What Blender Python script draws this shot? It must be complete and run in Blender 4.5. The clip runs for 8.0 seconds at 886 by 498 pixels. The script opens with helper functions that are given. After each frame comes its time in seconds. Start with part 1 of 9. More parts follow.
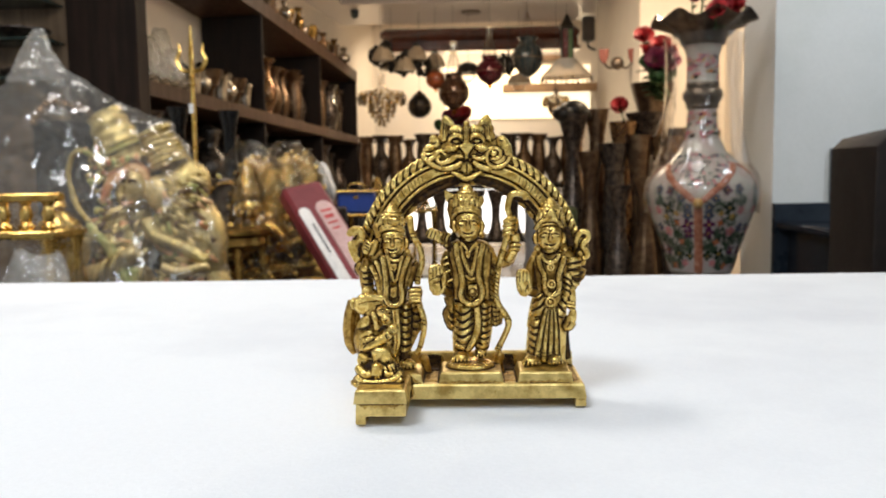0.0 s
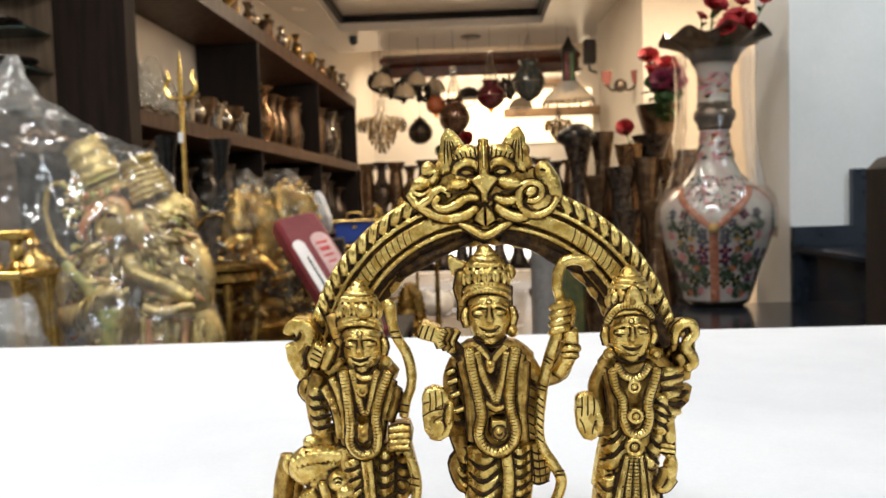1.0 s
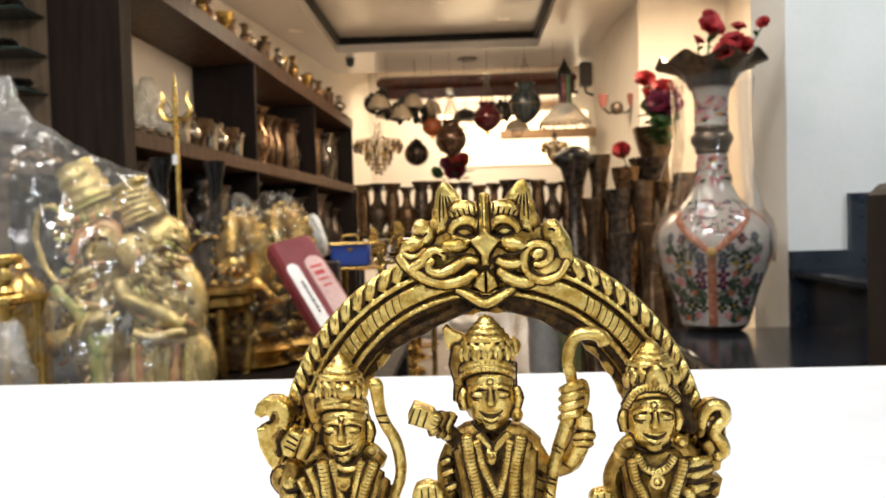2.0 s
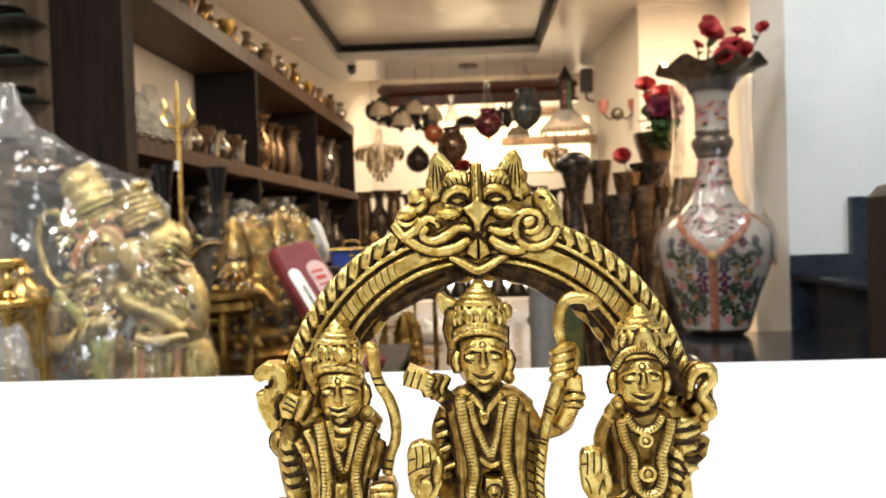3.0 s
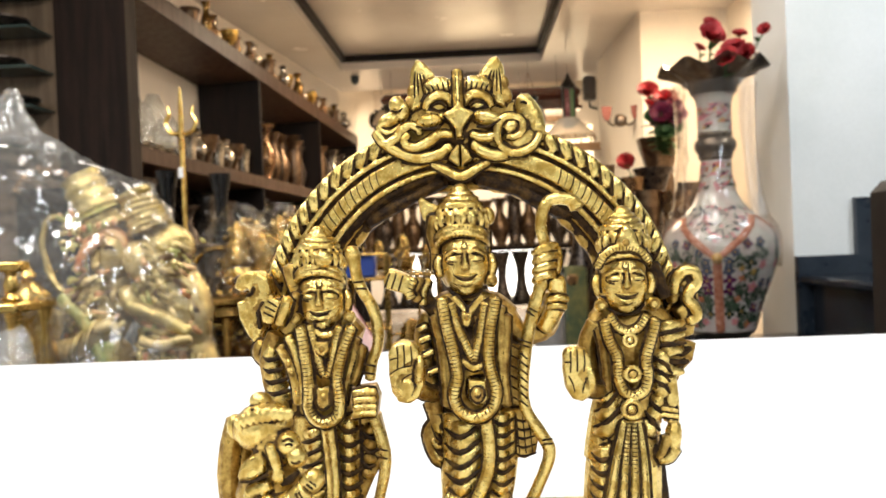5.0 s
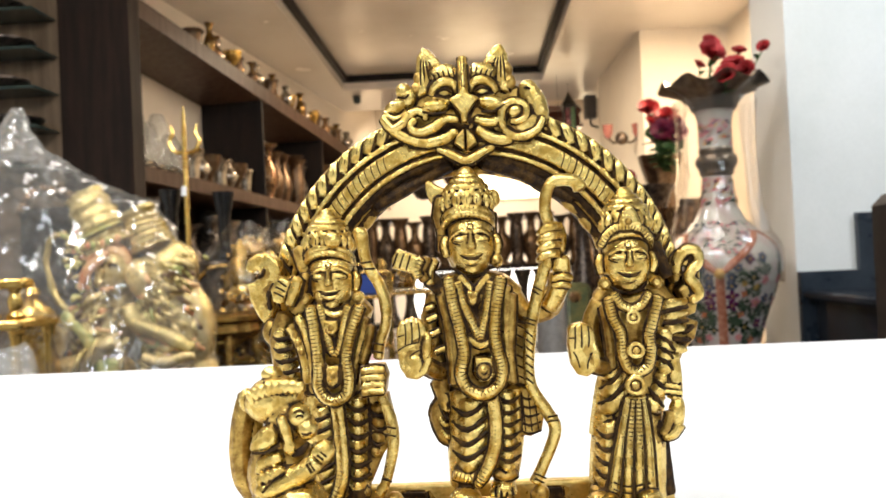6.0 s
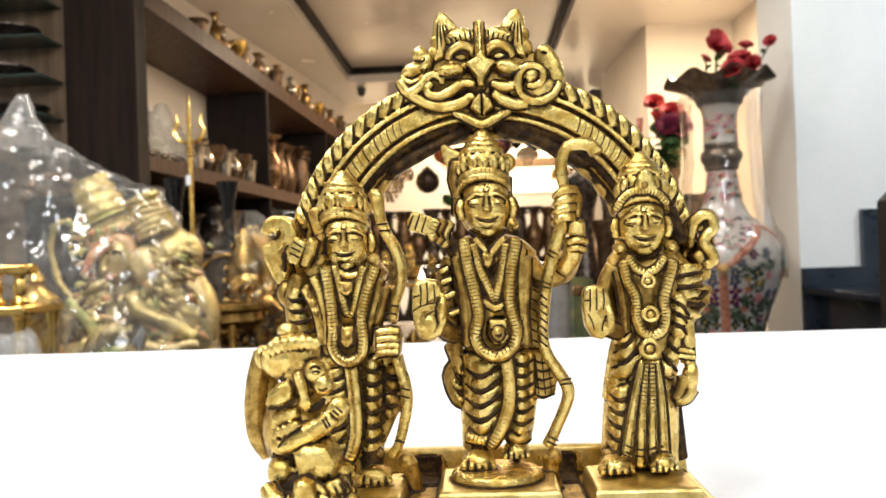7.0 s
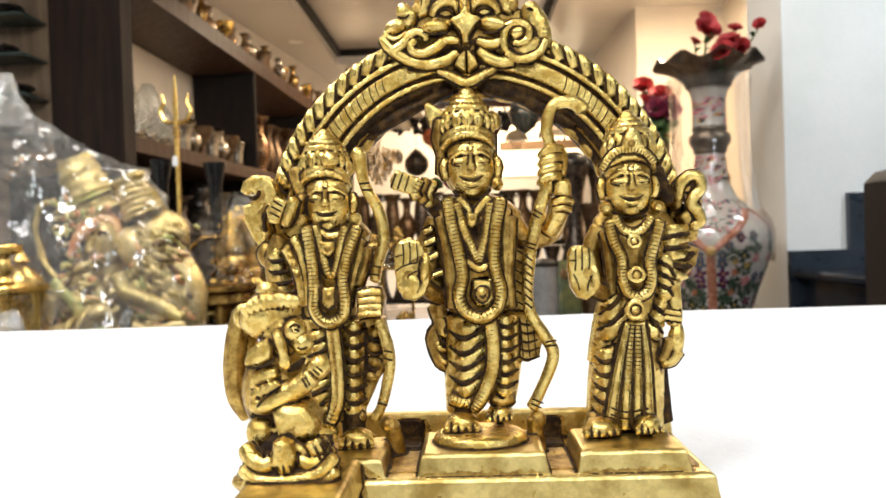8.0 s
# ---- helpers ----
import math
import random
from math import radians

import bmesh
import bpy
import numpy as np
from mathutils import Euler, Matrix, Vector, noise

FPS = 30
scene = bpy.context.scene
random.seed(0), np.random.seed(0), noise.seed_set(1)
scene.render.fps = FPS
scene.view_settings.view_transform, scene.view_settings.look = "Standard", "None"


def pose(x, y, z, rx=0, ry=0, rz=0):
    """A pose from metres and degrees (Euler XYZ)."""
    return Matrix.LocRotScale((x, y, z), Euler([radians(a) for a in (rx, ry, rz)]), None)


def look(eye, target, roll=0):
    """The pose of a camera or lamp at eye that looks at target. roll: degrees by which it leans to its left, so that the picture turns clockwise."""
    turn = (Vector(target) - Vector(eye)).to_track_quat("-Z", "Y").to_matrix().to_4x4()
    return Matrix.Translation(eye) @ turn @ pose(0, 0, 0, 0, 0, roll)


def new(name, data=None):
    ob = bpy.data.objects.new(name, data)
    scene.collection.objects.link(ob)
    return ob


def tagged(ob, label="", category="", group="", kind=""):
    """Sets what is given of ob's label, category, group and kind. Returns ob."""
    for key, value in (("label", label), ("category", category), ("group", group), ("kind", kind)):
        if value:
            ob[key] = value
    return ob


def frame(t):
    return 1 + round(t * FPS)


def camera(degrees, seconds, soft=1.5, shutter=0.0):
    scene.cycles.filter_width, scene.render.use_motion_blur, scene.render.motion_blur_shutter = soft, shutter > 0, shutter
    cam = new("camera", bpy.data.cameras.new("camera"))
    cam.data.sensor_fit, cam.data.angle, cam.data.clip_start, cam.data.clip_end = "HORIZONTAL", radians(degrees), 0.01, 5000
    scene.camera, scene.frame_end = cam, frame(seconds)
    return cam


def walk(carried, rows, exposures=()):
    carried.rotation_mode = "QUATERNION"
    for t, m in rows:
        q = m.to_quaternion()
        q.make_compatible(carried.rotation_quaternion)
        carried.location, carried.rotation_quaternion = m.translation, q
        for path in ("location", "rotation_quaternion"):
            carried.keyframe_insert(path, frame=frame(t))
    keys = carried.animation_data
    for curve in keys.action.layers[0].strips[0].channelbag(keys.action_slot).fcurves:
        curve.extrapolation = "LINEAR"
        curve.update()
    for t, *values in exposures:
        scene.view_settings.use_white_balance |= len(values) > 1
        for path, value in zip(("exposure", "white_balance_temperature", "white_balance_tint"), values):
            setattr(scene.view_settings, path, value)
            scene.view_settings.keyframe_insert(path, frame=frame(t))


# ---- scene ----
# The camera glides in towards a brass figure group on a cloth-covered counter, then sinks while the group stays close.
cam = camera(58.2, 8.0)
# A shallow depth of field, set on the figures.
cam.data.dof.use_dof = True
cam.data.dof.focus_distance = 0.215
cam.data.dof.aperture_fstop = 34
PATH = [
    (0, (0.01727, 0.02274, 0.85677), (-0.04966, 2.01341, 0.67585), -0.93),
    (0.5, (0.01323, 0.10984, 0.85593), (-0.06240, 2.10258, 0.70341), -1.41),
    (1, (0.01282, 0.16742, 0.86455), (-0.05987, 2.16267, 0.74749), -1.81),
    (1.5, (0.01246, 0.19250, 0.87475), (-0.05335, 2.18924, 0.78146), -1.61),
    (1.7, (0.01213, 0.19323, 0.87472), (-0.04980, 2.19069, 0.79522), -1.61),
    (2.8, (0.01438, 0.19043, 0.86826), (-0.04970, 2.18869, 0.81470), -1.72),
    (3, (0.01434, 0.18796, 0.86522), (-0.05122, 2.18633, 0.81811), -1.84),
    (3.5, (0.01521, 0.18640, 0.85955), (-0.05170, 2.18492, 0.82125), -1.97),
    (4, (0.01528, 0.18570, 0.85194), (-0.05338, 2.18432, 0.82327), -2.01),
    (4.5, (0.01773, 0.18618, 0.84514), (-0.05352, 2.18480, 0.82385), -2.14),
    (4.7, (0.01902, 0.18894, 0.84288), (-0.05536, 2.18745, 0.82231), -2.22),
    (5.8, (0.01775, 0.18727, 0.83462), (-0.06230, 2.18559, 0.85168), -2.64),
    (6, (0.01762, 0.18489, 0.83181), (-0.06336, 2.18302, 0.86213), -2.64),
    (6.5, (0.01500, 0.18380, 0.82779), (-0.06808, 2.18197, 0.84852), -2.17),
    (7, (0.01445, 0.18456, 0.82470), (-0.07394, 2.18254, 0.84044), -2.00),
    (7.5, (0.01593, 0.18744, 0.82162), (-0.05132, 2.18631, 0.82190), -1.66),
    (8, (0.01536, 0.18783, 0.81934), (-0.04648, 2.18670, 0.79312), -1.87),
]
walk(cam, [(t, look(eye, target, roll)) for t, eye, target, roll in PATH], [(0.0, -0.36, 6150, 10), (0.5, -0.34, 6150, 10), (1.0, -0.24, 6200, 10), (1.7, -0.06, 6300, 10), (3.0, 0.10, 6300, 10), (3.5, 0.18, 6300, 10), (4.5, 0.24, 6250, 10), (6.0, 0.27, 6250, 10), (7.0, 0.26, 6250, 10), (8.0, 0.20, 6250, 10)])

# ---------------------------------------------------------------- light
world = bpy.data.worlds.new("shop_world")
scene.world = world
world.use_nodes = True
world.node_tree.nodes["Background"].inputs["Color"].default_value = (0.9, 0.85, 0.8, 1)
world.node_tree.nodes["Background"].inputs["Strength"].default_value = 0.05


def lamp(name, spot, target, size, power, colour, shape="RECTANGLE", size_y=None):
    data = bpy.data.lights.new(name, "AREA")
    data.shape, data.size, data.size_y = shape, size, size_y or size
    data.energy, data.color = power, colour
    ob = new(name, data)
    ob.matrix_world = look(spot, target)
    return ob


WARM = (1.0, 0.785, 0.535)
COOL = (0.90, 0.96, 1.0)
# Unseen ceiling lamps, assumed from the bright counter and shop; no fittings are modelled.
lamp("counter_panel_light", (-0.55, -0.35, 2.40), (0.0, 0.45, 0.76), 0.6, 36, COOL, size_y=0.6)
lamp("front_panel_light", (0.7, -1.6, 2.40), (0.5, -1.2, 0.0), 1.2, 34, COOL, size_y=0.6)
lamp("shop_panel_light", (0.0, 2.6, 2.40), (0.0, 2.65, 0.0), 1.4, 20, (1.0, 0.93, 0.84), size_y=0.5)
# Unseen lamp added to brighten the wrapped goods on the bench.
lamp("goods_light", (-0.85, 1.15, 2.40), (-0.92, 2.0, 0.55), 0.5, 38, (1.0, 0.95, 0.86))
lamp("stair_light", (2.1, 2.1, 2.40), (1.9, 3.0, 0.6), 0.5, 24, COOL)
lamp("aisle_light", (-0.1, 5.9, 2.40), (-0.1, 5.95, 0.0), 0.7, 48, WARM)
lamp("niche_light", (1.55, 4.8, 2.40), (1.6, 4.8, 0.0), 0.5, 58, WARM)
lamp("cove_light", (0.1, 9.1, 2.40), (0.1, 9.6, 1.2), 1.8, 40, WARM, size_y=0.25)

# ---------------------------------------------------------------- materials
def paint(name, colour, rough=0.5, metal=0.0, second=None, share=0.35, size=18.0, fine=120.0, bump=0.12, spread=0.18, gloss_spread=0.15, clear=0.0, depth=0.002):
    """A surface with a base colour, a second colour in patches, fine grain, uneven gloss and relief."""
    mat = bpy.data.materials.new(name)
    mat.use_nodes = True
    nt = mat.node_tree
    b = nt.nodes["Principled BSDF"]
    tc = nt.nodes.new("ShaderNodeTexCoord")

    def cloud(scale, detail, rough_):
        n = nt.nodes.new("ShaderNodeTexNoise")
        n.inputs["Scale"].default_value, n.inputs["Detail"].default_value, n.inputs["Roughness"].default_value = scale, detail, rough_
        nt.links.new(tc.outputs["Object"], n.inputs["Vector"])
        return n

    big, small = cloud(size, 5, 0.6), cloud(fine, 4, 0.65)
    ramp = nt.nodes.new("ShaderNodeValToRGB")
    ramp.color_ramp.elements[0].position = max(0.0, 0.62 - share * 0.5)
    ramp.color_ramp.elements[1].position = min(1.0, 0.80 - share * 0.35)
    nt.links.new(big.outputs["Fac"], ramp.inputs["Fac"])
    mix = nt.nodes.new("ShaderNodeMix")
    mix.data_type = "RGBA"
    mix.inputs["A"].default_value = (*colour, 1)
    mix.inputs["B"].default_value = (*(second or [c * 0.75 for c in colour]), 1)
    nt.links.new(ramp.outputs["Color"], mix.inputs["Factor"])
    grain = nt.nodes.new("ShaderNodeMapRange")
    grain.inputs["From Min"].default_value, grain.inputs["From Max"].default_value = 0.25, 0.75
    grain.inputs["To Min"].default_value, grain.inputs["To Max"].default_value = 1 - spread, 1 + spread * 0.6
    nt.links.new(small.outputs["Fac"], grain.inputs["Value"])
    info = nt.nodes.new("ShaderNodeObjectInfo")
    each = nt.nodes.new("ShaderNodeMapRange")
    each.inputs["To Min"].default_value, each.inputs["To Max"].default_value = 1 - spread * 0.5, 1 + spread * 0.3
    nt.links.new(info.outputs["Random"], each.inputs["Value"])
    both = nt.nodes.new("ShaderNodeMath")
    both.operation = "MULTIPLY"
    nt.links.new(grain.outputs["Result"], both.inputs[0])
    nt.links.new(each.outputs["Result"], both.inputs[1])
    tone = nt.nodes.new("ShaderNodeVectorMath")
    tone.operation = "SCALE"
    nt.links.new(mix.outputs["Result"], tone.inputs[0])
    nt.links.new(both.outputs[0], tone.inputs["Scale"])
    nt.links.new(tone.outputs[0], b.inputs["Base Color"])
    rr = nt.nodes.new("ShaderNodeMapRange")
    rr.inputs["To Min"].default_value, rr.inputs["To Max"].default_value = max(0.02, rough - gloss_spread), min(1, rough + gloss_spread)
    nt.links.new(big.outputs["Fac"], rr.inputs["Value"])
    nt.links.new(rr.outputs["Result"], b.inputs["Roughness"])
    b.inputs["Metallic"].default_value = metal
    b.inputs["Coat Weight"].default_value = clear
    b.inputs["Coat Roughness"].default_value = 0.08
    if bump:
        bm_ = nt.nodes.new("ShaderNodeBump")
        bm_.inputs["Strength"].default_value, bm_.inputs["Distance"].default_value = bump, depth
        nt.links.new(small.outputs["Fac"], bm_.inputs["Height"])
        nt.links.new(bm_.outputs["Normal"], b.inputs["Normal"])
    return mat


def glow(name, colour, strength):
    mat = bpy.data.materials.new(name)
    mat.use_nodes = True
    b = mat.node_tree.nodes["Principled BSDF"]
    b.inputs["Base Color"].default_value = (*colour, 1)
    b.inputs["Emission Color"].default_value = (*colour, 1)
    b.inputs["Emission Strength"].default_value = strength
    return mat


def clear(name, tint=(1, 1, 1), rough=0.05, gloss=0.25, crinkle=0.0, scale=40.0, milk=0.0):
    """Thin clear film or glass: mostly see-through, with a sharp sheen on its creases."""
    mat = bpy.data.materials.new(name)
    mat.use_nodes = True
    nt = mat.node_tree
    nt.nodes.remove(nt.nodes["Principled BSDF"])
    out = nt.nodes["Material Output"]
    see, sheen, mix = nt.nodes.new("ShaderNodeBsdfTransparent"), nt.nodes.new("ShaderNodeBsdfGlossy"), nt.nodes.new("ShaderNodeMixShader")
    see.inputs["Color"].default_value = (*tint, 1)
    sheen.inputs["Roughness"].default_value = rough
    fres = nt.nodes.new("ShaderNodeFresnel")
    fres.inputs["IOR"].default_value = 1.5
    add = nt.nodes.new("ShaderNodeMath")
    add.operation = "ADD"
    add.use_clamp = True
    add.inputs[1].default_value = gloss * 0.12
    soft = nt.nodes.new("ShaderNodeMath")
    soft.operation = "MULTIPLY"
    soft.inputs[1].default_value = 0.45
    nt.links.new(fres.outputs[0], soft.inputs[0])
    nt.links.new(soft.outputs[0], add.inputs[0])
    nt.links.new(add.outputs[0], mix.inputs[0])
    nt.links.new(see.outputs[0], mix.inputs[1])
    nt.links.new(sheen.outputs[0], mix.inputs[2])
    last = mix
    if milk:
        haze, last = nt.nodes.new("ShaderNodeBsdfDiffuse"), nt.nodes.new("ShaderNodeMixShader")
        haze.inputs["Color"].default_value = (0.9, 0.9, 0.88, 1)
        last.inputs[0].default_value = milk
        nt.links.new(mix.outputs[0], last.inputs[1])
        nt.links.new(haze.outputs[0], last.inputs[2])
    nt.links.new(last.outputs[0], out.inputs["Surface"])
    if crinkle:
        tc, n, bm_ = nt.nodes.new("ShaderNodeTexCoord"), nt.nodes.new("ShaderNodeTexNoise"), nt.nodes.new("ShaderNodeBump")
        n.inputs["Scale"].default_value, n.inputs["Detail"].default_value = scale, 3
        bm_.inputs["Strength"].default_value, bm_.inputs["Distance"].default_value = crinkle, 0.02
        nt.links.new(tc.outputs["Object"], n.inputs["Vector"])
        nt.links.new(n.outputs["Fac"], bm_.inputs["Height"])
        nt.links.new(bm_.outputs["Normal"], sheen.inputs["Normal"])
        nt.links.new(bm_.outputs["Normal"], fres.inputs["Normal"])
    return mat


def timber(name, colour, dark, scale=6.0, rough=0.4):
    """Wood with long streaks of grain."""
    mat = paint(name, colour, rough, 0, dark, 0.5, scale, 60, 0.08)
    nt = mat.node_tree
    tc = next(n for n in nt.nodes if n.type == "TEX_COORD")
    mp = nt.nodes.new("ShaderNodeMapping")
    mp.inputs["Scale"].default_value = (5, 5, 0.5)
    nt.links.new(tc.outputs["Object"], mp.inputs["Vector"])
    for n in nt.nodes:
        if n.type == "TEX_NOISE":
            nt.links.new(mp.outputs["Vector"], n.inputs["Vector"])
    return mat


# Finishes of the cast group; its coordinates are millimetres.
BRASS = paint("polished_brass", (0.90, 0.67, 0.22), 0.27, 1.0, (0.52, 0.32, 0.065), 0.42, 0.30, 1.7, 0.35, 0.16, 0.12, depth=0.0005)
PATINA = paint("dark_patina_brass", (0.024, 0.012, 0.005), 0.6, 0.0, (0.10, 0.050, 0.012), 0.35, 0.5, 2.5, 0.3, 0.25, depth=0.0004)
# Browned brass that also paints the shade between the ornaments.
FLANK = paint("browned_shaded_brass", (0.60, 0.39, 0.10), 0.32, 0.95, (0.22, 0.115, 0.024), 0.46, 0.35, 1.7, 0.4, 0.2, depth=0.0005)
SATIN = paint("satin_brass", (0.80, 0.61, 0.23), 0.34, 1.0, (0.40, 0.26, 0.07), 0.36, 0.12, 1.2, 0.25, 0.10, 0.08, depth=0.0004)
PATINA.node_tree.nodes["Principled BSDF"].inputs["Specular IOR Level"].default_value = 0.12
CLOTH = paint("white_cloth", (0.83, 0.83, 0.84), 0.85, 0, (0.74, 0.74, 0.76), 0.3, 5, 500, 0.15, 0.03)
PLASTER = paint("cream_plaster", (0.80, 0.72, 0.61), 0.7, 0, (0.75, 0.68, 0.59), 0.3, 3, 90, 0.1, 0.05)
WHITEWALL = paint("white_wall_paint", (0.80, 0.81, 0.79), 0.6, 0, (0.74, 0.76, 0.73), 0.35, 2.5, 80, 0.12, 0.04)
CEILING = paint("ceiling_paint", (0.77, 0.715, 0.645), 0.22, 0, (0.70, 0.64, 0.57), 0.4, 2, 60, 0.05, 0.04)
FLOORING = paint("glossy_floor_tile", (0.31, 0.27, 0.225), 0.26, 0, (0.26, 0.22, 0.185), 0.4, 2.5, 60, 0.03, 0.1, 0.06)
GRANITE = paint("black_granite", (0.012, 0.014, 0.020), 0.16, 0, (0.022, 0.026, 0.034), 0.4, 25, 300, 0.02, 0.4, 0.05)
BLUETILE = paint("dark_slate_tile", (0.018, 0.026, 0.038), 0.3, 0, (0.034, 0.044, 0.058), 0.35, 12, 200, 0.05, 0.3)
LEATHER = paint("dark_brown_leather", (0.010, 0.0065, 0.005), 0.55, 0, (0.016, 0.010, 0.008), 0.4, 30, 300, 0.3, 0.2)
DARKWOOD = timber("dark_stained_wood", (0.011, 0.0055, 0.0033), (0.006, 0.003, 0.002), rough=0.55)
SHELFWOOD = timber("brown_laminate", (0.090, 0.052, 0.033), (0.062, 0.035, 0.022), rough=0.45)
PALEWOOD = timber("striped_wood_panel", (0.22, 0.145, 0.085), (0.09, 0.055, 0.032), 3.0)
WALNUT = timber("dark_walnut", (0.021, 0.010, 0.006), (0.011, 0.0055, 0.0035), rough=0.65)
CEILING.node_tree.nodes["Principled BSDF"].inputs["Specular IOR Level"].default_value = 0.8
for wood_ in (DARKWOOD, SHELFWOOD, WALNUT, LEATHER):
    wood_.node_tree.nodes["Principled BSDF"].inputs["Specular IOR Level"].default_value = 0.25
BLACKIRON = paint("black_iron", (0.018, 0.016, 0.015), 0.4, 0.6, (0.05, 0.04, 0.03), 0.3, 30, 200, 0.1)
BRONZE = paint("brown_bronze", (0.11, 0.066, 0.04), 0.32, 0.85, (0.23, 0.15, 0.085), 0.4, 22, 160, 0.25, 0.3)
DARKBRONZE = paint("dark_bronze", (0.055, 0.042, 0.036), 0.3, 0.7, (0.17, 0.13, 0.10), 0.35, 35, 200, 0.3, 0.35)
COPPER = paint("copper_brown_enamel", (0.17, 0.085, 0.042), 0.28, 0.75, (0.32, 0.20, 0.09), 0.45, 25, 160, 0.2, 0.3)
GOLD = paint("bright_gold_finish", (0.80, 0.56, 0.18), 0.24, 1.0, (0.55, 0.33, 0.08), 0.4, 30, 220, 0.3, 0.2)
SILVERED = paint("silvered_brass", (0.55, 0.50, 0.42), 0.2, 1.0, (0.28, 0.24, 0.20), 0.4, 30, 200, 0.2, 0.3)


# ---------------------------------------------------------------- shapes
class Shape:
    """Collects closed pieces into one mesh; each face keeps the number of its material."""

    def __init__(self):
        self.v, self.f, self.m = [], [], []

    def add(self, verts, faces, mi=0):
        n = len(self.v)
        self.v.extend(tuple(p) for p in verts)
        self.f.extend(tuple(i + n for i in f) for f in faces)
        self.m.extend([mi] * len(faces))
        return self

    def box(self, c, s, mi=0, turn=None, soft=0.0):
        hx, hy, hz = s[0] / 2, s[1] / 2, s[2] / 2
        b = min(soft, hx * 0.9, hy * 0.9, hz * 0.9)
        if b <= 0:
            vs = [Vector((x * hx, y * hy, z * hz)) for x in (-1, 1) for y in (-1, 1) for z in (-1, 1)]
            fs = [(0, 1, 3, 2), (4, 6, 7, 5), (0, 4, 5, 1), (2, 3, 7, 6), (0, 2, 6, 4), (1, 5, 7, 3)]
        else:
            vs, at = [], {}
            for x in (-1, 1):
                for y in (-1, 1):
                    for z in (-1, 1):
                        for k in range(3):
                            p = [x * (hx - b), y * (hy - b), z * (hz - b)]
                            p[k] += (x, y, z)[k] * b
                            at[x, y, z, k] = len(vs)
                            vs.append(Vector(p))
            fs = []
            for k in range(3):
                i, j = [(1, 2), (2, 0), (0, 1)][k]
                for w in (-1, 1):
                    loop = []
                    for a, c2 in ((-1, -1), (1, -1), (1, 1), (-1, 1)):
                        q = [0, 0, 0]
                        q[k], q[i], q[j] = w, a, c2
                        loop.append(at[q[0], q[1], q[2], k])
                    fs.append(loop if w > 0 else loop[::-1])
                for a in (-1, 1):
                    for c2 in (-1, 1):
                        loop = []
                        for w, kk in ((-1, i), (1, i), (1, j), (-1, j)):
                            q = [0, 0, 0]
                            q[k], q[i], q[j] = w, a, c2
                            loop.append(at[q[0], q[1], q[2], kk])
                        fs.append(loop if a * c2 < 0 else loop[::-1])
            for x in (-1, 1):
                for y in (-1, 1):
                    for z in (-1, 1):
                        loop = [at[x, y, z, k] for k in range(3)]
                        fs.append(loop if x * y * z > 0 else loop[::-1])
        if turn is not None:
            vs = [turn @ p for p in vs]
        return self.add([Vector(c) + p for p in vs], fs, mi)

    def lathe(self, c, profile, n=20, mi=0, squash=1.0, flute=0, depth=0.0, turn=None):
        """Turns a profile of (radius, height) round an upright axis through c; flute: number of lobes."""
        vs = []
        for r, z in profile:
            for k in range(n):
                a = 2 * math.pi * k / n
                q = r * (1 + (depth * math.cos(flute * a) if flute else 0))
                vs.append(Vector((q * math.cos(a), q * math.sin(a) * squash, z)))
        fs = [(i * n + k, i * n + (k + 1) % n, (i + 1) * n + (k + 1) % n, (i + 1) * n + k) for i in range(len(profile) - 1) for k in range(n)]
        fs += [tuple(range(n))[::-1], tuple(range((len(profile) - 1) * n, len(profile) * n))]
        if turn is not None:
            vs = [turn @ p for p in vs]
        return self.add([Vector(c) + p for p in vs], fs, mi)

    def blob(self, c, r, mi=0, turn=None, nu=12, nv=8):
        vs, fs = [Vector((0, 0, r[2]))], []
        for i in range(1, nv):
            t = math.pi * i / nv
            vs += [Vector((r[0] * math.sin(t) * math.cos(2 * math.pi * k / nu), r[1] * math.sin(t) * math.sin(2 * math.pi * k / nu), r[2] * math.cos(t))) for k in range(nu)]
        vs.append(Vector((0, 0, -r[2])))
        last = len(vs) - 1
        for k in range(nu):
            fs.append((0, 1 + k, 1 + (k + 1) % nu))
            fs.append((last, last - nu + (k + 1) % nu, last - nu + k))
            for i in range(nv - 2):
                a = 1 + i * nu
                fs.append((a + k, a + nu + k, a + nu + (k + 1) % nu, a + (k + 1) % nu))
        if turn is not None:
            vs = [turn @ p for p in vs]
        return self.add([Vector(c) + p for p in vs], fs, mi)

    def tube(self, pts, r, mi=0, n=8, steps=4, flat=1.0, ribs=0.0, pitch=0.0, closed=False, up=(0, 1, 0)):
        """Sweeps a round or flattened bar along a smooth line. r: one radius or one a point; flat: thickness along up as a share of r; ribs, pitch: raised rings."""
        pts = [Vector(p) for p in pts]
        rad = list(r) if isinstance(r, (list, tuple)) else [r] * len(pts)
        line, rr, m = [], [], len(pts)
        if m == 2 or steps <= 1:
            line, rr = pts, rad
        else:
            for i in range(m if closed else m - 1):
                p = [pts[(i + k) % m] if closed else pts[min(max(i + k, 0), m - 1)] for k in (-1, 0, 1, 2)]
                for s in range(steps):
                    t = s / steps
                    line.append(0.5 * (2 * p[1] + (p[2] - p[0]) * t + (2 * p[0] - 5 * p[1] + 4 * p[2] - p[3]) * t * t + (3 * p[1] - p[0] - 3 * p[2] + p[3]) * t ** 3))
                    rr.append(rad[i] * (1 - t) + rad[(i + 1) % m] * t)
            if not closed:
                line.append(pts[-1])
                rr.append(rad[-1])
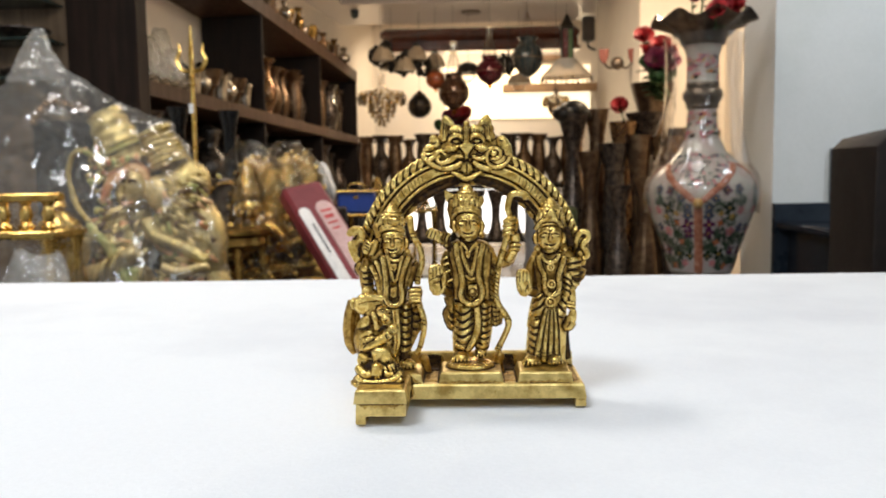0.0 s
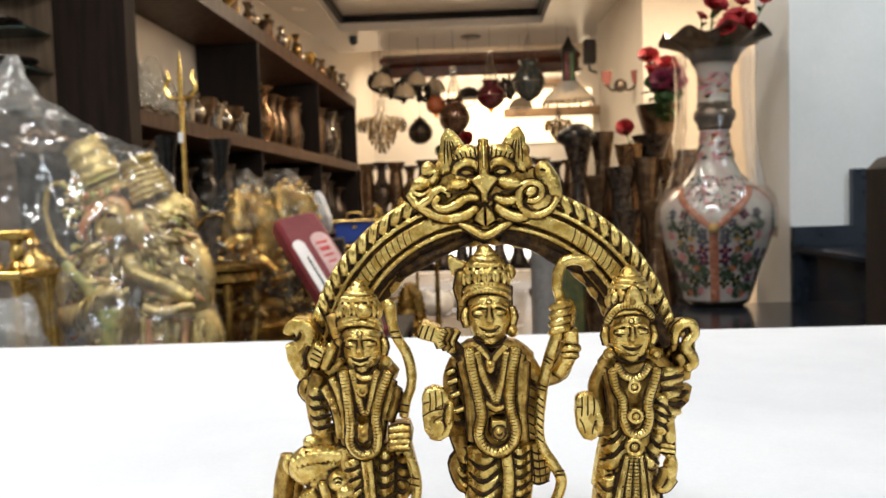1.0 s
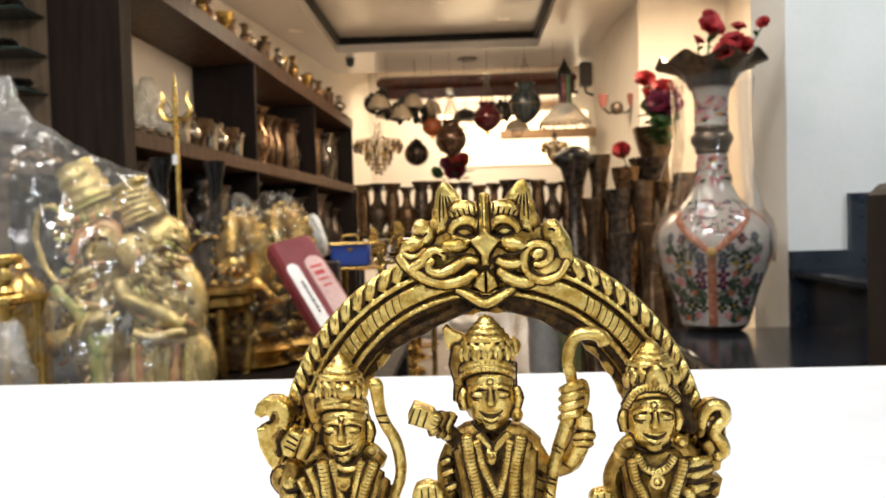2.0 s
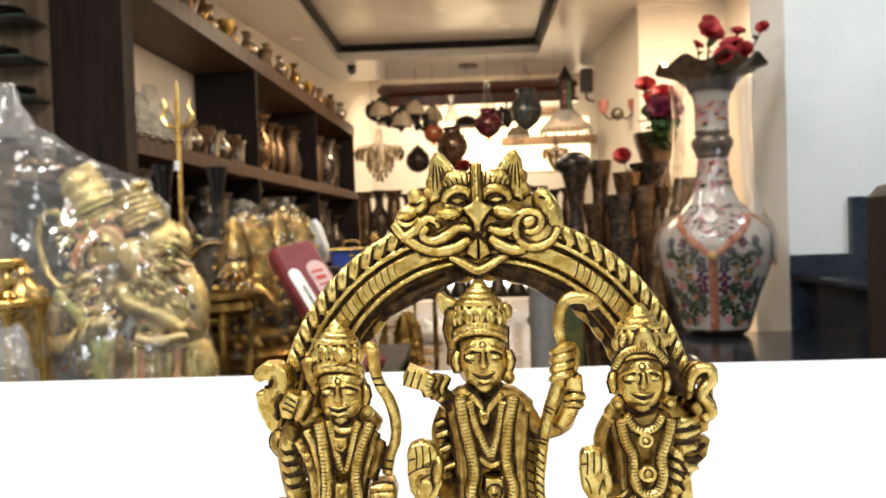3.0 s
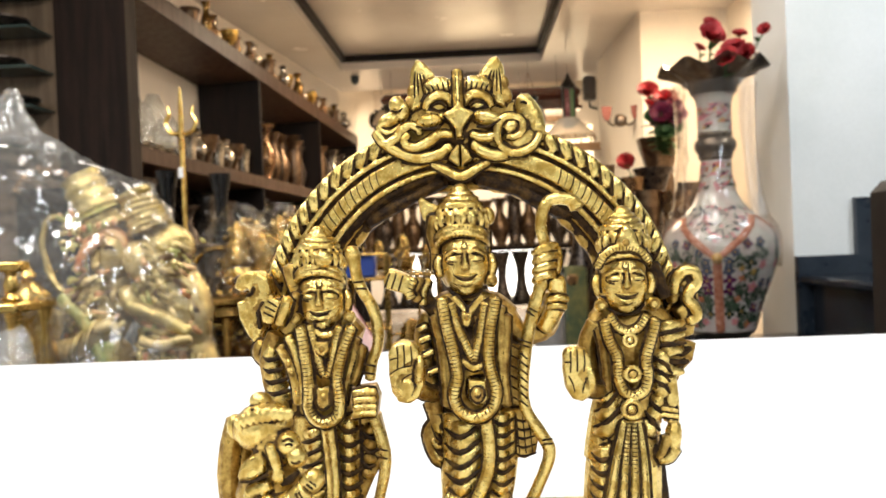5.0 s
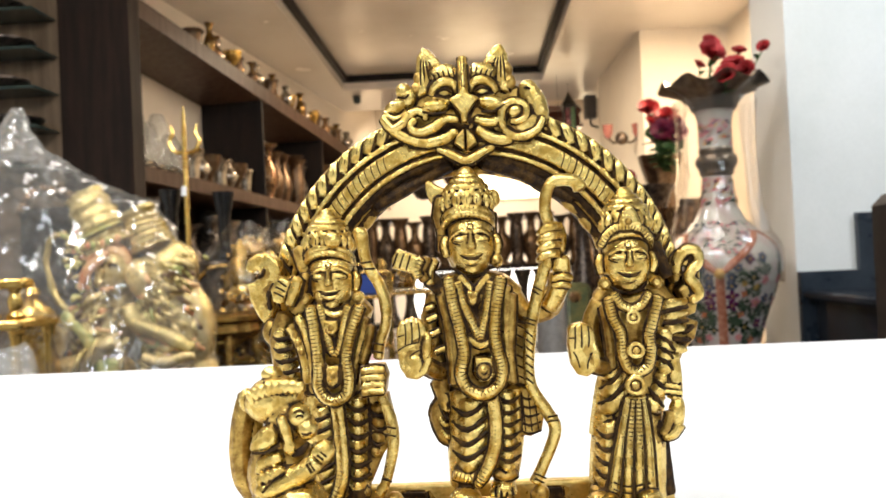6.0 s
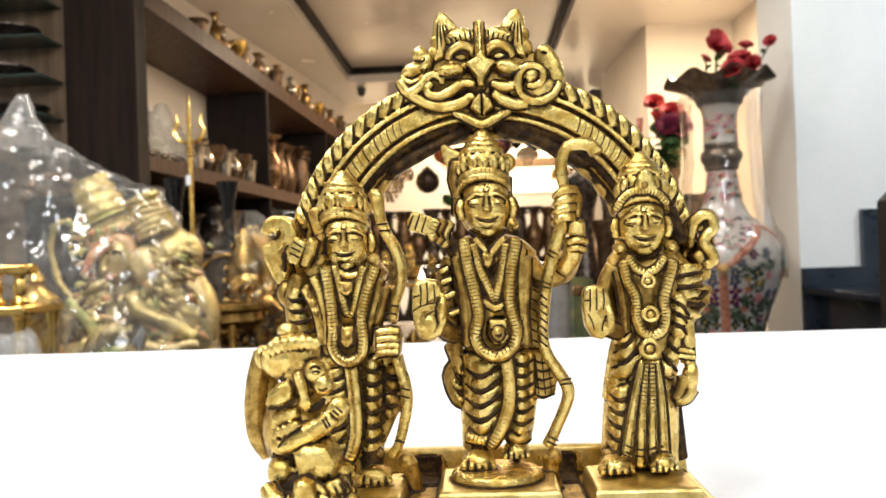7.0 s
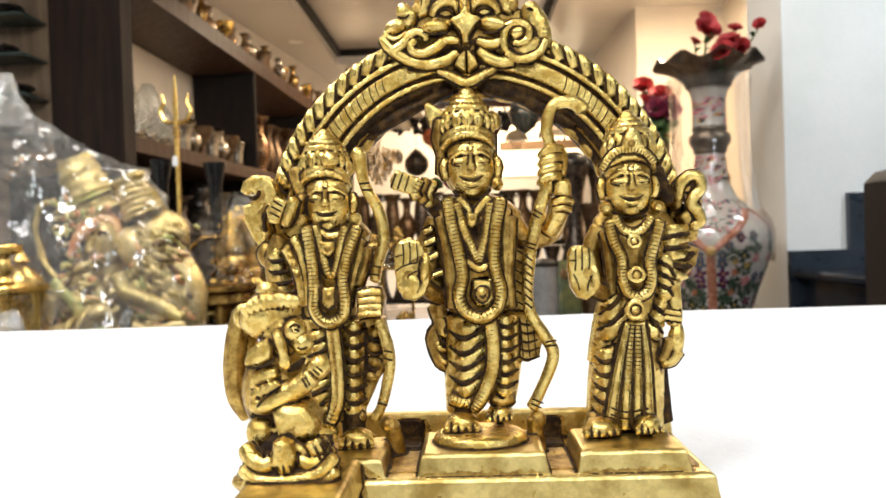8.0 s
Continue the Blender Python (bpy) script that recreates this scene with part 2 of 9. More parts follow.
        if ribs:
            far = [0.0]
            for a, b in zip(line, line[1:]):
                far.append(far[-1] + (b - a).length)
            count = max(2, int(far[-1] / pitch) * 2)
            even, er = [], []
            for q in range(count + 1):
                s = far[-1] * q / count
                k = next((i for i in range(len(far) - 1) if far[i + 1] >= s - 1e-9), len(far) - 2)
                t = (s - far[k]) / max(1e-9, far[k + 1] - far[k])
                even.append(line[k].lerp(line[k + 1], t))
                er.append((rr[k] * (1 - t) + rr[k + 1] * t) * (1 + (ribs if q % 2 else -ribs)))
            line, rr = even, er
        up, vs = Vector(up), []
        for i, p in enumerate(line):
            a = line[(i - 1) % len(line)] if closed or i else p
            b = line[(i + 1) % len(line)] if closed or i < len(line) - 1 else p
            way = (b - a).normalized()
            side = way.cross(up)
            side = side.normalized() if side.length > 1e-6 else way.orthogonal().normalized()
            out = side.cross(way).normalized()
            vs += [p + side * (rr[i] * math.cos(2 * math.pi * k / n)) + out * (flat * rr[i] * math.sin(2 * math.pi * k / n)) for k in range(n)]
        L = len(line)
        fs = [(i * n + k, i * n + (k + 1) % n, (i + 1) % L * n + (k + 1) % n, (i + 1) % L * n + k) for i in range(L if closed else L - 1) for k in range(n)]
        if not closed:
            vs += [line[0] - (line[1] - line[0]).normalized() * rr[0] * 0.4, line[-1] + (line[-1] - line[-2]).normalized() * rr[-1] * 0.4]
            fs += [(len(vs) - 2, (k + 1) % n, k) for k in range(n)] + [(len(vs) - 1, (L - 1) * n + k, (L - 1) * n + (k + 1) % n) for k in range(n)]
        return self.add(vs, fs, mi)

    def slab(self, outline, front, back, mi=0, soft=0.0):
        """A plate cut to an outline of (x, z), from y = front to y = back, with its front edge rounded off."""
        k = len(outline)
        o = [Vector((x, z)) for x, z in outline]
        turn_way = sum(a.x * b.y - b.x * a.y for a, b in zip(o, o[1:] + o[:1]))
        if turn_way < 0:
            o = o[::-1]
        inner = []
        for i in range(k):
            a, b, c = o[i - 1], o[i], o[(i + 1) % k]
            n1, n2 = Vector((-(b - a).y, (b - a).x)).normalized(), Vector((-(c - b).y, (c - b).x)).normalized()
            mid = n1 + n2
            inner.append(b + (mid.normalized() if mid.length > 1e-6 else n1) * soft)
        rings = [[(p.x, back, p.y) for p in o], [(p.x, front + soft, p.y) for p in o]]
        if soft:
            rings.append([(p.x, front + soft * 0.3, p.y) for p in [a.lerp(b, 0.3) for a, b in zip(o, inner)]])
            rings.append([(p.x, front, p.y) for p in inner])
        vs = [p for ring in rings for p in ring]
        fs = [(i * k + j, i * k + (j + 1) % k, (i + 1) * k + (j + 1) % k, (i + 1) * k + j) for i in range(len(rings) - 1) for j in range(k)]
        fs += [tuple(range(k))[::-1], tuple(range((len(rings) - 1) * k, len(rings) * k))]
        return self.add(vs, fs, mi)

    def mesh(self, name, mats, angle=40.0):
        me = bpy.data.meshes.new(name)
        me.from_pydata(self.v, [], self.f)
        me.polygons.foreach_set("material_index", self.m)
        for mat in mats if isinstance(mats, (list, tuple)) else [mats]:
            me.materials.append(mat)
        me.update()
        bm = bmesh.new()
        bm.from_mesh(me)
        bmesh.ops.recalc_face_normals(bm, faces=bm.faces)
        bm.to_mesh(me)
        bm.free()
        me.shade_smooth()
        me.set_sharp_from_angle(angle=radians(angle))
        return me


def thing(name, label, category, spot=(0, 0, 0), turn=0.0, group="", kind=""):
    """An Empty at the base of a thing, to which its parts are tied."""
    ob = new(name)
    ob.empty_display_size = 0.05
    ob.matrix_world = pose(*spot, 0, 0, turn)
    return tagged(ob, label, category, group, kind)


def part(name, shape, mats, parent=None, label="", angle=40.0):
    ob = new(name, shape.mesh(name, mats, angle))
    ob.parent = parent
    if label:
        ob["label"] = label
    return ob


def single(name, shape, mats, label, category, spot=(0, 0, 0), turn=0.0, group="", kind="", angle=40.0):
    """A thing that is one mesh."""
    ob = part(name, shape, mats, angle=angle)
    ob.matrix_world = pose(*spot, 0, 0, turn)
    return tagged(ob, label, category, group, kind)

# ---------------------------------------------------------------- the shop's shell
def structure(name, shape, mats, label, category):
    return single(name, shape, mats, label, category, kind="structure")


structure("floor", Shape().box((0.6, 3.4, -0.05), (7.2, 13.4, 0.1)), FLOORING, "glossy grey-beige tiled shop floor", "floor")

# Ceiling of one sheet round a shallow tray.
CEIL, TRAY = 2.45, 0.13
tx0, tx1, ty0, ty1 = -1.13, 0.70, 2.4, 7.5
c = Shape()
c.box(((-3.0 + tx0) / 2, 2.85, CEIL + 0.15), (tx0 + 3.0, 11.3, 0.3))
c.box(((tx1 + 4.2) / 2, 2.85, CEIL + 0.15), (4.2 - tx1, 11.3, 0.3))
c.box(((tx0 + tx1) / 2, (ty1 + 8.5) / 2, CEIL + 0.15), (tx1 - tx0, 8.5 - ty1, 0.3))
c.box(((tx0 + tx1) / 2, (ty0 - 2.8) / 2, CEIL + 0.15), (tx1 - tx0, ty0 + 2.8, 0.3))
c.box(((tx0 + tx1) / 2, (ty0 + ty1) / 2, CEIL + TRAY + 0.1), (tx1 - tx0, ty1 - ty0, 0.2))
c.box((0.6, 9.3, CEIL + 0.45), (7.2, 1.6, 0.1))
structure("ceiling", c, CEILING, "painted plaster ceiling with a shallow recessed tray", "ceiling")
t = Shape()
t.box((tx0 + 0.02, (ty0 + ty1) / 2, CEIL + TRAY - 0.03), (0.04, ty1 - ty0 - 0.1, 0.055))
t.box((tx1 - 0.02, (ty0 + ty1) / 2, CEIL + TRAY - 0.03), (0.04, ty1 - ty0 - 0.1, 0.055))
t.box(((tx0 + tx1) / 2, ty1 - 0.02, CEIL + TRAY - 0.03), (tx1 - tx0, 0.04, 0.055))
structure("trim", t, DARKWOOD, "dark moulding round the ceiling tray", "trim")
b = Shape()
b.box((0.15, 8.62, 2.35), (2.1, 0.20, 0.13), soft=0.05)
b.box((0.15, 8.66, 2.25), (2.06, 0.14, 0.11), soft=0.01)
b.box((0.15, 8.62, 2.185), (2.1, 0.22, 0.035), soft=0.008)
structure("beam", b, paint("red_brown_lacquer", (0.16, 0.05, 0.03), 0.14, 0, (0.09, 0.03, 0.02), 0.4, 6, 60, 0.05, clear=0.6), "red-brown lacquered ceiling beam with hooks", "beam")

# Walls: the long shelf wall leans a few degrees to the room's axis.
LEAN = 7.2
axis = Vector((math.sin(radians(LEAN)), math.cos(radians(LEAN)), 0))
across = Vector((axis.y, -axis.x, 0))
corner = Vector((-1.31, 7.4, 0))


def on_shelf(far, out, z):
    """A place along the shelf wall: metres from its far end towards the door, metres out of the wall, height."""
    return corner - axis * far + across * out + Vector((0, 0, z))


w = Shape().box(on_shelf(0.45, -0.225, 1.4), (0.2, 6.26, 2.8), turn=Matrix.Rotation(-radians(LEAN), 3, "Z"))
structure("wall_west", w, PLASTER, "cream plastered wall behind the display shelves", "wall")
structure("wall_entry", Shape().box((-2.75, 0.45, 1.4), (0.2, 6.9, 2.8)), WHITEWALL, "white wall beside the entry", "wall")
structure("wall_return", Shape().box((-2.22, 3.83, 1.4), (0.88, 0.14, 2.8)), PLASTER, "short return wall behind the plate rack", "wall")
structure("wall_north", Shape().box((0.6, 9.95, 1.45), (7.2, 0.2, 3.1)), PLASTER, "warmly lit cream back wall of the shop", "wall")
structure("wall_south", Shape().box((0.6, -2.9, 1.4), (7.2, 0.2, 2.8)), WHITEWALL, "white wall behind the counter", "wall")
structure("wall_east", Shape().box((4.1, 3.4, 1.4), (0.2, 13.0, 2.8)), WHITEWALL, "white side wall beside the stair", "wall")
structure("wall_stair", Shape().box((2.62, 3.42, 1.23), (2.79, 0.36, 2.45)), WHITEWALL, "white painted wall above the black stair", "wall")
structure("wall_niche", Shape().box((2.0, 4.85, 1.23), (0.16, 2.5, 2.45)), PLASTER, "brightly lit cream wall of the vase niche", "wall")
structure("wall_pier", Shape().box((1.66, 6.85, 1.23), (0.80, 1.6, 2.45), turn=Matrix.Rotation(radians(2.0), 3, "Z")), PLASTER, "cream plastered pier with a wall bracket lamp", "wall")

# Glowing sheet added for the bright zone of the back wall, and its sill line.
g = Shape().box((0.62, 9.83, 1.86), (1.75, 0.03, 0.62))
structure("light_panel", g, glow("warm_wall_glow", (1.0, 0.82, 0.54), 2.0), "glowing warm sheet added for the bright zone of the back wall", "light")
s = Shape().box((1.09, 9.76, 1.90), (1.3, 0.09, 0.10), soft=0.01).box((0.99, 9.77, 2.255), (0.46, 0.07, 0.06), soft=0.01)
structure("cornice", s, paint("tan_timber", (0.34, 0.21, 0.11), 0.4, 0, (0.25, 0.15, 0.08), 0.4, 6, 50, 0.1), "brown timber ledge across the lit back wall", "trim")

# Dark slate skirting that climbs with the stair, and the black steps themselves.
k = Shape()
k.box((1.3355, 3.225, 0.365), (0.221, 0.03, 0.73))
k.box((1.593, 3.225, 0.471), (0.294, 0.03, 0.942))
k.box((2.2, 3.225, 0.58), (0.92, 0.03, 1.16))
structure("baseboard", k, BLUETILE, "dark slate tile skirting climbing along the stair", "skirting")
st = Shape()
st.box((2.05, 2.80, 0.21), (2.1, 0.80, 0.42))
st.box((1.80, 2.80, 0.43), (2.2, 0.86, 0.03), soft=0.008)
structure("platform", st, GRANITE, "black polished granite landing of the stair", "platform")
st = Shape()
st.box((2.16, 2.93, 0.54), (1.78, 0.52, 0.19))
st.box((2.14, 2.92, 0.645), (1.83, 0.56, 0.03), soft=0.008)
structure("stair", st, GRANITE, "black polished granite stair step", "stair")


# ---------------------------------------------------------------- the counter
def cloth_table():
    ob = thing("counter_table", "long counter covered by a smooth white cloth", "table", (0.05, 0.28, 0))
    legs = Shape()
    top = Shape().box((0, 0, 0.735), (2.3, 1.02, 0.03), soft=0.004)
    part("tabletop", top, SHELFWOOD, ob)
    for x in (-1.08, 1.08):
        for y in (-0.44, 0.44):
            part("leg", Shape().box((x, y, 0.36), (0.06, 0.06, 0.72), soft=0.004), DARKWOOD, ob)
    return ob


def cloth():
    """White cover: flat on the counter, rolled over its edges and hanging in soft folds."""
    vs, fs, nx, ny = [], [], 120, 70
    hx, hy = 1.155, 0.523
    for j in range(ny + 1):
        for i in range(nx + 1):
            x, y = (i / nx * 2 - 1) * (hx + 0.22), (j / ny * 2 - 1) * (hy + 0.22)
            ox, oy = max(0, abs(x) - hx), max(0, abs(y) - hy)
            drop = max(ox, oy)
            px, py = math.copysign(min(abs(x), hx + 0.012), x), math.copysign(min(abs(y), hy + 0.007), y)
            wave = noise.noise(Vector((x * 7, y * 7, 0))) * 0.0006 + noise.noise(Vector((x * 2.2, y * 2.2, 4))) * 0.0008
            fold = 0.012 * math.sin(x * 23 + math.sin(x * 9)) * min(1, drop / 0.15) if oy >= ox else 0.0
            z = 0.760 - 0.0012 + wave * (0 if drop else 1) - max(0.0, drop - 0.006) - (0.002 if drop else 0)
            if 0.27 < py + 0.28 + 0 < 0.45 and -0.12 < px < 0.10:
                z = min(z, 0.7596)
            vs.append((px, py + fold * (1 if y > 0 else -1), z))
    for j in range(ny):
        for i in range(nx):
            a = j * (nx + 1) + i
            fs.append((a, a + 1, a + nx + 2, a + nx + 1))
    s = Shape().add(vs, fs)
    return single("tablecloth", s, CLOTH, "smooth white cloth spread over the counter", "tablecloth", (0.05, 0.28, 0), angle=80)


cloth_table()
cloth()

from mathutils import bvhtree

# ---------------------------------------------------------------- the brass figure group (millimetres, z up from the counter, y away from the viewer)
B, D, F, P = 0, 1, 2, 3  # polished, dark patina, browned with shade in its colour, and satin brass
s = Shape()  # cast relief, fused into one skin further down
e = Shape()  # lines cut into the skin and filled with dark patina


def raised(p, r, mi=B, n=8, steps=4, edge=0.62, ribs=0.0, pitch=0.0, **kw):
    """A raised line of the relief, bedded in a dark seam; ribs: cross cuts along it."""
    top = max(r) if isinstance(r, (list, tuple)) else r
    wide = [q + edge for q in r] if isinstance(r, (list, tuple)) else r + edge
    bed = {k: v for k, v in kw.items() if k in ("closed", "up")}
    s.tube([(q[0], q[1] + 0.30 * top, q[2]) for q in p], wide, D, 8, steps, flat=0.62 * top / (top + edge), **bed)
    s.tube(p, r, mi, n, steps, **kw)
    if not ribs:
        return
    line = [Vector(q) for q in p]
    half, flat = (sum(r) / len(r) if isinstance(r, (list, tuple)) else r), kw.get("flat", 1.0)
    for a, b2 in zip(line, line[1:]):
        way = b2 - a
        side = way.normalized().cross(Vector((0, 1, 0))).normalized()
        for k in range(max(1, round(way.length / pitch))):
            c = a + way * ((k + 0.5) / max(1, round(way.length / pitch)))
            out = Vector((0, -half * flat, 0))
            e.tube([c + side * half * 0.92 + out * 0.42, c + out * 1.02, c - side * half * 0.92 + out * 0.42], 0.095, D, 4, 2)


def band(r0, r1, a0, a1, front, back, mi, soft=0.0, steps=48):
    """A curved strip of the arch between two radii, from angle a0 to a1 in degrees."""
    cx, cz = -0.4, 59.7
    ring = []
    for r, order in ((r0, range(steps + 1)), (r1, range(steps, -1, -1))):
        for k in order:
            a = radians(a0 + (a1 - a0) * k / steps)
            ring.append((cx + r * math.cos(a), cz + r * math.sin(a)))
    vs, n = [], steps + 1
    for y, pull in ((back, 0), (front + soft, 0), (front, soft)):
        for k, (x, z) in enumerate(ring):
            dx, dz = x - cx, z - cz
            q = math.hypot(dx, dz)
            w = pull if k < n else -pull
            vs.append((cx + dx * (q + w) / q, y, cz + dz * (q + w) / q))
    m = len(ring)
    fs = []
    for lay in range(2):
        fs += [(lay * m + k, lay * m + (k + 1) % m, (lay + 1) * m + (k + 1) % m, (lay + 1) * m + k) for k in range(m)]
    for lay in (0, 2):
        fs += [(lay * m + k, lay * m + k + 1, lay * m + m - 2 - k, lay * m + m - 1 - k) for k in range(n - 1)]
    s.add(vs, fs, mi)


def arc(r, a0, a1, y, n=24):
    return [(-0.4 + r * math.cos(radians(a0 + (a1 - a0) * k / n)), y, 59.7 + r * math.sin(radians(a0 + (a1 - a0) * k / n))) for k in range(n + 1)]


# Arch: dark ground, a ribbed middle strip, two ridges and a rope of leaves outside.
band(36.0, 49.4, -4, 184, 13.0, 19.5, D, 0.5)
band(33.4, 37.4, 8, 172, 14.8, 19.2, D, 0.4)
band(39.7, 43.6, -3, 183, 11.7, 14.0, B, 0.4)
band(46.2, 50.0, -4, 184, 12.2, 18.5, B, 0.9)
s.tube(arc(45.15, -4, 184, 12.4, 60), 0.66, B, 9, 1, ribs=0.05, pitch=1.5)
s.tube(arc(38.2, 4, 176, 12.6, 60), 0.68, B, 9, 1, ribs=0.06, pitch=1.7)
s.tube(arc(36.2, 8, 172, 15.0, 60), 0.9, F, 8, 1)
s.tube(arc(34.0, 12, 168, 15.6, 50), [0.9 + 0.35 * math.sin(k * 1.9) for k in range(51)], F, 8, 1)
for k in range(40):
    a = 12 + k * 2.35 if k < 20 else 120 + (k - 20) * 2.5
    w = 1 if k < 20 else -1
    s_ = 0.13 + 0.05 * math.sin(k * 2.7)
    e.tube([arc(40.0, a, a, 11.72, 1)[0], arc(41.8, a + w * 0.5, a, 11.66, 1)[0], arc(43.5, a + w * 1.5, a, 11.72, 1)[0]], s_, D, 5, 3)
for k in range(15):
    for side in (0, 1):
        a = (-3 + k * 4.6) if side == 0 else (183 - k * 4.6)
        w = 1 if side == 0 else -1
        q = lambda r, da, y: arc(r, a + w * da, a, y, 1)[0]
        s.tube([q(46.5, 0.6, 12.4), q(47.3, 2.2, 12.1), q(48.6, 4.0, 12.0), q(49.4, 5.6, 12.4)], [0.7, 1.2, 1.2, 0.7], B, 9, 3, flat=0.42)
        e.tube([q(45.9, 2.8, 12.3), q(46.8, 3.9, 11.95), q(48.2, 5.4, 11.85), q(49.4, 6.6, 12.3)], [0.50, 0.40, 0.26, 0.12], D, 7, 3, flat=0.6)
        e.tube([q(48.4, 1.8, 12.0), q(49.1, 2.8, 11.9), q(49.8, 4.0, 12.6)], [0.08, 0.22, 0.12], D, 6, 3, flat=0.6)
        e.tube([q(46.9, 1.7, 11.95), q(47.9, 3.4, 11.55), q(48.9, 4.6, 11.7)], [0.06, 0.12, 0.06], D, 5, 3)

# Lion mask on the crown of the arch: each half has its own curls.
s.blob((-1.0, 14.0, 105.0), (15.5, 3.4, 7.6), F)
s.blob((-1.0, 14.0, 113.6), (9.6, 3.0, 5.6), F)
for w in (-1, 1):
    x = lambda v: -1.0 + w * v
    s.slab([(x(11.0), 111.5), (x(11.6), 117.0), (x(11.0), 121.5), (x(9.6), 124.0), (x(7.9), 123.4), (x(5.8), 121.0), (x(4.4), 118.6), (x(4.8), 114.0)], 11.3, 17.0, B, 1.3)
    for k in range(4):
        e.tube([(x(10.2 - k * 1.0), 11.25, 114.5 + k * 0.8), (x(10.1 - k * 0.8), 11.2, 118.0 + k * 0.4), (x(9.7 - k * 0.4), 11.6, 122.0 - k * 0.4)], [0.14, 0.28, 0.12], D, 5, 2)
    s.blob((x(4.3), 11.4, 116.7), (3.9, 1.9, 2.7), B)
    for k in range(5):
        e.tube([(x(1.9 + k * 1.1), 9.9, 115.4 - k * 0.2), (x(2.1 + k * 1.2), 9.45 + 0.05 * (k - 2) ** 2, 117.0 - k * 0.2), (x(2.2 + k * 1.35), 10.0 + 0.05 * (k - 2) ** 2, 118.6 - k * 0.4)], [0.12, 0.24, 0.10], D, 5, 2)
    raised([(x(1.6), 10.9, 112.4), (x(2.4), 10.2, 114.2), (x(4.6), 9.9, 114.8), (x(6.8), 10.4, 113.7), (x(7.8), 11.0, 111.8)], [0.6, 1.0, 1.15, 1.0, 0.6], B, 8, 3)
    s.blob((x(4.5), 11.2, 112.3), (2.0, 1.3, 1.4), B)
    e.tube([(x(2.9), 10.3, 112.0), (x(4.3), 9.8, 113.0), (x(6.0), 10.2, 112.4)], [0.2, 0.42, 0.2], D, 6, 3)
    e.tube([(x(3.2), 10.2, 111.6), (x(4.6), 9.8, 111.2), (x(6.0), 10.2, 111.9)], 0.2, D, 6, 3)
    raised([(x(2.2), 10.6, 110.2), (x(4.6), 9.9, 109.9), (x(7.4), 10.6, 111.0)], [0.6, 0.7, 0.4], B, 7, 3)
s.slab([(-20.6, 108.0), (-18.2, 103.4), (-13.0, 100.2), (-6.0, 99.0), (4.0, 99.0), (11.0, 99.6), (17.0, 103.0), (18.8, 106.0), (17.4, 110.5), (14.4, 113.6), (8.0, 113.0), (-10.0, 113.0), (-14.6, 115.0), (-17.6, 112.0)], 12.3, 16.5, F, 0.9)
# cheeks, and the long moustaches that roll into curls, each side cut by hand
s.blob((-7.9, 10.2, 108.9), (3.3, 2.3, 1.7), B, Matrix.Rotation(-0.10, 3, "Y"))
s.blob((5.9, 10.2, 109.0), (3.7, 2.4, 1.9), B, Matrix.Rotation(0.25, 3, "Y"))
e.tube([(-10.9, 8.4, 107.5), (-8.2, 8.4, 106.9), (-5.2, 8.4, 107.2)], 0.28, D, 6, 3)
e.tube([(3.1, 8.3, 106.8), (6.0, 8.3, 106.8), (8.7, 8.3, 108.3)], 0.28, D, 6, 3)
raised([(-3.1, 10.4, 103.0), (-6.0, 10.4, 101.1), (-10.2, 10.4, 100.4), (-13.9, 10.4, 101.3), (-17.1, 10.4, 103.0), (-19.3, 10.4, 104.9), (-20.7, 10.4, 107.0)], [0.9, 1.35, 1.35, 1.3, 1.25, 1.2, 0.9], B, 10, 4, edge=0.45, flat=0.85)
raised([(-2.6, 9.6, 105.4), (-5.6, 9.6, 105.7), (-8.1, 9.6, 104.1), (-11.1, 9.6, 102.8), (-13.4, 9.6, 103.3), (-13.9, 9.6, 104.8), (-12.7, 9.6, 105.9)], [0.7, 1.0, 1.15, 1.15, 1.05, 0.9, 0.7], B, 10, 4, edge=0.45)
raised([(-18.7, 10.0, 103.8), (-15.8, 10.0, 105.2), (-14.3, 10.0, 107.1), (-12.3, 10.0, 108.1), (-10.5, 10.0, 107.0), (-10.3, 10.0, 105.8)], [1.0, 1.25, 1.1, 0.95, 0.8, 0.55], B, 10, 4, edge=0.4)
s.blob((-17.3, 11.2, 109.6), (3.1, 2.2, 1.75), B, Matrix.Rotation(-0.35, 3, "Y"))
raised([(-20.1, 10.6, 108.2), (-18.7, 10.6, 106.8), (-16.5, 10.6, 106.7), (-14.6, 10.6, 108.3)], [0.7, 0.8, 0.8, 0.6], B, 8, 4, edge=0.4)
s.blob((-15.5, 11.6, 113.3), (2.0, 1.9, 2.1), B)
s.blob((-14.2, 11.6, 111.5), (1.8, 1.8, 2.6), B, Matrix.Rotation(0.3, 3, "Y"))
e.tube([(-16.7, 9.7, 111.7), (-15.2, 9.7, 111.2), (-14.1, 9.7, 112.1)], 0.24, D, 6, 3)
raised([(1.9, 10.2, 103.1), (4.2, 10.2, 101.3), (6.8, 10.2, 100.3), (9.8, 10.2, 100.2)], [0.9, 1.35, 1.4, 1.2], B, 10, 4, edge=0.45, flat=0.85)
raised([(1.6, 9.7, 105.4), (4.2, 9.7, 104.5), (7.0, 9.7, 104.9), (8.1, 9.7, 106.8)], [0.7, 1.15, 1.15, 0.9], B, 10, 4, edge=0.45)
s.blob((13.1, 11.4, 104.1), (4.9, 2.5, 3.9), B, Matrix.Rotation(0.25, 3, "Y"), 22, 14)
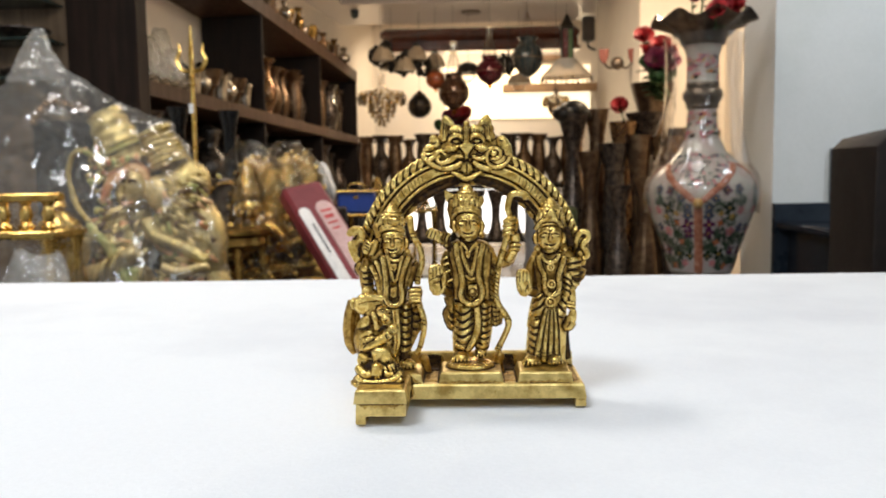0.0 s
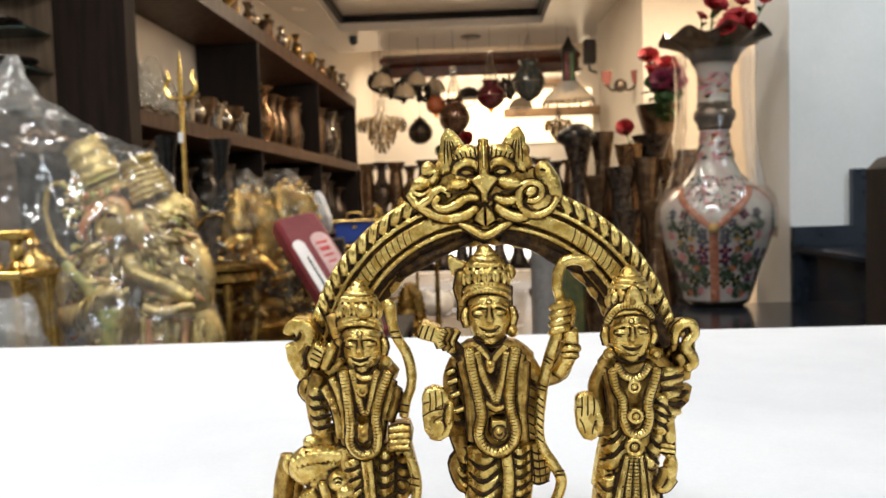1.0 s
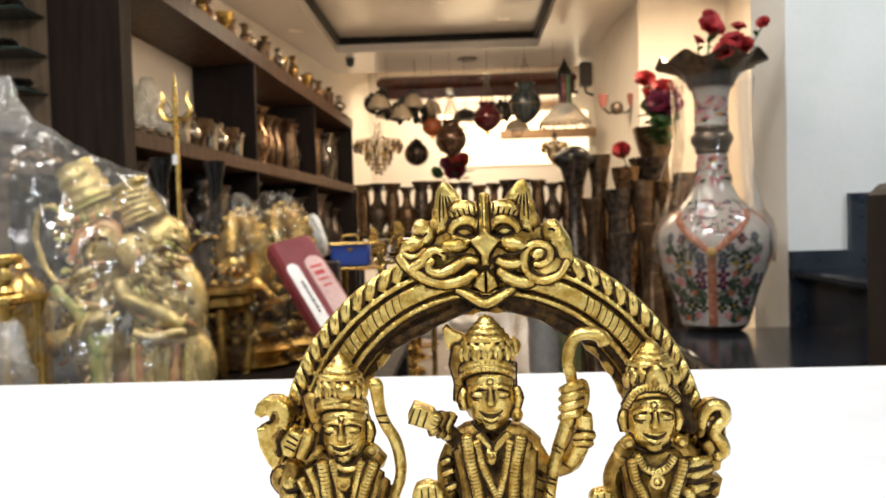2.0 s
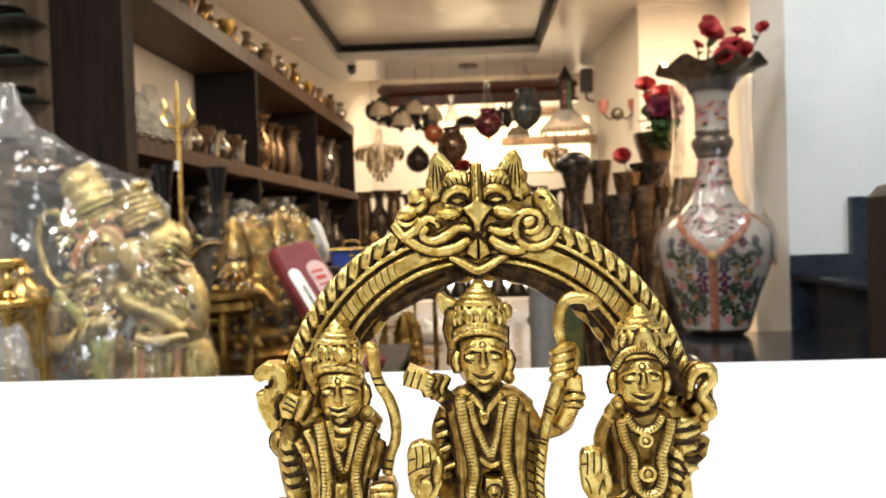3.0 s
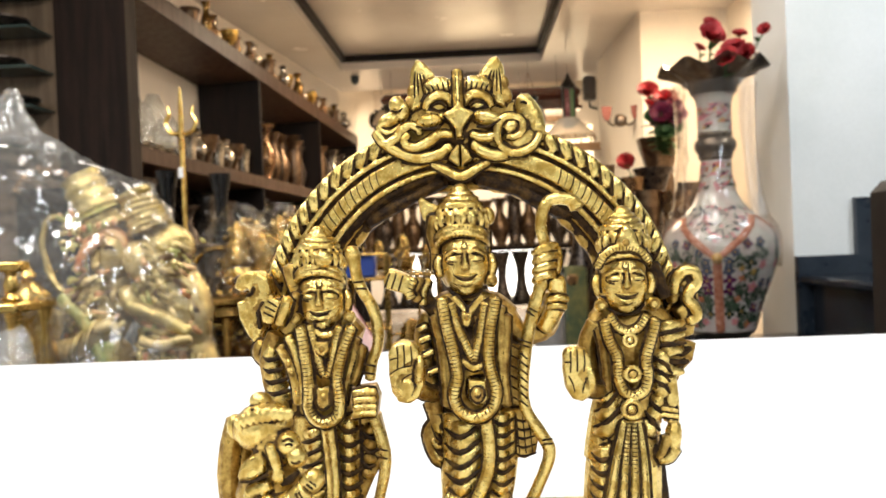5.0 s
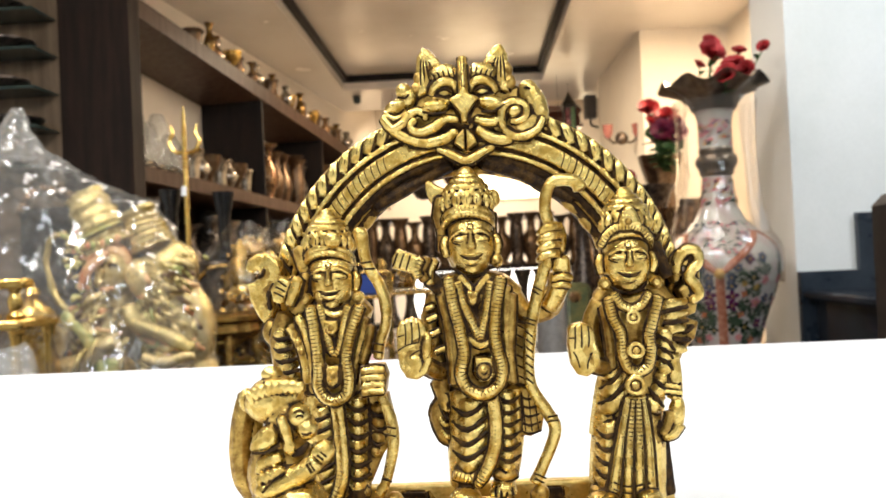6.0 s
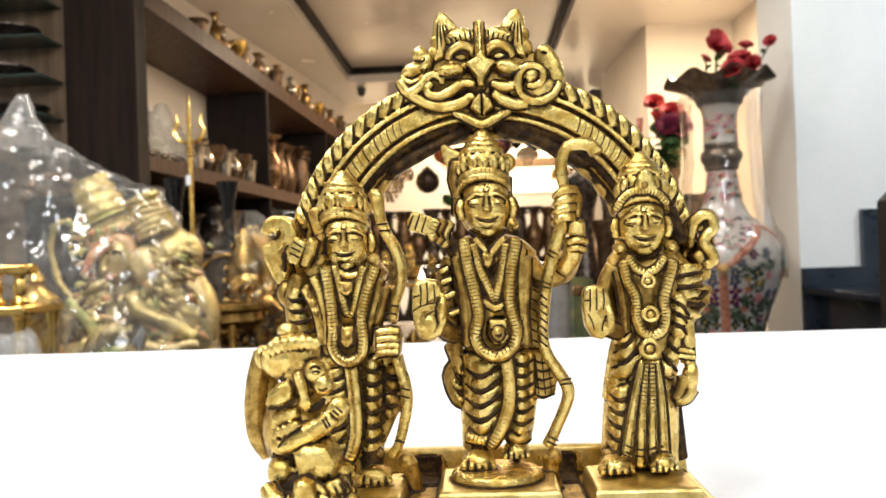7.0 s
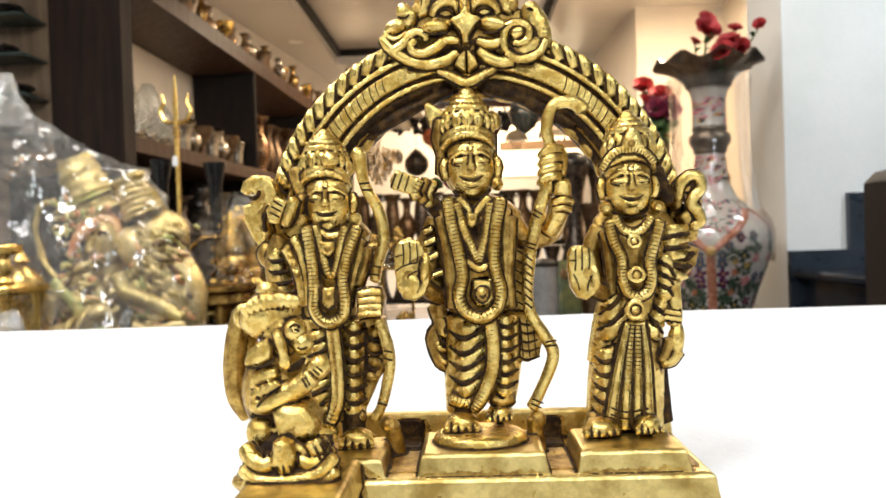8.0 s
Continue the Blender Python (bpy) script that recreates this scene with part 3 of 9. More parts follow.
raised([(8.1, 9.0, 102.7), (7.7, 9.0, 105.2), (8.2, 9.0, 107.5), (10.0, 9.0, 108.9), (12.3, 9.0, 108.7), (13.7, 9.0, 107.4), (13.4, 9.0, 105.3), (11.8, 9.0, 104.2), (9.9, 9.0, 104.4)], [0.7, 0.85, 0.9, 0.9, 0.85, 0.8, 0.75, 0.7, 0.45], B, 9, 4, edge=0.45)
s.blob((11.0, 9.2, 106.7), (1.7, 1.1, 1.25), B, Matrix.Rotation(-0.5, 3, "Y"))
raised([(8.3, 9.6, 102.5), (10.5, 9.6, 100.8), (13.4, 9.6, 100.7), (16.2, 9.6, 102.2), (17.7, 9.6, 104.9)], [0.7, 0.9, 1.0, 0.9, 0.6], B, 9, 4, edge=0.4)
s.tube([(13.9, 11.6, 113.9), (14.9, 11.6, 111.4), (16.0, 11.6, 108.9), (16.6, 11.6, 106.2), (16.3, 11.6, 103.6)], [1.7, 2.6, 2.9, 2.8, 2.0], B, 12, 4, flat=0.75)
e.tube([(13.5, 9.6, 112.1), (14.2, 9.6, 112.3), (14.9, 9.6, 111.8)], 0.3, D, 6, 3)
for x_, z_ in ((-12.4, 113.6), (-11.6, 116.4), (10.4, 114.4), (9.8, 117.4)):
    s.blob((x_, 12.6, z_), (1.5, 1.5, 1.9), F)
raised([(-1.0, 11.0, 120.6), (-1.0, 10.1, 116.5), (-1.0, 9.0, 111.4)], [1.0, 1.1, 1.2], B, 9, 4, edge=0.5)
e.tube([(-1.35, 9.4, 120.0), (-1.35, 8.6, 115.5), (-1.3, 7.8, 112.4)], 0.10, D, 5, 3)
e.tube([(-0.65, 9.4, 120.0), (-0.65, 8.6, 115.5), (-0.7, 7.8, 112.4)], 0.10, D, 5, 3)
s.slab([(-1.0, 113.4), (0.4, 111.3), (2.6, 110.3), (1.3, 108.6), (-0.2, 106.6), (-0.3, 104.4), (-1.7, 104.4), (-1.8, 106.6), (-3.3, 108.6), (-4.6, 110.3), (-2.4, 111.3)], 7.5, 12, B, 0.8)
s.slab([(-1.25, 103.2), (-3.0, 101.4), (-3.7, 99.6), (-1.25, 97.9)], 8.3, 13, B, 0.6)
s.slab([(-0.75, 103.2), (-0.75, 97.9), (1.7, 99.6), (1.0, 101.4)], 8.3, 13, B, 0.6)
raised([(-7.6, 11.0, 98.8), (-4.4, 10.0, 97.2), (-1.0, 9.6, 95.6), (2.4, 10.0, 97.2), (5.6, 11.0, 98.8)], [0.6, 0.9, 1.0, 0.9, 0.6], B, 9, 4, edge=0.7)
s.tube([(-24, 15.0, 85.6), (-17, 14.6, 89.4), (-12, 14.4, 91.6), (-5, 13.6, 95.0)], [1.4, 1.8, 1.3, 1.6], D, 8, 4)
s.tube([(24, 15.0, 85.6), (17.5, 14.6, 88.8), (12.0, 14.4, 92.2), (3, 13.6, 95.0)], [1.4, 1.8, 1.5, 1.6], D, 8, 4)


def head(x, y, z, w, h):
    """A cast face: a smooth egg with almond lids, thin brows, a slim nose and an open smile."""
    s.blob((x, y + 6.0, z + h * 0.04), (w * 0.64, 4.6, h * 0.62), F, nu=20, nv=14)
    s.blob((x, y + 7.0, z + h * 0.42), (w * 0.56, 4.6, h * 0.45), F, nu=18, nv=12)
    s.blob((x, y + 3.6, z + h * 0.02), (w * 0.545, 4.7, h * 0.57), B, nu=28, nv=18)
    s.blob((x, y + 3.2, z - h * 0.20), (w * 0.475, 4.25, h * 0.35), B, nu=24, nv=16)
    s.blob((x, y + 3.7, z + h * 0.30), (w * 0.53, 4.3, h * 0.36), B, nu=24, nv=14)
    s.slab([(x - 0.30, z + h * 0.30), (x + 0.30, z + h * 0.30), (x + 0.42, z + h * 0.12), (x + 0.88, z + h * 0.0), (x + 0.5, z - h * 0.05), (x - 0.5, z - h * 0.05), (x - 0.88, z + h * 0.0), (x - 0.42, z + h * 0.12)], y - 2.05, y + 1.5, B, 0.45)
    for k in (-1, 1):
        u, v = x + k * w * 0.25, z + h * 0.135
        s.blob((u, y + 0.28, v), (w * 0.165, 1.05, h * 0.075), B, nu=18, nv=12)
        rim = [(u + w * 0.185 * math.cos(q * 0.5236), y - 0.42 + (0.75 if k * math.cos(q * 0.5236) > 0.5 else 0.0) + 0.2 * abs(math.cos(q * 0.5236)), v + h * 0.092 * math.sin(q * 0.5236)) for q in range(12)]
        e.tube(rim, 0.15, D, 6, 2, closed=True)
        e.tube([(u - w * 0.14, y - 0.52, v - h * 0.018), (u, y - 0.80, v - h * 0.042), (u + w * 0.14, y - 0.52 + (0.3 if k > 0 else 0.0), v - h * 0.018)], [0.06, 0.13, 0.06], D, 6, 3)
        s.tube([(x + k * w * 0.07, y - 0.55, z + h * 0.275), (x + k * w * 0.25, y - 0.40, z + h * 0.305), (x + k * w * 0.45, y + 1.0, z + h * 0.20)], [0.30, 0.45, 0.28], B, 7, 3)
        e.tube([(x + k * 0.62, y - 0.85, z + h * 0.08), (x + k * 1.02, y - 0.75, z + h * 0.0), (x + k * 0.7, y - 1.05, z - h * 0.045)], 0.13, D, 5, 3)
        raised([(x + k * w * 0.58, y + 3.2, z + h * 0.22), (x + k * w * 0.63, y + 2.6, z + h * 0.04), (x + k * w * 0.58, y + 2.9, z - h * 0.18)], [0.5, 0.8, 0.6], B, 7, 3)
    e.tube([(x - w * 0.27, y - 0.10, z - h * 0.145), (x - w * 0.14, y - 0.95, z - h * 0.215), (x, y - 1.20, z - h * 0.235), (x + w * 0.14, y - 0.95, z - h * 0.215), (x + w * 0.27, y - 0.10, z - h * 0.145)], [0.12, 0.36, 0.44, 0.36, 0.12], D, 7, 3)
    e.tube([(x - w * 0.24, y - 0.50, z - h * 0.135), (x - w * 0.05, y - 1.30, z - h * 0.165), (x + w * 0.05, y - 1.30, z - h * 0.165), (x + w * 0.24, y - 0.50, z - h * 0.135)], [0.16, 0.30, 0.30, 0.16], B, 7, 3)
    e.tube([(x - w * 0.22, y - 0.40, z - h * 0.235), (x, y - 1.35, z - h * 0.31), (x + w * 0.22, y - 0.40, z - h * 0.235)], [0.22, 0.56, 0.22], B, 7, 3)
    e.tube([(x - w * 0.18, y - 0.25, z - h * 0.325), (x, y - 0.95, z - h * 0.375), (x + w * 0.18, y - 0.25, z - h * 0.325)], [0.06, 0.15, 0.06], D, 6, 3)
    s.blob((x, y + 0.35, z - h * 0.45), (w * 0.18, 1.1, h * 0.09), B)
    e.tube([(x - w * 0.42, y + 2.6, z - h * 0.40), (x - w * 0.2, y + 1.5, z - h * 0.56), (x + w * 0.2, y + 1.5, z - h * 0.56), (x + w * 0.42, y + 2.6, z - h * 0.40)], 0.45, D, 7, 3)
    e.tube([(x + 0.72 * math.cos(q * 0.785), y - 0.62, z + h * 0.40 + 0.72 * math.sin(q * 0.785)) for q in range(8)], 0.13, D, 5, 1, closed=True)


def crown(x, y, z, w, lean=0.0):
    """A tiered cap: a ribbed brow ring that hugs the face, a row of pointed leaves, three smooth rings and a knob. z is the brow."""
    t = w / 10.0
    u = t * 0.79
    z += 2.4 * t
    s.lathe((x, y, z - 0.3 * t), [(4.5 * t, -1.6), (5.1 * t, 0.2), (5.05 * t, 3.2 * u), (4.6 * t, 5.0 * u), (3.8 * t, 6.2 * u), (2.6 * t, 8.4 * u), (0.8 * t, 10.4 * u)], 28, F, 0.85)
    for a, b2, g in ((5.05, -1.0, 0.80), (5.1, 0.5, 0.72)):
        raised([(x + a * t * math.sin(q), y - 4.35 * t * math.cos(q) + 0.2, z + b2 * u - 2.6 * t * (1 - math.cos(q))) for q in [radians(v) for v in range(-100, 101, 20)]], g * t, B, 9, 3, edge=0.16, ribs=0.05, pitch=1.25)
    for k in range(9):
        q = radians(-100 + 25 * k)
        c_ = (x + 4.85 * t * math.sin(q), y - 4.15 * t * math.cos(q), z + 2.7 * u - 0.9 * t * (1 - math.cos(q)))
        s.blob(c_, (1.15 * t, 0.75 * t, 1.75 * t), B, Matrix.Rotation(0.12 * math.sin(k * 2.0), 3, "Y"), 14, 10)
        e.tube([(c_[0], c_[1] - 0.76 * t, c_[2] - 0.9 * t), (c_[0], c_[1] - 0.74 * t, c_[2] + 0.5 * t)], [0.12, 0.05], D, 5, 1)
        q = radians(-87 + 25 * k)
        s.blob((x + 4.55 * t * math.sin(q), y - 3.9 * t * math.cos(q), z + 4.3 * u), (0.85 * t, 0.7 * t, 0.95 * t), B)
    for r, h2, g in ((4.05, 6.0, 0.86), (3.1, 7.6, 0.84), (2.15, 9.0, 0.74)):
        raised([(x + r * t * math.sin(radians(v)), y - 0.85 * r * t * math.cos(radians(v)), z + h2 * u) for v in range(0, 360, 20)], g * t, B, 9, 1, edge=0.10, closed=True)
    s.lathe((x, y, z + 9.4 * u), [(1.6 * t, 0), (1.9 * t, 0.8 * u), (1.5 * t, 1.8 * u), (0.6 * t, 2.5 * u), (0.1 * t, 2.7 * u)], 16, B)


def folds(rows, r, mi=B, sink=(1.6, 1.6)):
    """Broad folds of cloth that run back round the body at their ends, with dark wedges cut between them."""
    for k, p in enumerate(rows):
        q = [list(v) for v in p]
        q[0][1] += sink[0] * 1.35
        q[-1][1] += sink[1] * 1.35
        wide = [r * 0.35, r * 1.4, r * 0.4] if len(p) == 3 else [r, r * 1.3]
        s.tube(q, wide, mi, 10, 5, flat=0.55)
        if k:
            mid = [[(u + v) / 2 for u, v in zip(a, b3)] for a, b3 in zip(rows[k - 1], p)]
            mid[0][1] += sink[0] * 0.75
            mid[-1][1] += sink[1] * 0.75
            cut = [(m[0], m[1] - r * 0.42, m[2]) for m in mid]
            e.tube(cut, [r * 0.16, r * 0.60, r * 0.30] if len(p) == 3 else r * 0.3, D, 7, 5, flat=0.8)


def toes(x, y, z, w, turn=0.0):
    """A bare foot seen from the front: instep, five toes with nails, and dark gaps between them."""
    s.blob((x, y + 2.3, z + 0.9), (w * 0.46, 3.8, 2.1), B, nu=18, nv=12)
    for k in range(5):
        g = 1.2 if k == 0 else 1.0 - 0.05 * k
        c_ = (x - w * 0.40 + k * w * 0.20, y + abs(k - 1.2) * 0.35, z - 0.2)
        s.tube([(c_[0] * 0.9 + x * 0.1, c_[1] + 1.6, z + 0.9), (c_[0], c_[1] - 0.6, z + 0.25), (c_[0], c_[1] - 1.7, z - 0.25)], [g * w * 0.085, g * w * 0.10, g * w * 0.088], B, 9, 3)
    for k in range(4):
        x_ = x - w * 0.30 + k * w * 0.20
        e.tube([(x_, y - 1.75 + abs(k - 0.7) * 0.35, z - 0.5), (x_, y - 1.25 + abs(k - 0.7) * 0.35, z + 0.75), (x_ * 0.85 + x * 0.15, y + 0.6, z + 2.1)], [0.34, 0.3, 0.1], D, 6, 3)


def palm(outline, y, lines):
    s.slab(outline, y, y + 3.4, B, 0.9)
    for p in lines:
        e.tube(p, 0.17, D, 5, 3)


# --- middle figure, with bow
s.tube([(-0.5, 8.0, 65.7), (-0.6, 8.0, 60.8), (-0.6, 8.0, 54.2), (-0.2, 8.0, 46.3), (0.2, 8.0, 39.0)], [6.5, 9.6, 9.0, 7.2, 7.0], F, 16, 4, flat=0.72)
s.tube([(-9.2, 8.0, 63.4), (-5.5, 8.0, 65.9), (-0.5, 8.0, 66.5), (5.0, 8.0, 65.6), (9.1, 8.0, 62.8)], [2.6, 3.2, 3.0, 3.2, 2.6], F, 10, 4)
head(*(-0.8, 1.0, 74.8), 9.9, 11.8)
crown(*(-1.3, 5.2, 80.7), 10.9)
s.slab([(-11.2, 90.3), (-10.2, 91.1), (-8.6, 89.9), (-6.0, 88.7), (-5.3, 86.9), (-7.2, 86.2), (-9.1, 84.9), (-10.1, 85.8), (-10.8, 87.9)], 6.6, 10.5, B, 0.7)
s.blob((4.8, 7.0, 86.0), (1.7, 1.6, 2.2), B)
raised([(-7.4, 6.0, 86.3), (-8.1, 6.0, 82.4), (-7.4, 6.0, 78.5), (-7.8, 6.0, 74.0)], [1.2, 1.4, 1.1, 0.9], F, 7, 3, ribs=0.1, pitch=1.6)
raised([(3.9, 6.0, 82.6), (3.8, 6.0, 78.1), (4.2, 6.0, 74.2)], [1.2, 1.2, 0.9], F, 7, 3, ribs=0.1, pitch=1.6)
for p in ((-9.8, 3.0, 70.9), (5.0, 3.5, 71.3)):
    s.blob(p, (1.5, 1.2, 1.6), B)
    s.blob((p[0], p[1] - 1.0, p[2]), (0.75, 0.6, 0.75), F)
raised([(-6.2, -1.0, 68.1), (-5.4, -1.0, 62.1), (-4.1, -1.0, 55.8), (-3.5, -1.0, 50.8), (-4.4, -1.0, 46.4), (-3.0, -1.0, 43.0), (0.4, -1.0, 41.5), (3.7, -1.0, 43.3), (4.9, -1.0, 47.4), (3.6, -1.0, 53.7), (4.0, -1.0, 60.5), (5.5, -1.0, 67.7)], 1.2, B, 9, 4, ribs=0.09, pitch=0.85)
raised([(-4.3, -0.6, 66.8), (-2.9, -0.6, 61.4), (-0.6, -0.6, 55.9), (0.3, -0.6, 54.1)], [0.9, 0.95, 0.9, 0.7], B, 8, 4, ribs=0.08, pitch=0.8)
raised([(3.2, -0.6, 66.6), (2.3, -0.6, 61.2), (0.9, -0.6, 56.3), (0.3, -0.6, 54.1)], [0.9, 0.95, 0.9, 0.7], B, 8, 4, ribs=0.08, pitch=0.8)
raised([(-3.7, -0.2, 68.1), (-1.6, -0.2, 65.5), (-0.9, -0.2, 63.0), (0.4, -0.2, 65.4), (3.0, -0.2, 68.1)], 0.7, B, 7, 4)
raised([(-2.6, 0.4, 63.0), (-1.3, 0.4, 58.8), (-0.4, 0.4, 55.6)], 0.5, F, 6, 3)
raised([(1.1, 0.4, 62.9), (0.5, 0.4, 58.8), (-0.1, 0.4, 55.6)], 0.5, F, 6, 3)
s.slab([(-2.1, 64.8), (0.4, 64.7), (-0.2, 62.2), (-0.9, 61.5), (-1.8, 62.2)], -1.6, 2, B, 0.5)
s.blob((-0.9, -1.9, 63.7), (0.5, 0.4, 0.5), F)
s.slab([(-1.1, 49.9), (2.7, 49.8), (3.1, 45.7), (1.8, 44.3), (-0.2, 44.3), (-1.4, 46.1)], -1.8, 3, B, 0.6)
raised([(-0.1, -1.9, 48.0), (1.6, -1.9, 47.9), (1.8, -1.9, 46.4), (0.8, -1.9, 45.4), (-0.3, -1.9, 46.5), (-0.1, -1.9, 48.0)], 0.25, F, 5, 3)
s.blob((0.7, -2.2, 47.2), (0.65, 0.4, 0.65), B)
raised([(-2.4, -0.4, 54.2), (0.3, -0.4, 52.4), (3.3, -0.4, 54.0)], 0.65, B, 7, 4)
for p in ([(-8.2, 2.0, 64.1), (-6.9, 2.0, 58.4), (-6.3, 2.0, 52.0), (-6.1, 2.0, 43.7)], [(-7.3, 2.0, 65.8), (-5.6, 2.0, 58.3), (-5.1, 2.0, 50.7), (-5.3, 2.0, 44.3)]):
    raised(p, [1.1, 1.2, 1.1, 0.9], F, 8, 4)
for p in ([(7.9, 2.0, 63.6), (7.3, 2.0, 56.6), (6.8, 2.0, 50.3), (7.3, 2.0, 43.3)], [(6.7, 2.0, 65.5), (6.1, 2.0, 57.9), (6.1, 2.0, 50.3), (6.1, 2.0, 44.0)]):
    raised(p, [1.1, 1.2, 1.1, 0.9], F, 8, 4)
s.tube([(-9.4, 6.0, 63.6), (-11.4, 6.0, 59.1), (-10.8, 6.0, 53.3), (-9.2, 6.0, 47.3), (-8.8, 6.0, 41.5)], [2.2, 1.9, 1.8, 1.6, 1.6], F, 9, 4)
for p in ([(-12.0, 3.4, 60.8), (-10.1, 3.4, 61.8)], [(-11.8, 3.4, 58.3), (-9.4, 3.4, 59.2)], [(-11.1, 3.4, 54.9), (-8.8, 3.4, 55.9)], [(-10.2, 3.4, 50.8), (-7.9, 3.4, 51.7)]):
    raised(p, 0.55, B, 6, 1)
raised([(-10.3, 6.0, 44.1), (-8.6, 6.0, 39.5), (-10.3, 6.0, 36.3), (-8.7, 6.0, 31.0), (-6.6, 6.0, 29.9)], [1.4, 2.0, 2.0, 1.8, 1.0], F, 8, 4, flat=0.6)
folds([[(-9.8, 4.4, 41.0), (-8.6, 4.4, 37.7), (-6.6, 4.4, 36.4)], [(-11.0, 4.4, 37.8), (-9.0, 4.4, 34.1), (-6.7, 4.4, 33.5)], [(-10.5, 4.4, 34.9), (-8.6, 4.4, 31.3), (-6.8, 4.4, 31.2)]], 0.45)
palm([(-18.0, 57.3), (-17.2, 59.0), (-14.9, 59.8), (-12.5, 59.2), (-11.5, 57.8), (-11.1, 55.9), (-10.2, 53.7), (-10.5, 50.0), (-11.6, 47.4), (-13.8, 46.0), (-16.2, 46.5), (-17.6, 48.8), (-18.1, 52.7)], -6.5,
     [[(-16.1, -6.7, 58.5), (-15.9, -6.7, 56.3), (-16.1, -6.7, 53.9)], [(-14.6, -6.7, 58.9), (-14.5, -6.7, 56.2), (-14.7, -6.7, 54.1)], [(-13.1, -6.7, 58.6), (-12.9, -6.7, 56.2), (-13.1, -6.7, 54.3)], [(-17.8, -6.7, 52.7), (-15.5, -6.7, 53.9), (-13.1, -6.7, 54.3)], [(-15.2, -6.7, 48.7), (-15.1, -6.7, 51.4), (-13.1, -6.7, 52.6)], [(-17.7, -6.6, 55.7), (-16.2, -6.6, 56.1)], [(-12.4, -6.6, 50.1), (-13.3, -6.6, 47.9)]])
s.blob((-11.4, -6.2, 53.2), (1.1, 1.4, 3.2), B, Matrix.Rotation(0.15, 3, "Y"))
s.blob((-14.5, -5.6, 49.5), (2.6, 1.6, 2.8), B)
raised([(-12.6, -4.0, 49.3), (-10.3, -0.0, 47.1), (-8.6, 5.0, 46.1)], 1.8, F, 8, 3)
s.slab([(-18.9, 72.9), (-17.6, 75.1), (-13.3, 73.4), (-12.5, 70.9), (-14.3, 69.3), (-18.8, 70.7)], -1.0, 5.0, B, 0.7)
for p in ([(-17.5, -1.1, 74.0), (-18.7, -1.1, 71.0)], [(-16.0, -1.1, 74.0), (-17.2, -1.1, 70.7)], [(-14.6, -1.1, 73.4), (-15.7, -1.1, 70.2)]):
    e.tube(p, 0.22, D, 5, 1)
raised([(-12.4, -0.2, 72.6), (-13.5, -0.2, 70.2), (-13.0, -0.2, 68.4)], 1.0, B, 8, 3, ribs=0.08, pitch=0.8)
raised([(-10.8, 0.8, 72.7), (-12.2, 0.8, 69.9), (-11.6, 0.8, 67.6)], 0.9, F, 8, 3)
raised([(-9.2, 1.8, 72.2), (-10.6, 1.8, 69.3), (-10.4, 1.8, 66.7)], 0.9, B, 8, 3)
s.tube([(-13.6, 4.0, 71.4), (-9.9, 4.0, 67.2), (-7.4, 4.0, 64.8)], [1.8, 2.0, 1.6], D, 8, 3)
# bow arm, fist and bow
s.tube([(8.5, 7.0, 62.8), (11.9, 7.0, 58.4), (17.2, 7.0, 59.9), (18.6, 7.0, 64.0), (18.8, 7.0, 67.9)], [2.4, 2.2, 2.4, 2.2, 2.0], F, 9, 4)
s.tube([(16.6, 5.5, 59.8), (18.6, 4.2, 63.6), (19.7, 3.4, 67.6), (19.6, 3.0, 71.4)], [2.1, 2.2, 2.0, 1.9], B, 12, 4)
raised([(17.5, 2.2, 66.6), (19.6, 1.1, 67.1), (21.7, 2.4, 66.5)], 0.75, B, 8, 3, edge=0.4)
raised([(17.3, 2.6, 64.9), (19.3, 1.5, 65.3), (21.4, 2.8, 64.7)], 0.6, B, 8, 3, edge=0.4)
s.slab([(14.6, 63.0), (18.4, 66.5), (20.2, 62.0), (18.8, 58.8), (14.4, 58.6)], 6.0, 10.0, F, 0.8)
s.blob((18.9, 3.2, 74.6), (2.1, 2.4, 4.6), B, Matrix.Rotation(0.2, 3, "Y"), 18, 12)
for k in range(4):
    z_ = 78.6 - 2.05 * k
    s.tube([(19.6 - 0.25 * k, 1.6, z_), (17.3 - 0.1 * k, -0.4, z_ - 0.1), (15.4 - 0.15 * k, 0.0, z_ - 0.9), (14.6 - 0.1 * k, 1.8, z_ - 1.6)], [0.95, 1.08, 0.98, 0.7], B, 10, 4)
s.tube([(19.6, 2.6, 71.6), (19.4, 3.6, 68.6)], [1.9, 2.1], B, 10, 1)
s.tube([(24.8, 3.0, 86.9), (23.6, 3.0, 88.6), (20.8, 3.0, 89.2), (18.3, 3.0, 88.6), (16.9, 3.0, 86.2), (16.5, 3.0, 82.4), (17.2, 3.0, 79.0), (17.3, 3.0, 74.1), (15.9, 3.0, 69.7), (13.9, 3.0, 63.8), (12.4, 3.0, 57.7), (11.5, 3.0, 52.0), (11.1, 3.0, 46.3), (11.7, 3.0, 41.7), (14.4, 3.0, 37.0), (16.4, 3.0, 33.1), (15.7, 3.0, 29.5), (13.5, 3.0, 24.7), (11.3, 3.0, 20.4)], [1.9, 1.6, 1.45, 1.45, 1.45, 1.4, 1.3, 1.3, 1.5, 1.5, 1.5, 1.45, 1.3, 1.35, 1.45, 1.5, 1.45, 1.35, 1.5], B, 10, 4)
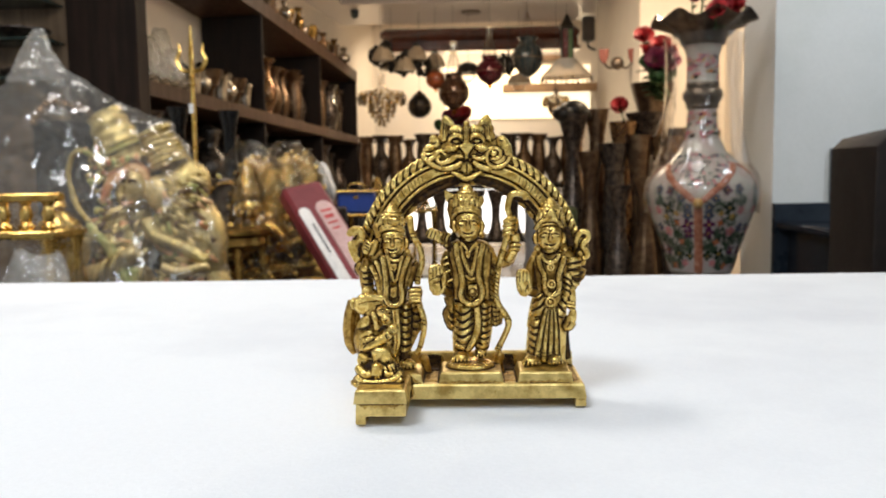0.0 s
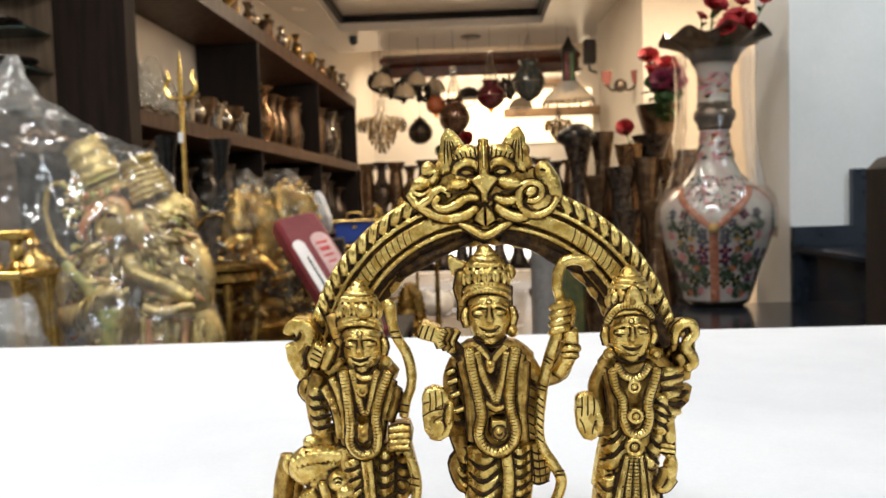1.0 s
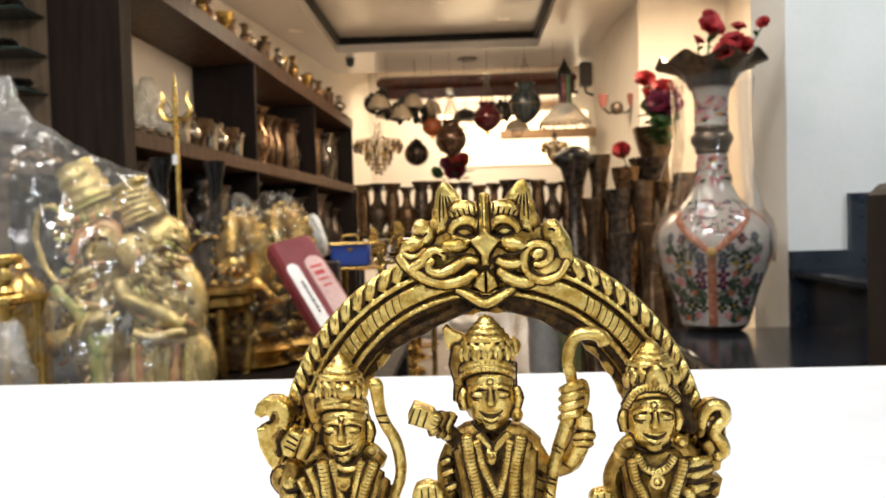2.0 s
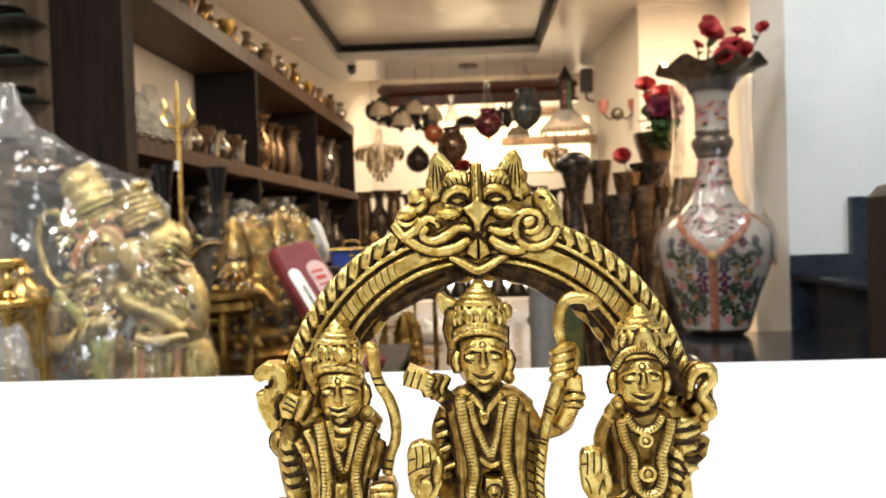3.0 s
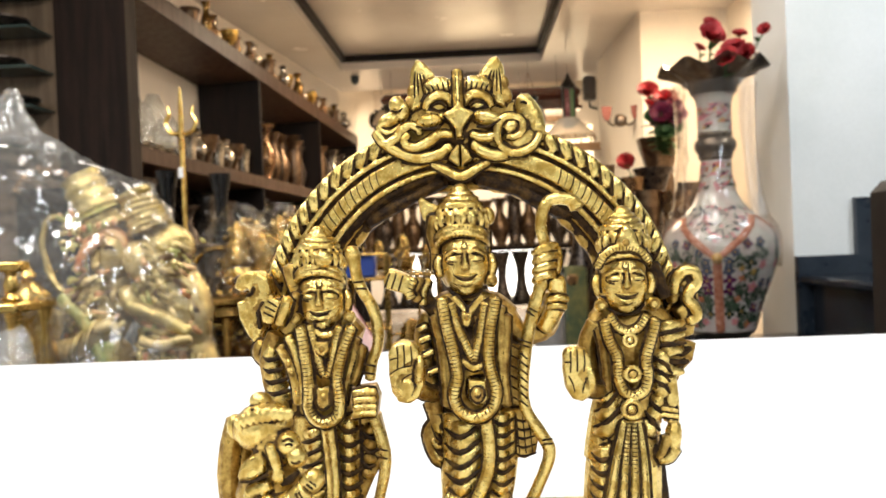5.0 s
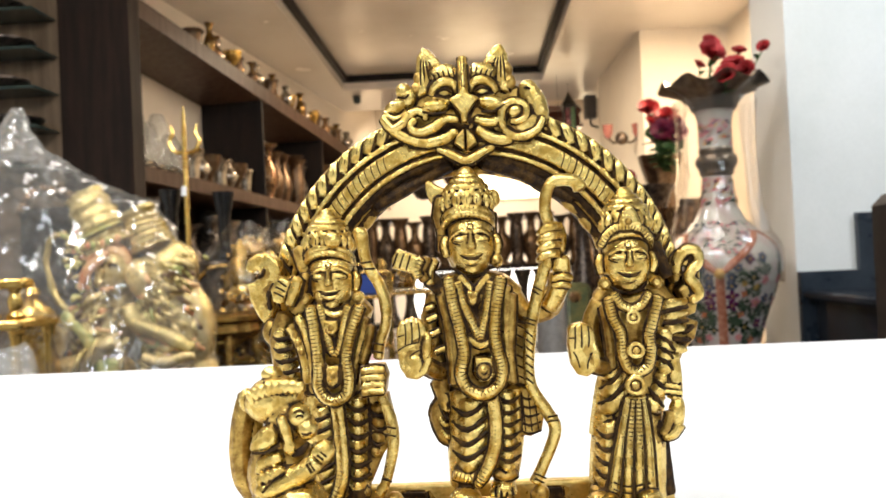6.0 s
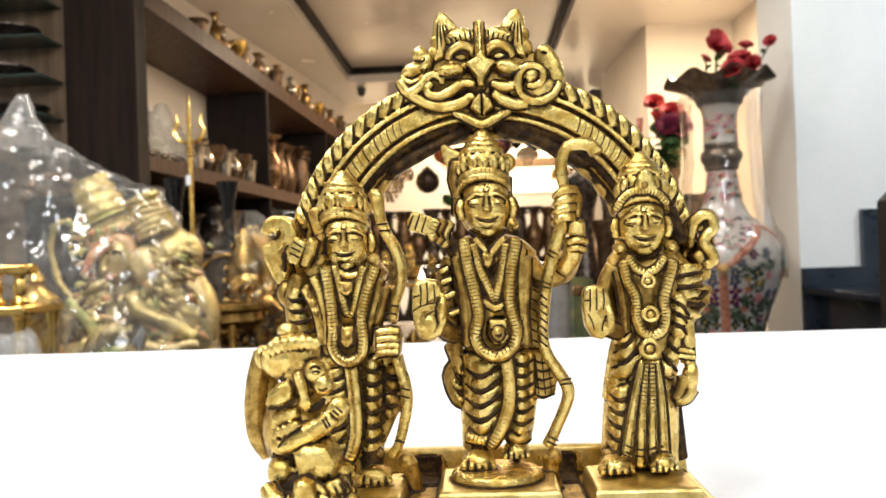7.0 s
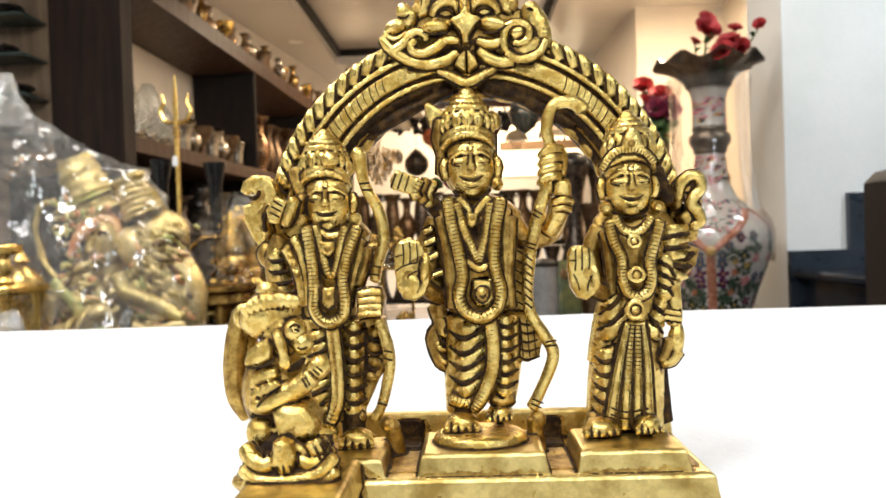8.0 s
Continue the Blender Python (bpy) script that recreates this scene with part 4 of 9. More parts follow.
for p in ([(12.9, 1.3, 65.1), (14.8, 1.3, 64.0)], [(12.3, 1.3, 64.3), (14.1, 1.3, 63.2)], [(10.2, 1.3, 58.3), (13.1, 1.3, 57.2)], [(9.9, 1.3, 57.3), (12.8, 1.3, 56.3)], [(14.7, 1.3, 35.4), (17.0, 1.3, 35.8)], [(14.5, 1.3, 34.4), (17.0, 1.3, 34.7)], [(11.3, 1.3, 22.8), (13.7, 1.3, 21.7)], [(11.0, 1.3, 21.7), (13.2, 1.3, 20.7)]):
    e.tube(p, 0.2, D, 5, 1)
for p in [[(10.6, 1.6, 55.0), (12.2, 1.6, 53.7)], [(10.6, 1.6, 53.2), (12.2, 1.6, 51.9)], [(10.5, 1.6, 51.5), (12.1, 1.6, 50.2)], [(10.5, 1.6, 49.7), (12.1, 1.6, 48.4)], [(10.4, 1.6, 47.9), (12.0, 1.6, 46.6)], [(10.4, 1.6, 46.2), (12.0, 1.6, 44.8)], [(10.3, 1.6, 44.4), (11.9, 1.6, 43.1)]]:
    e.tube(p, 0.22, D, 5, 1)
s.blob((12.6, 4.0, 17.6), (2.0, 2.0, 2.2), F)
s.slab([(7.9, 41.9), (12.9, 41.7), (14.6, 36.2), (13.6, 31.6), (11.0, 30.2), (8.2, 30.8)], 5.5, 9.5, F, 0.6)
for k in range(5):
    e.tube([(8.6, 5.4, 40.0 - k * 2.0), (10.6, 5.35, 38.9 - k * 2.0), (13.0 + 0.15 * k, 5.4, 39.3 - k * 1.9)], [0.12, 0.34, 0.2], D, 6, 3)
for k in range(3):
    e.tube([(9.4 + k * 1.4, 5.35, 40.0), (9.8 + k * 1.5, 5.35, 31.6)], 0.16, D, 5, 1)
s.slab([(7.2, 58.5), (11.8, 57.5), (12.2, 51.2), (11.6, 40.7), (7.5, 39.2), (6.8, 48.7)], 6.8, 10.0, F, 0.7)
for k in range(6):
    e.tube([((8.4, 8.0, 56.5)[0], 6.7, (8.4, 8.0, 56.5)[2] - k * 2.4), ((11.2, 8.0, 54.9)[0], 6.7, (11.2, 8.0, 54.9)[2] - k * 2.4)], 0.22, D, 5, 1)
# lower garment
s.tube([(-2.8, 7.0, 41.2), (-3.1, 7.0, 33.3), (-3.9, 7.0, 25.5), (-4.3, 7.0, 19.2)], [5.0, 5.2, 4.6, 3.9], B, 14, 3, flat=0.95)
s.tube([(6.0, 8.0, 41.5), (5.8, 8.0, 32.9), (5.0, 8.0, 25.0), (4.4, 8.0, 20.4)], [4.2, 4.2, 3.8, 3.2], B, 14, 3, flat=0.95)
folds([[(-7.0, 2.0, 40.0), (-3.4, 2.0, 38.4), (1.2, 2.0, 41.1)], [(-7.1, 2.0, 36.6), (-3.6, 2.0, 34.9), (1.1, 2.0, 37.6)], [(-7.2, 2.0, 33.1), (-3.7, 2.0, 31.5), (1.0, 2.0, 34.2)], [(-7.3, 2.0, 29.8), (-3.8, 2.0, 28.2), (0.9, 2.0, 30.9)], [(-7.4, 2.0, 26.5), (-3.9, 2.0, 24.9), (0.8, 2.0, 27.5)]], 1.25, sink=(3.4, 0.8))
folds([[(3.2, 3.2, 41.6), (6.1, 3.2, 40.1), (8.9, 3.2, 41.1)], [(3.1, 3.2, 39.1), (6.0, 3.2, 37.6), (8.8, 3.2, 38.5)], [(3.0, 3.2, 36.4), (5.9, 3.2, 34.9), (8.8, 3.2, 35.8)], [(2.9, 3.2, 33.7), (5.8, 3.2, 32.2), (8.7, 3.2, 33.1)], [(2.8, 3.2, 30.9), (5.7, 3.2, 29.4), (8.6, 3.2, 30.3)], [(2.8, 3.2, 28.0), (5.6, 3.2, 26.6), (8.5, 3.2, 27.5)], [(2.7, 3.2, 25.5), (5.6, 3.2, 24.0), (8.4, 3.2, 24.9)]], 0.95, sink=(0.6, 3.2))
raised([(-7.0, 2.4, 23.1), (-3.5, 2.4, 22.0), (-0.4, 2.4, 23.2)], 1.25, B, 8, 3, ribs=0.08, pitch=0.9)
raised([(2.5, 3.6, 22.6), (4.7, 3.6, 21.7), (7.1, 3.6, 22.7)], 1.0, F, 8, 3)
raised([(2.4, 0.4, 40.9), (2.9, 0.4, 35.4), (2.6, 0.4, 30.3), (1.2, 0.4, 25.9), (-0.7, 0.4, 22.5), (-2.0, 0.4, 20.6)], [1.3, 1.35, 1.35, 1.35, 1.2, 0.7], B, 9, 4, flat=0.7, ribs=0.07, pitch=0.9)
toes(*(-4.6, -2.0, 17.4), 8.0)
toes(*(4.1, 3.0, 18.3), 6.4)
s.tube([(-3.9, 5.0, 23.2), (-4.4, 5.0, 17.4)], [3.0, 2.8], F, 10, 1)
s.tube([(4.6, 6.0, 22.8), (4.2, 6.0, 17.9)], [2.4, 2.4], F, 10, 1)

# --- figure with bow beside the kneeling attendant
s.tube([(-34.9, 8.0, 62.9), (-34.9, 8.0, 56.6), (-34.9, 8.0, 48.7), (-34.6, 8.0, 40.7)], [6.0, 8.2, 7.2, 6.6], F, 16, 4, flat=0.75)
s.tube([(-43.8, 8.0, 60.2), (-40.6, 8.0, 62.9), (-34.9, 8.0, 63.5), (-29.6, 8.0, 62.5), (-26.1, 8.0, 59.6)], [2.4, 3.0, 2.8, 3.0, 2.4], F, 10, 4)
head(*(-33.6, 1.0, 67.9), 9.5, 10.8)
crown(*(-34.2, 5.2, 73.3), 10.2)
s.blob((-32.3, 0.6, 77.8), (2.0, 1.6, 1.9), B)
for p in ((-39.6, 3.0, 64.6), (-27.4, 3.0, 64.3)):
    s.blob(p, (1.6, 1.3, 1.6), B)
    s.tube([(p[0] + 0.95 * math.cos(k * 1.047), p[1] - 1.05, p[2] + 0.95 * math.sin(k * 1.047)) for k in range(6)], 0.3, F, 6, 2, closed=True)
raised([(-37.9, -0.6, 62.9), (-37.1, -0.6, 56.8), (-36.6, -0.6, 49.9), (-36.8, -0.6, 44.8), (-35.4, -0.6, 42.1), (-33.1, -0.6, 41.3), (-30.5, -0.6, 42.8), (-29.9, -0.6, 46.5), (-30.2, -0.6, 51.6), (-28.5, -0.6, 57.8), (-26.6, -0.6, 62.5)], 1.15, B, 9, 4, ribs=0.09, pitch=0.85)
raised([(-36.0, -0.0, 63.1), (-34.9, -0.0, 58.0), (-33.8, -0.0, 53.2), (-33.1, -0.0, 51.6)], [0.8, 0.9, 0.8, 0.6], B, 8, 4, ribs=0.08, pitch=0.8)
raised([(-29.4, -0.0, 62.6), (-30.6, -0.0, 57.9), (-31.8, -0.0, 53.1), (-32.9, -0.0, 51.6)], [0.8, 0.9, 0.8, 0.6], B, 8, 4, ribs=0.08, pitch=0.8)
raised([(-35.8, 0.4, 62.9), (-33.9, 0.4, 61.0), (-31.3, 0.4, 60.9), (-29.2, 0.4, 62.6)], 0.65, B, 7, 4)
s.slab([(-34.6, 59.5), (-31.9, 59.4), (-31.9, 57.4), (-33.0, 56.1), (-34.1, 56.7), (-34.8, 57.8)], -1.2, 2, B, 0.5)
s.blob((-33.2, -1.4, 57.9), (0.6, 0.4, 0.6), F)
s.tube([(-34.8, -0.9, 49.8), (-35.2, -0.9, 46.1), (-33.7, -0.9, 44.4), (-31.9, -0.9, 45.6), (-31.5, -0.9, 49.7)], 0.5, D, 6, 3)
s.slab([(-34.5, 49.4), (-32.2, 49.3), (-32.2, 45.8), (-33.6, 44.7), (-34.8, 45.9)], -1.6, 2, B, 0.5)
s.blob((-33.2, -1.9, 47.2), (0.6, 0.4, 0.6), F)
for p in ([(-43.4, 2.0, 58.3), (-41.3, 2.0, 54.4), (-40.2, 2.0, 50.5), (-39.8, 2.0, 45.3)], [(-41.4, 2.0, 60.8), (-39.5, 2.0, 56.2), (-38.5, 2.0, 50.4), (-38.6, 2.0, 45.3)]):
    raised(p, [1.0, 1.2, 1.1, 0.9], B, 8, 4)
for p in ([(-26.1, 2.5, 59.6), (-27.2, 2.5, 55.2), (-28.7, 2.5, 50.1), (-29.7, 2.5, 44.4)], [(-24.8, 2.5, 57.7), (-25.6, 2.5, 53.8), (-27.2, 2.5, 49.4)]):
    raised(p, [1.0, 1.1, 1.0, 0.9][: len(p)], F, 8, 4)
for p in [(-42.7, 0.9, 58.5), (-42.0, 0.9, 56.5), (-41.4, 0.9, 54.4), (-40.7, 0.9, 52.3)]:
    s.blob(p, (0.7, 0.6, 0.7), F)
s.tube([(-44.9, 6.0, 60.9), (-46.4, 6.0, 55.7), (-45.9, 6.0, 50.5), (-44.6, 6.0, 42.6)], [2.4, 2.8, 3.0, 2.6], F, 10, 4)
s.slab([(-46.2, 47.0), (-40.0, 47.0), (-40.0, 33.0), (-43.4, 34.0), (-46.0, 40.0)], 5.2, 10.0, F, 0.9)
folds([[(-48.0, 3.6, 57.6), (-46.2, 3.4, 56.6), (-43.2, 3.4, 57.2)], [(-48.2, 3.6, 55.0), (-46.2, 3.4, 54.0), (-43.0, 3.4, 54.6)], [(-48.2, 3.6, 52.4), (-46.0, 3.4, 51.4), (-42.6, 3.4, 52.0)], [(-47.9, 3.6, 49.8), (-45.6, 3.4, 48.8), (-42.2, 3.4, 49.4)], [(-47.3, 3.6, 47.2), (-45.0, 3.4, 46.2), (-41.6, 3.4, 46.8)]], 1.15)
s.slab([(-47.1, 67.0), (-44.9, 70.2), (-42.4, 68.9), (-43.0, 66.9), (-44.4, 63.6), (-46.4, 64.2)], -0.5, 5.0, B, 0.7)
for p in ([(-45.1, -0.6, 69.0), (-43.1, -0.6, 67.6)], [(-45.6, -0.6, 67.7), (-43.5, -0.6, 66.5)], [(-46.1, -0.6, 66.5), (-43.9, -0.6, 65.3)]):
    e.tube(p, 0.22, D, 5, 1)
raised([(-40.8, 1.0, 69.4), (-42.0, 1.0, 66.1), (-43.0, 1.0, 63.4)], [1.2, 1.5, 1.0], B, 8, 3)
raised([(-39.2, 2.5, 70.3), (-40.0, 2.5, 67.1), (-40.7, 2.5, 64.3)], [0.9, 1.1, 0.9], F, 8, 3)
raised([(-41.2, 5.0, 76.4), (-40.3, 5.0, 72.4), (-39.4, 5.0, 69.5)], [1.6, 1.6, 1.2], F, 8, 3, ribs=0.08, pitch=1.3)
s.tube([(-25.9, 2.5, 78.7), (-25.5, 2.5, 74.6), (-24.4, 2.5, 70.7), (-22.2, 2.5, 66.8), (-21.1, 2.5, 62.4), (-21.2, 2.5, 58.1), (-22.7, 2.5, 53.8), (-23.3, 2.5, 50.2)], [1.7, 1.35, 1.35, 1.4, 1.4, 1.3, 1.3, 1.3], B, 10, 4)
s.blob((-26.1, 2.2, 78.9), (1.8, 1.6, 1.7), B)
for p in ([(-26.0, 1.2, 72.2), (-23.7, 1.2, 72.4)], [(-25.5, 1.2, 70.8), (-23.0, 1.2, 70.8)], [(-24.5, 1.2, 53.9), (-21.8, 1.2, 53.3)], [(-24.9, 1.2, 52.1), (-22.1, 1.2, 51.5)]):
    e.tube(p, 0.24, D, 5, 1)
s.slab([(-26.9, 48.7), (-22.0, 49.0), (-21.1, 46.2), (-21.7, 42.4), (-26.3, 42.1), (-27.3, 44.5)], 0.8, 6.0, F, 0.8)
for p in [[(-26.9, -0.2, 47.5), (-24.2, -0.2, 48.0), (-21.8, -0.2, 47.8)], [(-26.9, -0.2, 45.9), (-24.2, -0.2, 46.3), (-21.9, -0.2, 46.1)], [(-27.0, -0.2, 44.3), (-24.3, -0.2, 44.7), (-21.9, -0.2, 44.5)], [(-27.0, -0.2, 42.7), (-24.4, -0.2, 43.2), (-22.0, -0.2, 43.0)]]:
    raised(p, [0.7, 0.85, 0.7], B, 8, 3)
s.tube([(-23.2, 3.5, 41.4), (-21.3, 3.5, 36.3), (-20.7, 3.5, 31.1), (-21.7, 3.5, 25.6), (-23.1, 3.5, 21.2), (-24.7, 3.5, 18.7)], [1.2, 1.5, 1.45, 1.3, 1.2, 1.4], B, 10, 4)
for p in ([(-22.5, 2.0, 34.6), (-19.9, 2.0, 34.0)], [(-22.5, 2.0, 32.8), (-20.0, 2.0, 32.2)], [(-23.7, 2.0, 22.6), (-21.4, 2.0, 22.0)]):
    e.tube(p, 0.22, D, 5, 1)
s.blob((-21.3, 5.0, 16.9), (2.2, 2.0, 2.0), F)
s.slab([(-29.1, 41.6), (-21.8, 41.6), (-20.6, 36.0), (-20.6, 31.4), (-23.6, 27.2), (-26.0, 22.0), (-28.9, 21.0)], 5.0, 9.0, F, 0.6)
folds([[(-26.6, 4.6, 40.2), (-24.2, 4.6, 38.2), (-21.9, 4.8, 39.0)], [(-26.6, 4.6, 36.8), (-24.2, 4.6, 34.8), (-21.6, 4.8, 35.6)], [(-26.6, 4.6, 33.4), (-24.4, 4.6, 31.4), (-21.9, 4.8, 32.4)], [(-26.8, 4.6, 30.0), (-25.0, 4.6, 28.0), (-23.4, 4.8, 28.8)]], 0.8, F)
s.tube([(-37.6, 7.0, 41.6), (-37.9, 7.0, 33.0), (-37.6, 7.0, 25.1), (-37.4, 7.0, 17.1)], [4.4, 4.7, 4.3, 3.6], B, 14, 3, flat=0.95)
s.tube([(-29.3, 7.5, 41.3), (-29.5, 7.5, 32.7), (-30.0, 7.5, 24.8), (-30.5, 7.5, 17.9)], [3.9, 4.2, 3.8, 3.3], B, 14, 3, flat=0.95)
folds([[(-40.2, 2.4, 37.6), (-37.6, 2.4, 38.0), (-33.9, 2.4, 39.7)], [(-40.3, 2.4, 34.8), (-37.7, 2.4, 35.2), (-34.0, 2.4, 36.9)], [(-40.4, 2.4, 31.9), (-37.8, 2.4, 32.4), (-34.1, 2.4, 34.1)], [(-40.5, 2.4, 29.1), (-37.9, 2.4, 29.6), (-34.2, 2.4, 31.3)], [(-40.6, 2.4, 26.0), (-38.0, 2.4, 26.5), (-34.3, 2.4, 28.2)], [(-40.7, 2.4, 22.9), (-38.1, 2.4, 23.4), (-34.4, 2.4, 25.1)], [(-40.8, 2.4, 19.8), (-38.2, 2.4, 20.3), (-34.5, 2.4, 22.0)]], 0.95, sink=(2.6, 0.6))
folds([[(-31.2, 3.2, 41.4), (-28.6, 3.2, 39.9), (-25.8, 3.2, 40.7)], [(-31.3, 3.2, 38.3), (-28.7, 3.2, 36.8), (-25.9, 3.2, 37.6)], [(-31.4, 3.2, 35.1), (-28.8, 3.2, 33.6), (-26.0, 3.2, 34.4)], [(-31.5, 3.2, 31.8), (-29.0, 3.2, 30.3), (-26.1, 3.2, 31.2)], [(-31.6, 3.2, 28.6), (-29.1, 3.2, 27.1), (-26.2, 3.2, 27.9)], [(-31.7, 3.2, 25.4), (-29.2, 3.2, 23.9), (-26.3, 3.2, 24.7)], [(-31.8, 3.2, 22.3), (-29.3, 3.2, 20.8), (-26.4, 3.2, 21.6)]], 1.15, sink=(0.6, 3.0))
raised([(-32.8, 4.0, 19.7), (-30.0, 4.0, 18.7), (-27.0, 4.0, 19.5)], 1.0, F, 8, 3, ribs=0.08, pitch=0.9)
raised([(-33.1, 0.9, 40.1), (-32.6, 0.9, 33.8), (-32.3, 0.9, 27.4), (-32.7, 0.9, 22.9), (-34.1, 0.9, 19.1), (-36.0, 0.9, 17.0)], [1.4, 1.4, 1.4, 1.35, 1.2, 0.8], B, 9, 4, flat=0.7, ribs=0.07, pitch=0.9)
toes(*(-28.0, -2.0, 14.5), 8.2)
toes(*(-35.8, -2.0, 15.7), 7.4)
s.tube([(-29.8, 5.0, 20.0), (-29.5, 5.0, 14.8)], [2.8, 2.8], D, 10, 1)
# curled tails where the arch meets the side figures
s.slab([(-54.8, 71.9), (-53.9, 74.2), (-51.8, 75.6), (-48.8, 75.4), (-46.7, 73.7), (-46.0, 71.0), (-47.0, 67.3), (-48.4, 64.7), (-47.9, 62.1), (-50.2, 58.4), (-52.0, 60.6), (-53.8, 64.4), (-54.3, 68.4), (-52.5, 69.1), (-51.1, 70.4), (-51.6, 71.6), (-53.3, 70.9)], 6.5, 12.0, B, 0.8)
s.tube([(-51.8, 6.3, 70.0), (-50.4, 6.3, 70.5), (-50.1, 6.3, 71.8)], 0.4, D, 6, 3)
s.tube([(-47.9, 6.3, 68.2), (-49.0, 6.3, 65.6), (-48.9, 6.3, 62.3)], 0.45, D, 6, 3)
raised([(-47.5, 6.5, 57.7), (-49.0, 6.5, 58.4), (-49.6, 6.5, 56.4), (-47.9, 6.5, 54.4)], 1.4, F, 8, 3)

# --- crowned figure in a draped robe
s.tube([(35.9, 8.0, 62.2), (36.0, 8.0, 55.6), (36.0, 8.0, 47.8), (35.3, 8.0, 40.0)], [6.2, 8.0, 7.0, 7.2], F, 16, 4, flat=0.75)
s.tube([(28.4, 8.0, 60.5), (31.7, 8.0, 63.0), (36.2, 8.0, 63.2), (40.7, 8.0, 62.5), (44.5, 8.0, 59.3)], [2.4, 3.0, 2.8, 3.0, 2.4], F, 10, 4)
head(*(34.5, 1.0, 69.2), 9.9, 11.2)
crown(*(35.0, 5.2, 74.5), 10.6)
s.slab([(32.5, 78.2), (33.0, 80.4), (34.3, 82.4), (35.3, 82.6), (36.5, 81.0), (37.5, 78.0), (34.9, 77.3)], -1.2, 3.5, B, 0.9)
s.blob((34.3, -2.2, 78.7), (0.9, 0.6, 0.9), F)
raised([(28.1, -0.4, 73.5), (29.7, -0.4, 76.1), (31.9, -0.4, 77.5), (34.9, -0.4, 77.7), (37.6, -0.4, 76.8), (39.5, -0.4, 74.5)], 0.75, B, 8, 4, ribs=0.08, pitch=0.8)
for p in ((29.2, 3.0, 64.9), (40.8, 3.0, 64.8)):
    s.blob(p, (1.7, 1.3, 1.7), B)
    s.tube([(p[0] + 0.9 * math.cos(k * 1.047), p[1] - 1.1, p[2] + 0.9 * math.sin(k * 1.047)) for k in range(6)], 0.28, F, 6, 2, closed=True)
raised([(29.2, -0.6, 61.9), (30.1, -0.6, 57.4), (31.7, -0.6, 53.9), (31.8, -0.6, 49.4), (33.0, -0.6, 46.1), (35.2, -0.6, 45.1), (37.4, -0.6, 46.5), (38.1, -0.6, 49.7), (37.9, -0.6, 53.4), (39.2, -0.6, 57.6), (40.3, -0.6, 61.8)], 1.05, B, 9, 4, ribs=0.09, pitch=0.8)
raised([(30.5, -0.6, 62.9), (31.9, -0.6, 60.4), (34.3, -0.6, 59.3), (36.8, -0.6, 60.2), (38.4, -0.6, 62.6)], 0.85, B, 8, 4, ribs=0.08, pitch=0.8)
for p, r in (((34.5, -1.2, 57.4), 1.75), ((34.8, -1.2, 50.0), 2.0), ((34.3, -1.4, 42.3), 2.4)):
    s.tube([(p[0] + r * 0.78 * math.cos(k * 0.524), p[1], p[2] + r * 0.78 * math.sin(k * 0.524)) for k in range(12)], r * 0.24, B, 8, 1, closed=True)
    s.blob((p[0], p[1] + 0.9, p[2]), (r, 1.0, r), F)
    s.blob((p[0], p[1] + 0.2, p[2]), (r * 0.38, 0.9, r * 0.38), B)
palm([(19.5, 55.4), (20.3, 56.6), (22.5, 57.0), (24.4, 56.4), (25.3, 54.7), (25.7, 52.2), (26.1, 48.8), (25.3, 46.4), (23.3, 45.0), (21.2, 45.6), (19.8, 48.0), (19.4, 51.5)], -5.2,
     [[(21.0, -5.4, 56.3), (21.0, -5.4, 53.6), (20.8, -5.4, 51.4)], [(22.4, -5.4, 56.5), (22.4, -5.4, 53.6), (22.3, -5.4, 51.6)], [(23.8, -5.4, 56.2), (24.0, -5.4, 53.5), (23.7, -5.4, 51.6)], [(20.4, -5.4, 50.7), (21.2, -5.4, 49.2), (21.6, -5.4, 47.3)], [(24.4, -5.4, 50.4), (23.6, -5.4, 48.7), (23.3, -5.4, 47.0)], [(19.7, -5.3, 53.7), (20.9, -5.3, 53.7)]])
s.blob((25.2, -4.6, 49.8), (1.1, 1.3, 2.9), B, Matrix.Rotation(-0.1, 3, "Y"))
raised([(24.9, -3.0, 47.5), (26.9, -0.0, 46.5), (29.3, 5.0, 45.6)], 1.7, F, 8, 3)
s.tube([(28.4, 7.0, 60.4), (26.2, 7.0, 56.0), (26.8, 7.0, 49.4), (28.5, 7.0, 45.5)], [2.3, 2.1, 2.1, 2.0], F, 9, 4)
raised([(28.3, 2.0, 59.8), (29.2, 2.0, 55.9), (29.6, 2.0, 50.9), (29.7, 2.0, 45.8)], [0.9, 1.1, 1.0, 0.8], F, 8, 3)
folds([[(40.7, 4.5, 58.3), (44.3, 4.5, 59.5), (48.4, 4.5, 60.1)], [(40.6, 4.5, 56.0), (44.2, 4.5, 57.0), (48.3, 4.5, 57.3)], [(40.6, 4.5, 53.5), (44.1, 4.5, 53.9), (48.2, 4.5, 53.8)], [(40.5, 4.5, 51.2), (44.0, 4.5, 49.5), (48.0, 4.5, 48.6)]], 1.15)
folds([[(39.7, 3.0, 54.6), (42.0, 3.0, 53.0), (44.6, 3.0, 50.1)], [(39.7, 3.0, 52.3), (41.9, 3.0, 50.7), (44.6, 3.0, 47.8)], [(39.6, 3.0, 49.7), (41.8, 3.0, 48.1), (44.5, 3.0, 45.3)], [(39.5, 3.0, 47.2), (41.7, 3.0, 45.6), (44.4, 3.0, 42.7)]], 1.1)
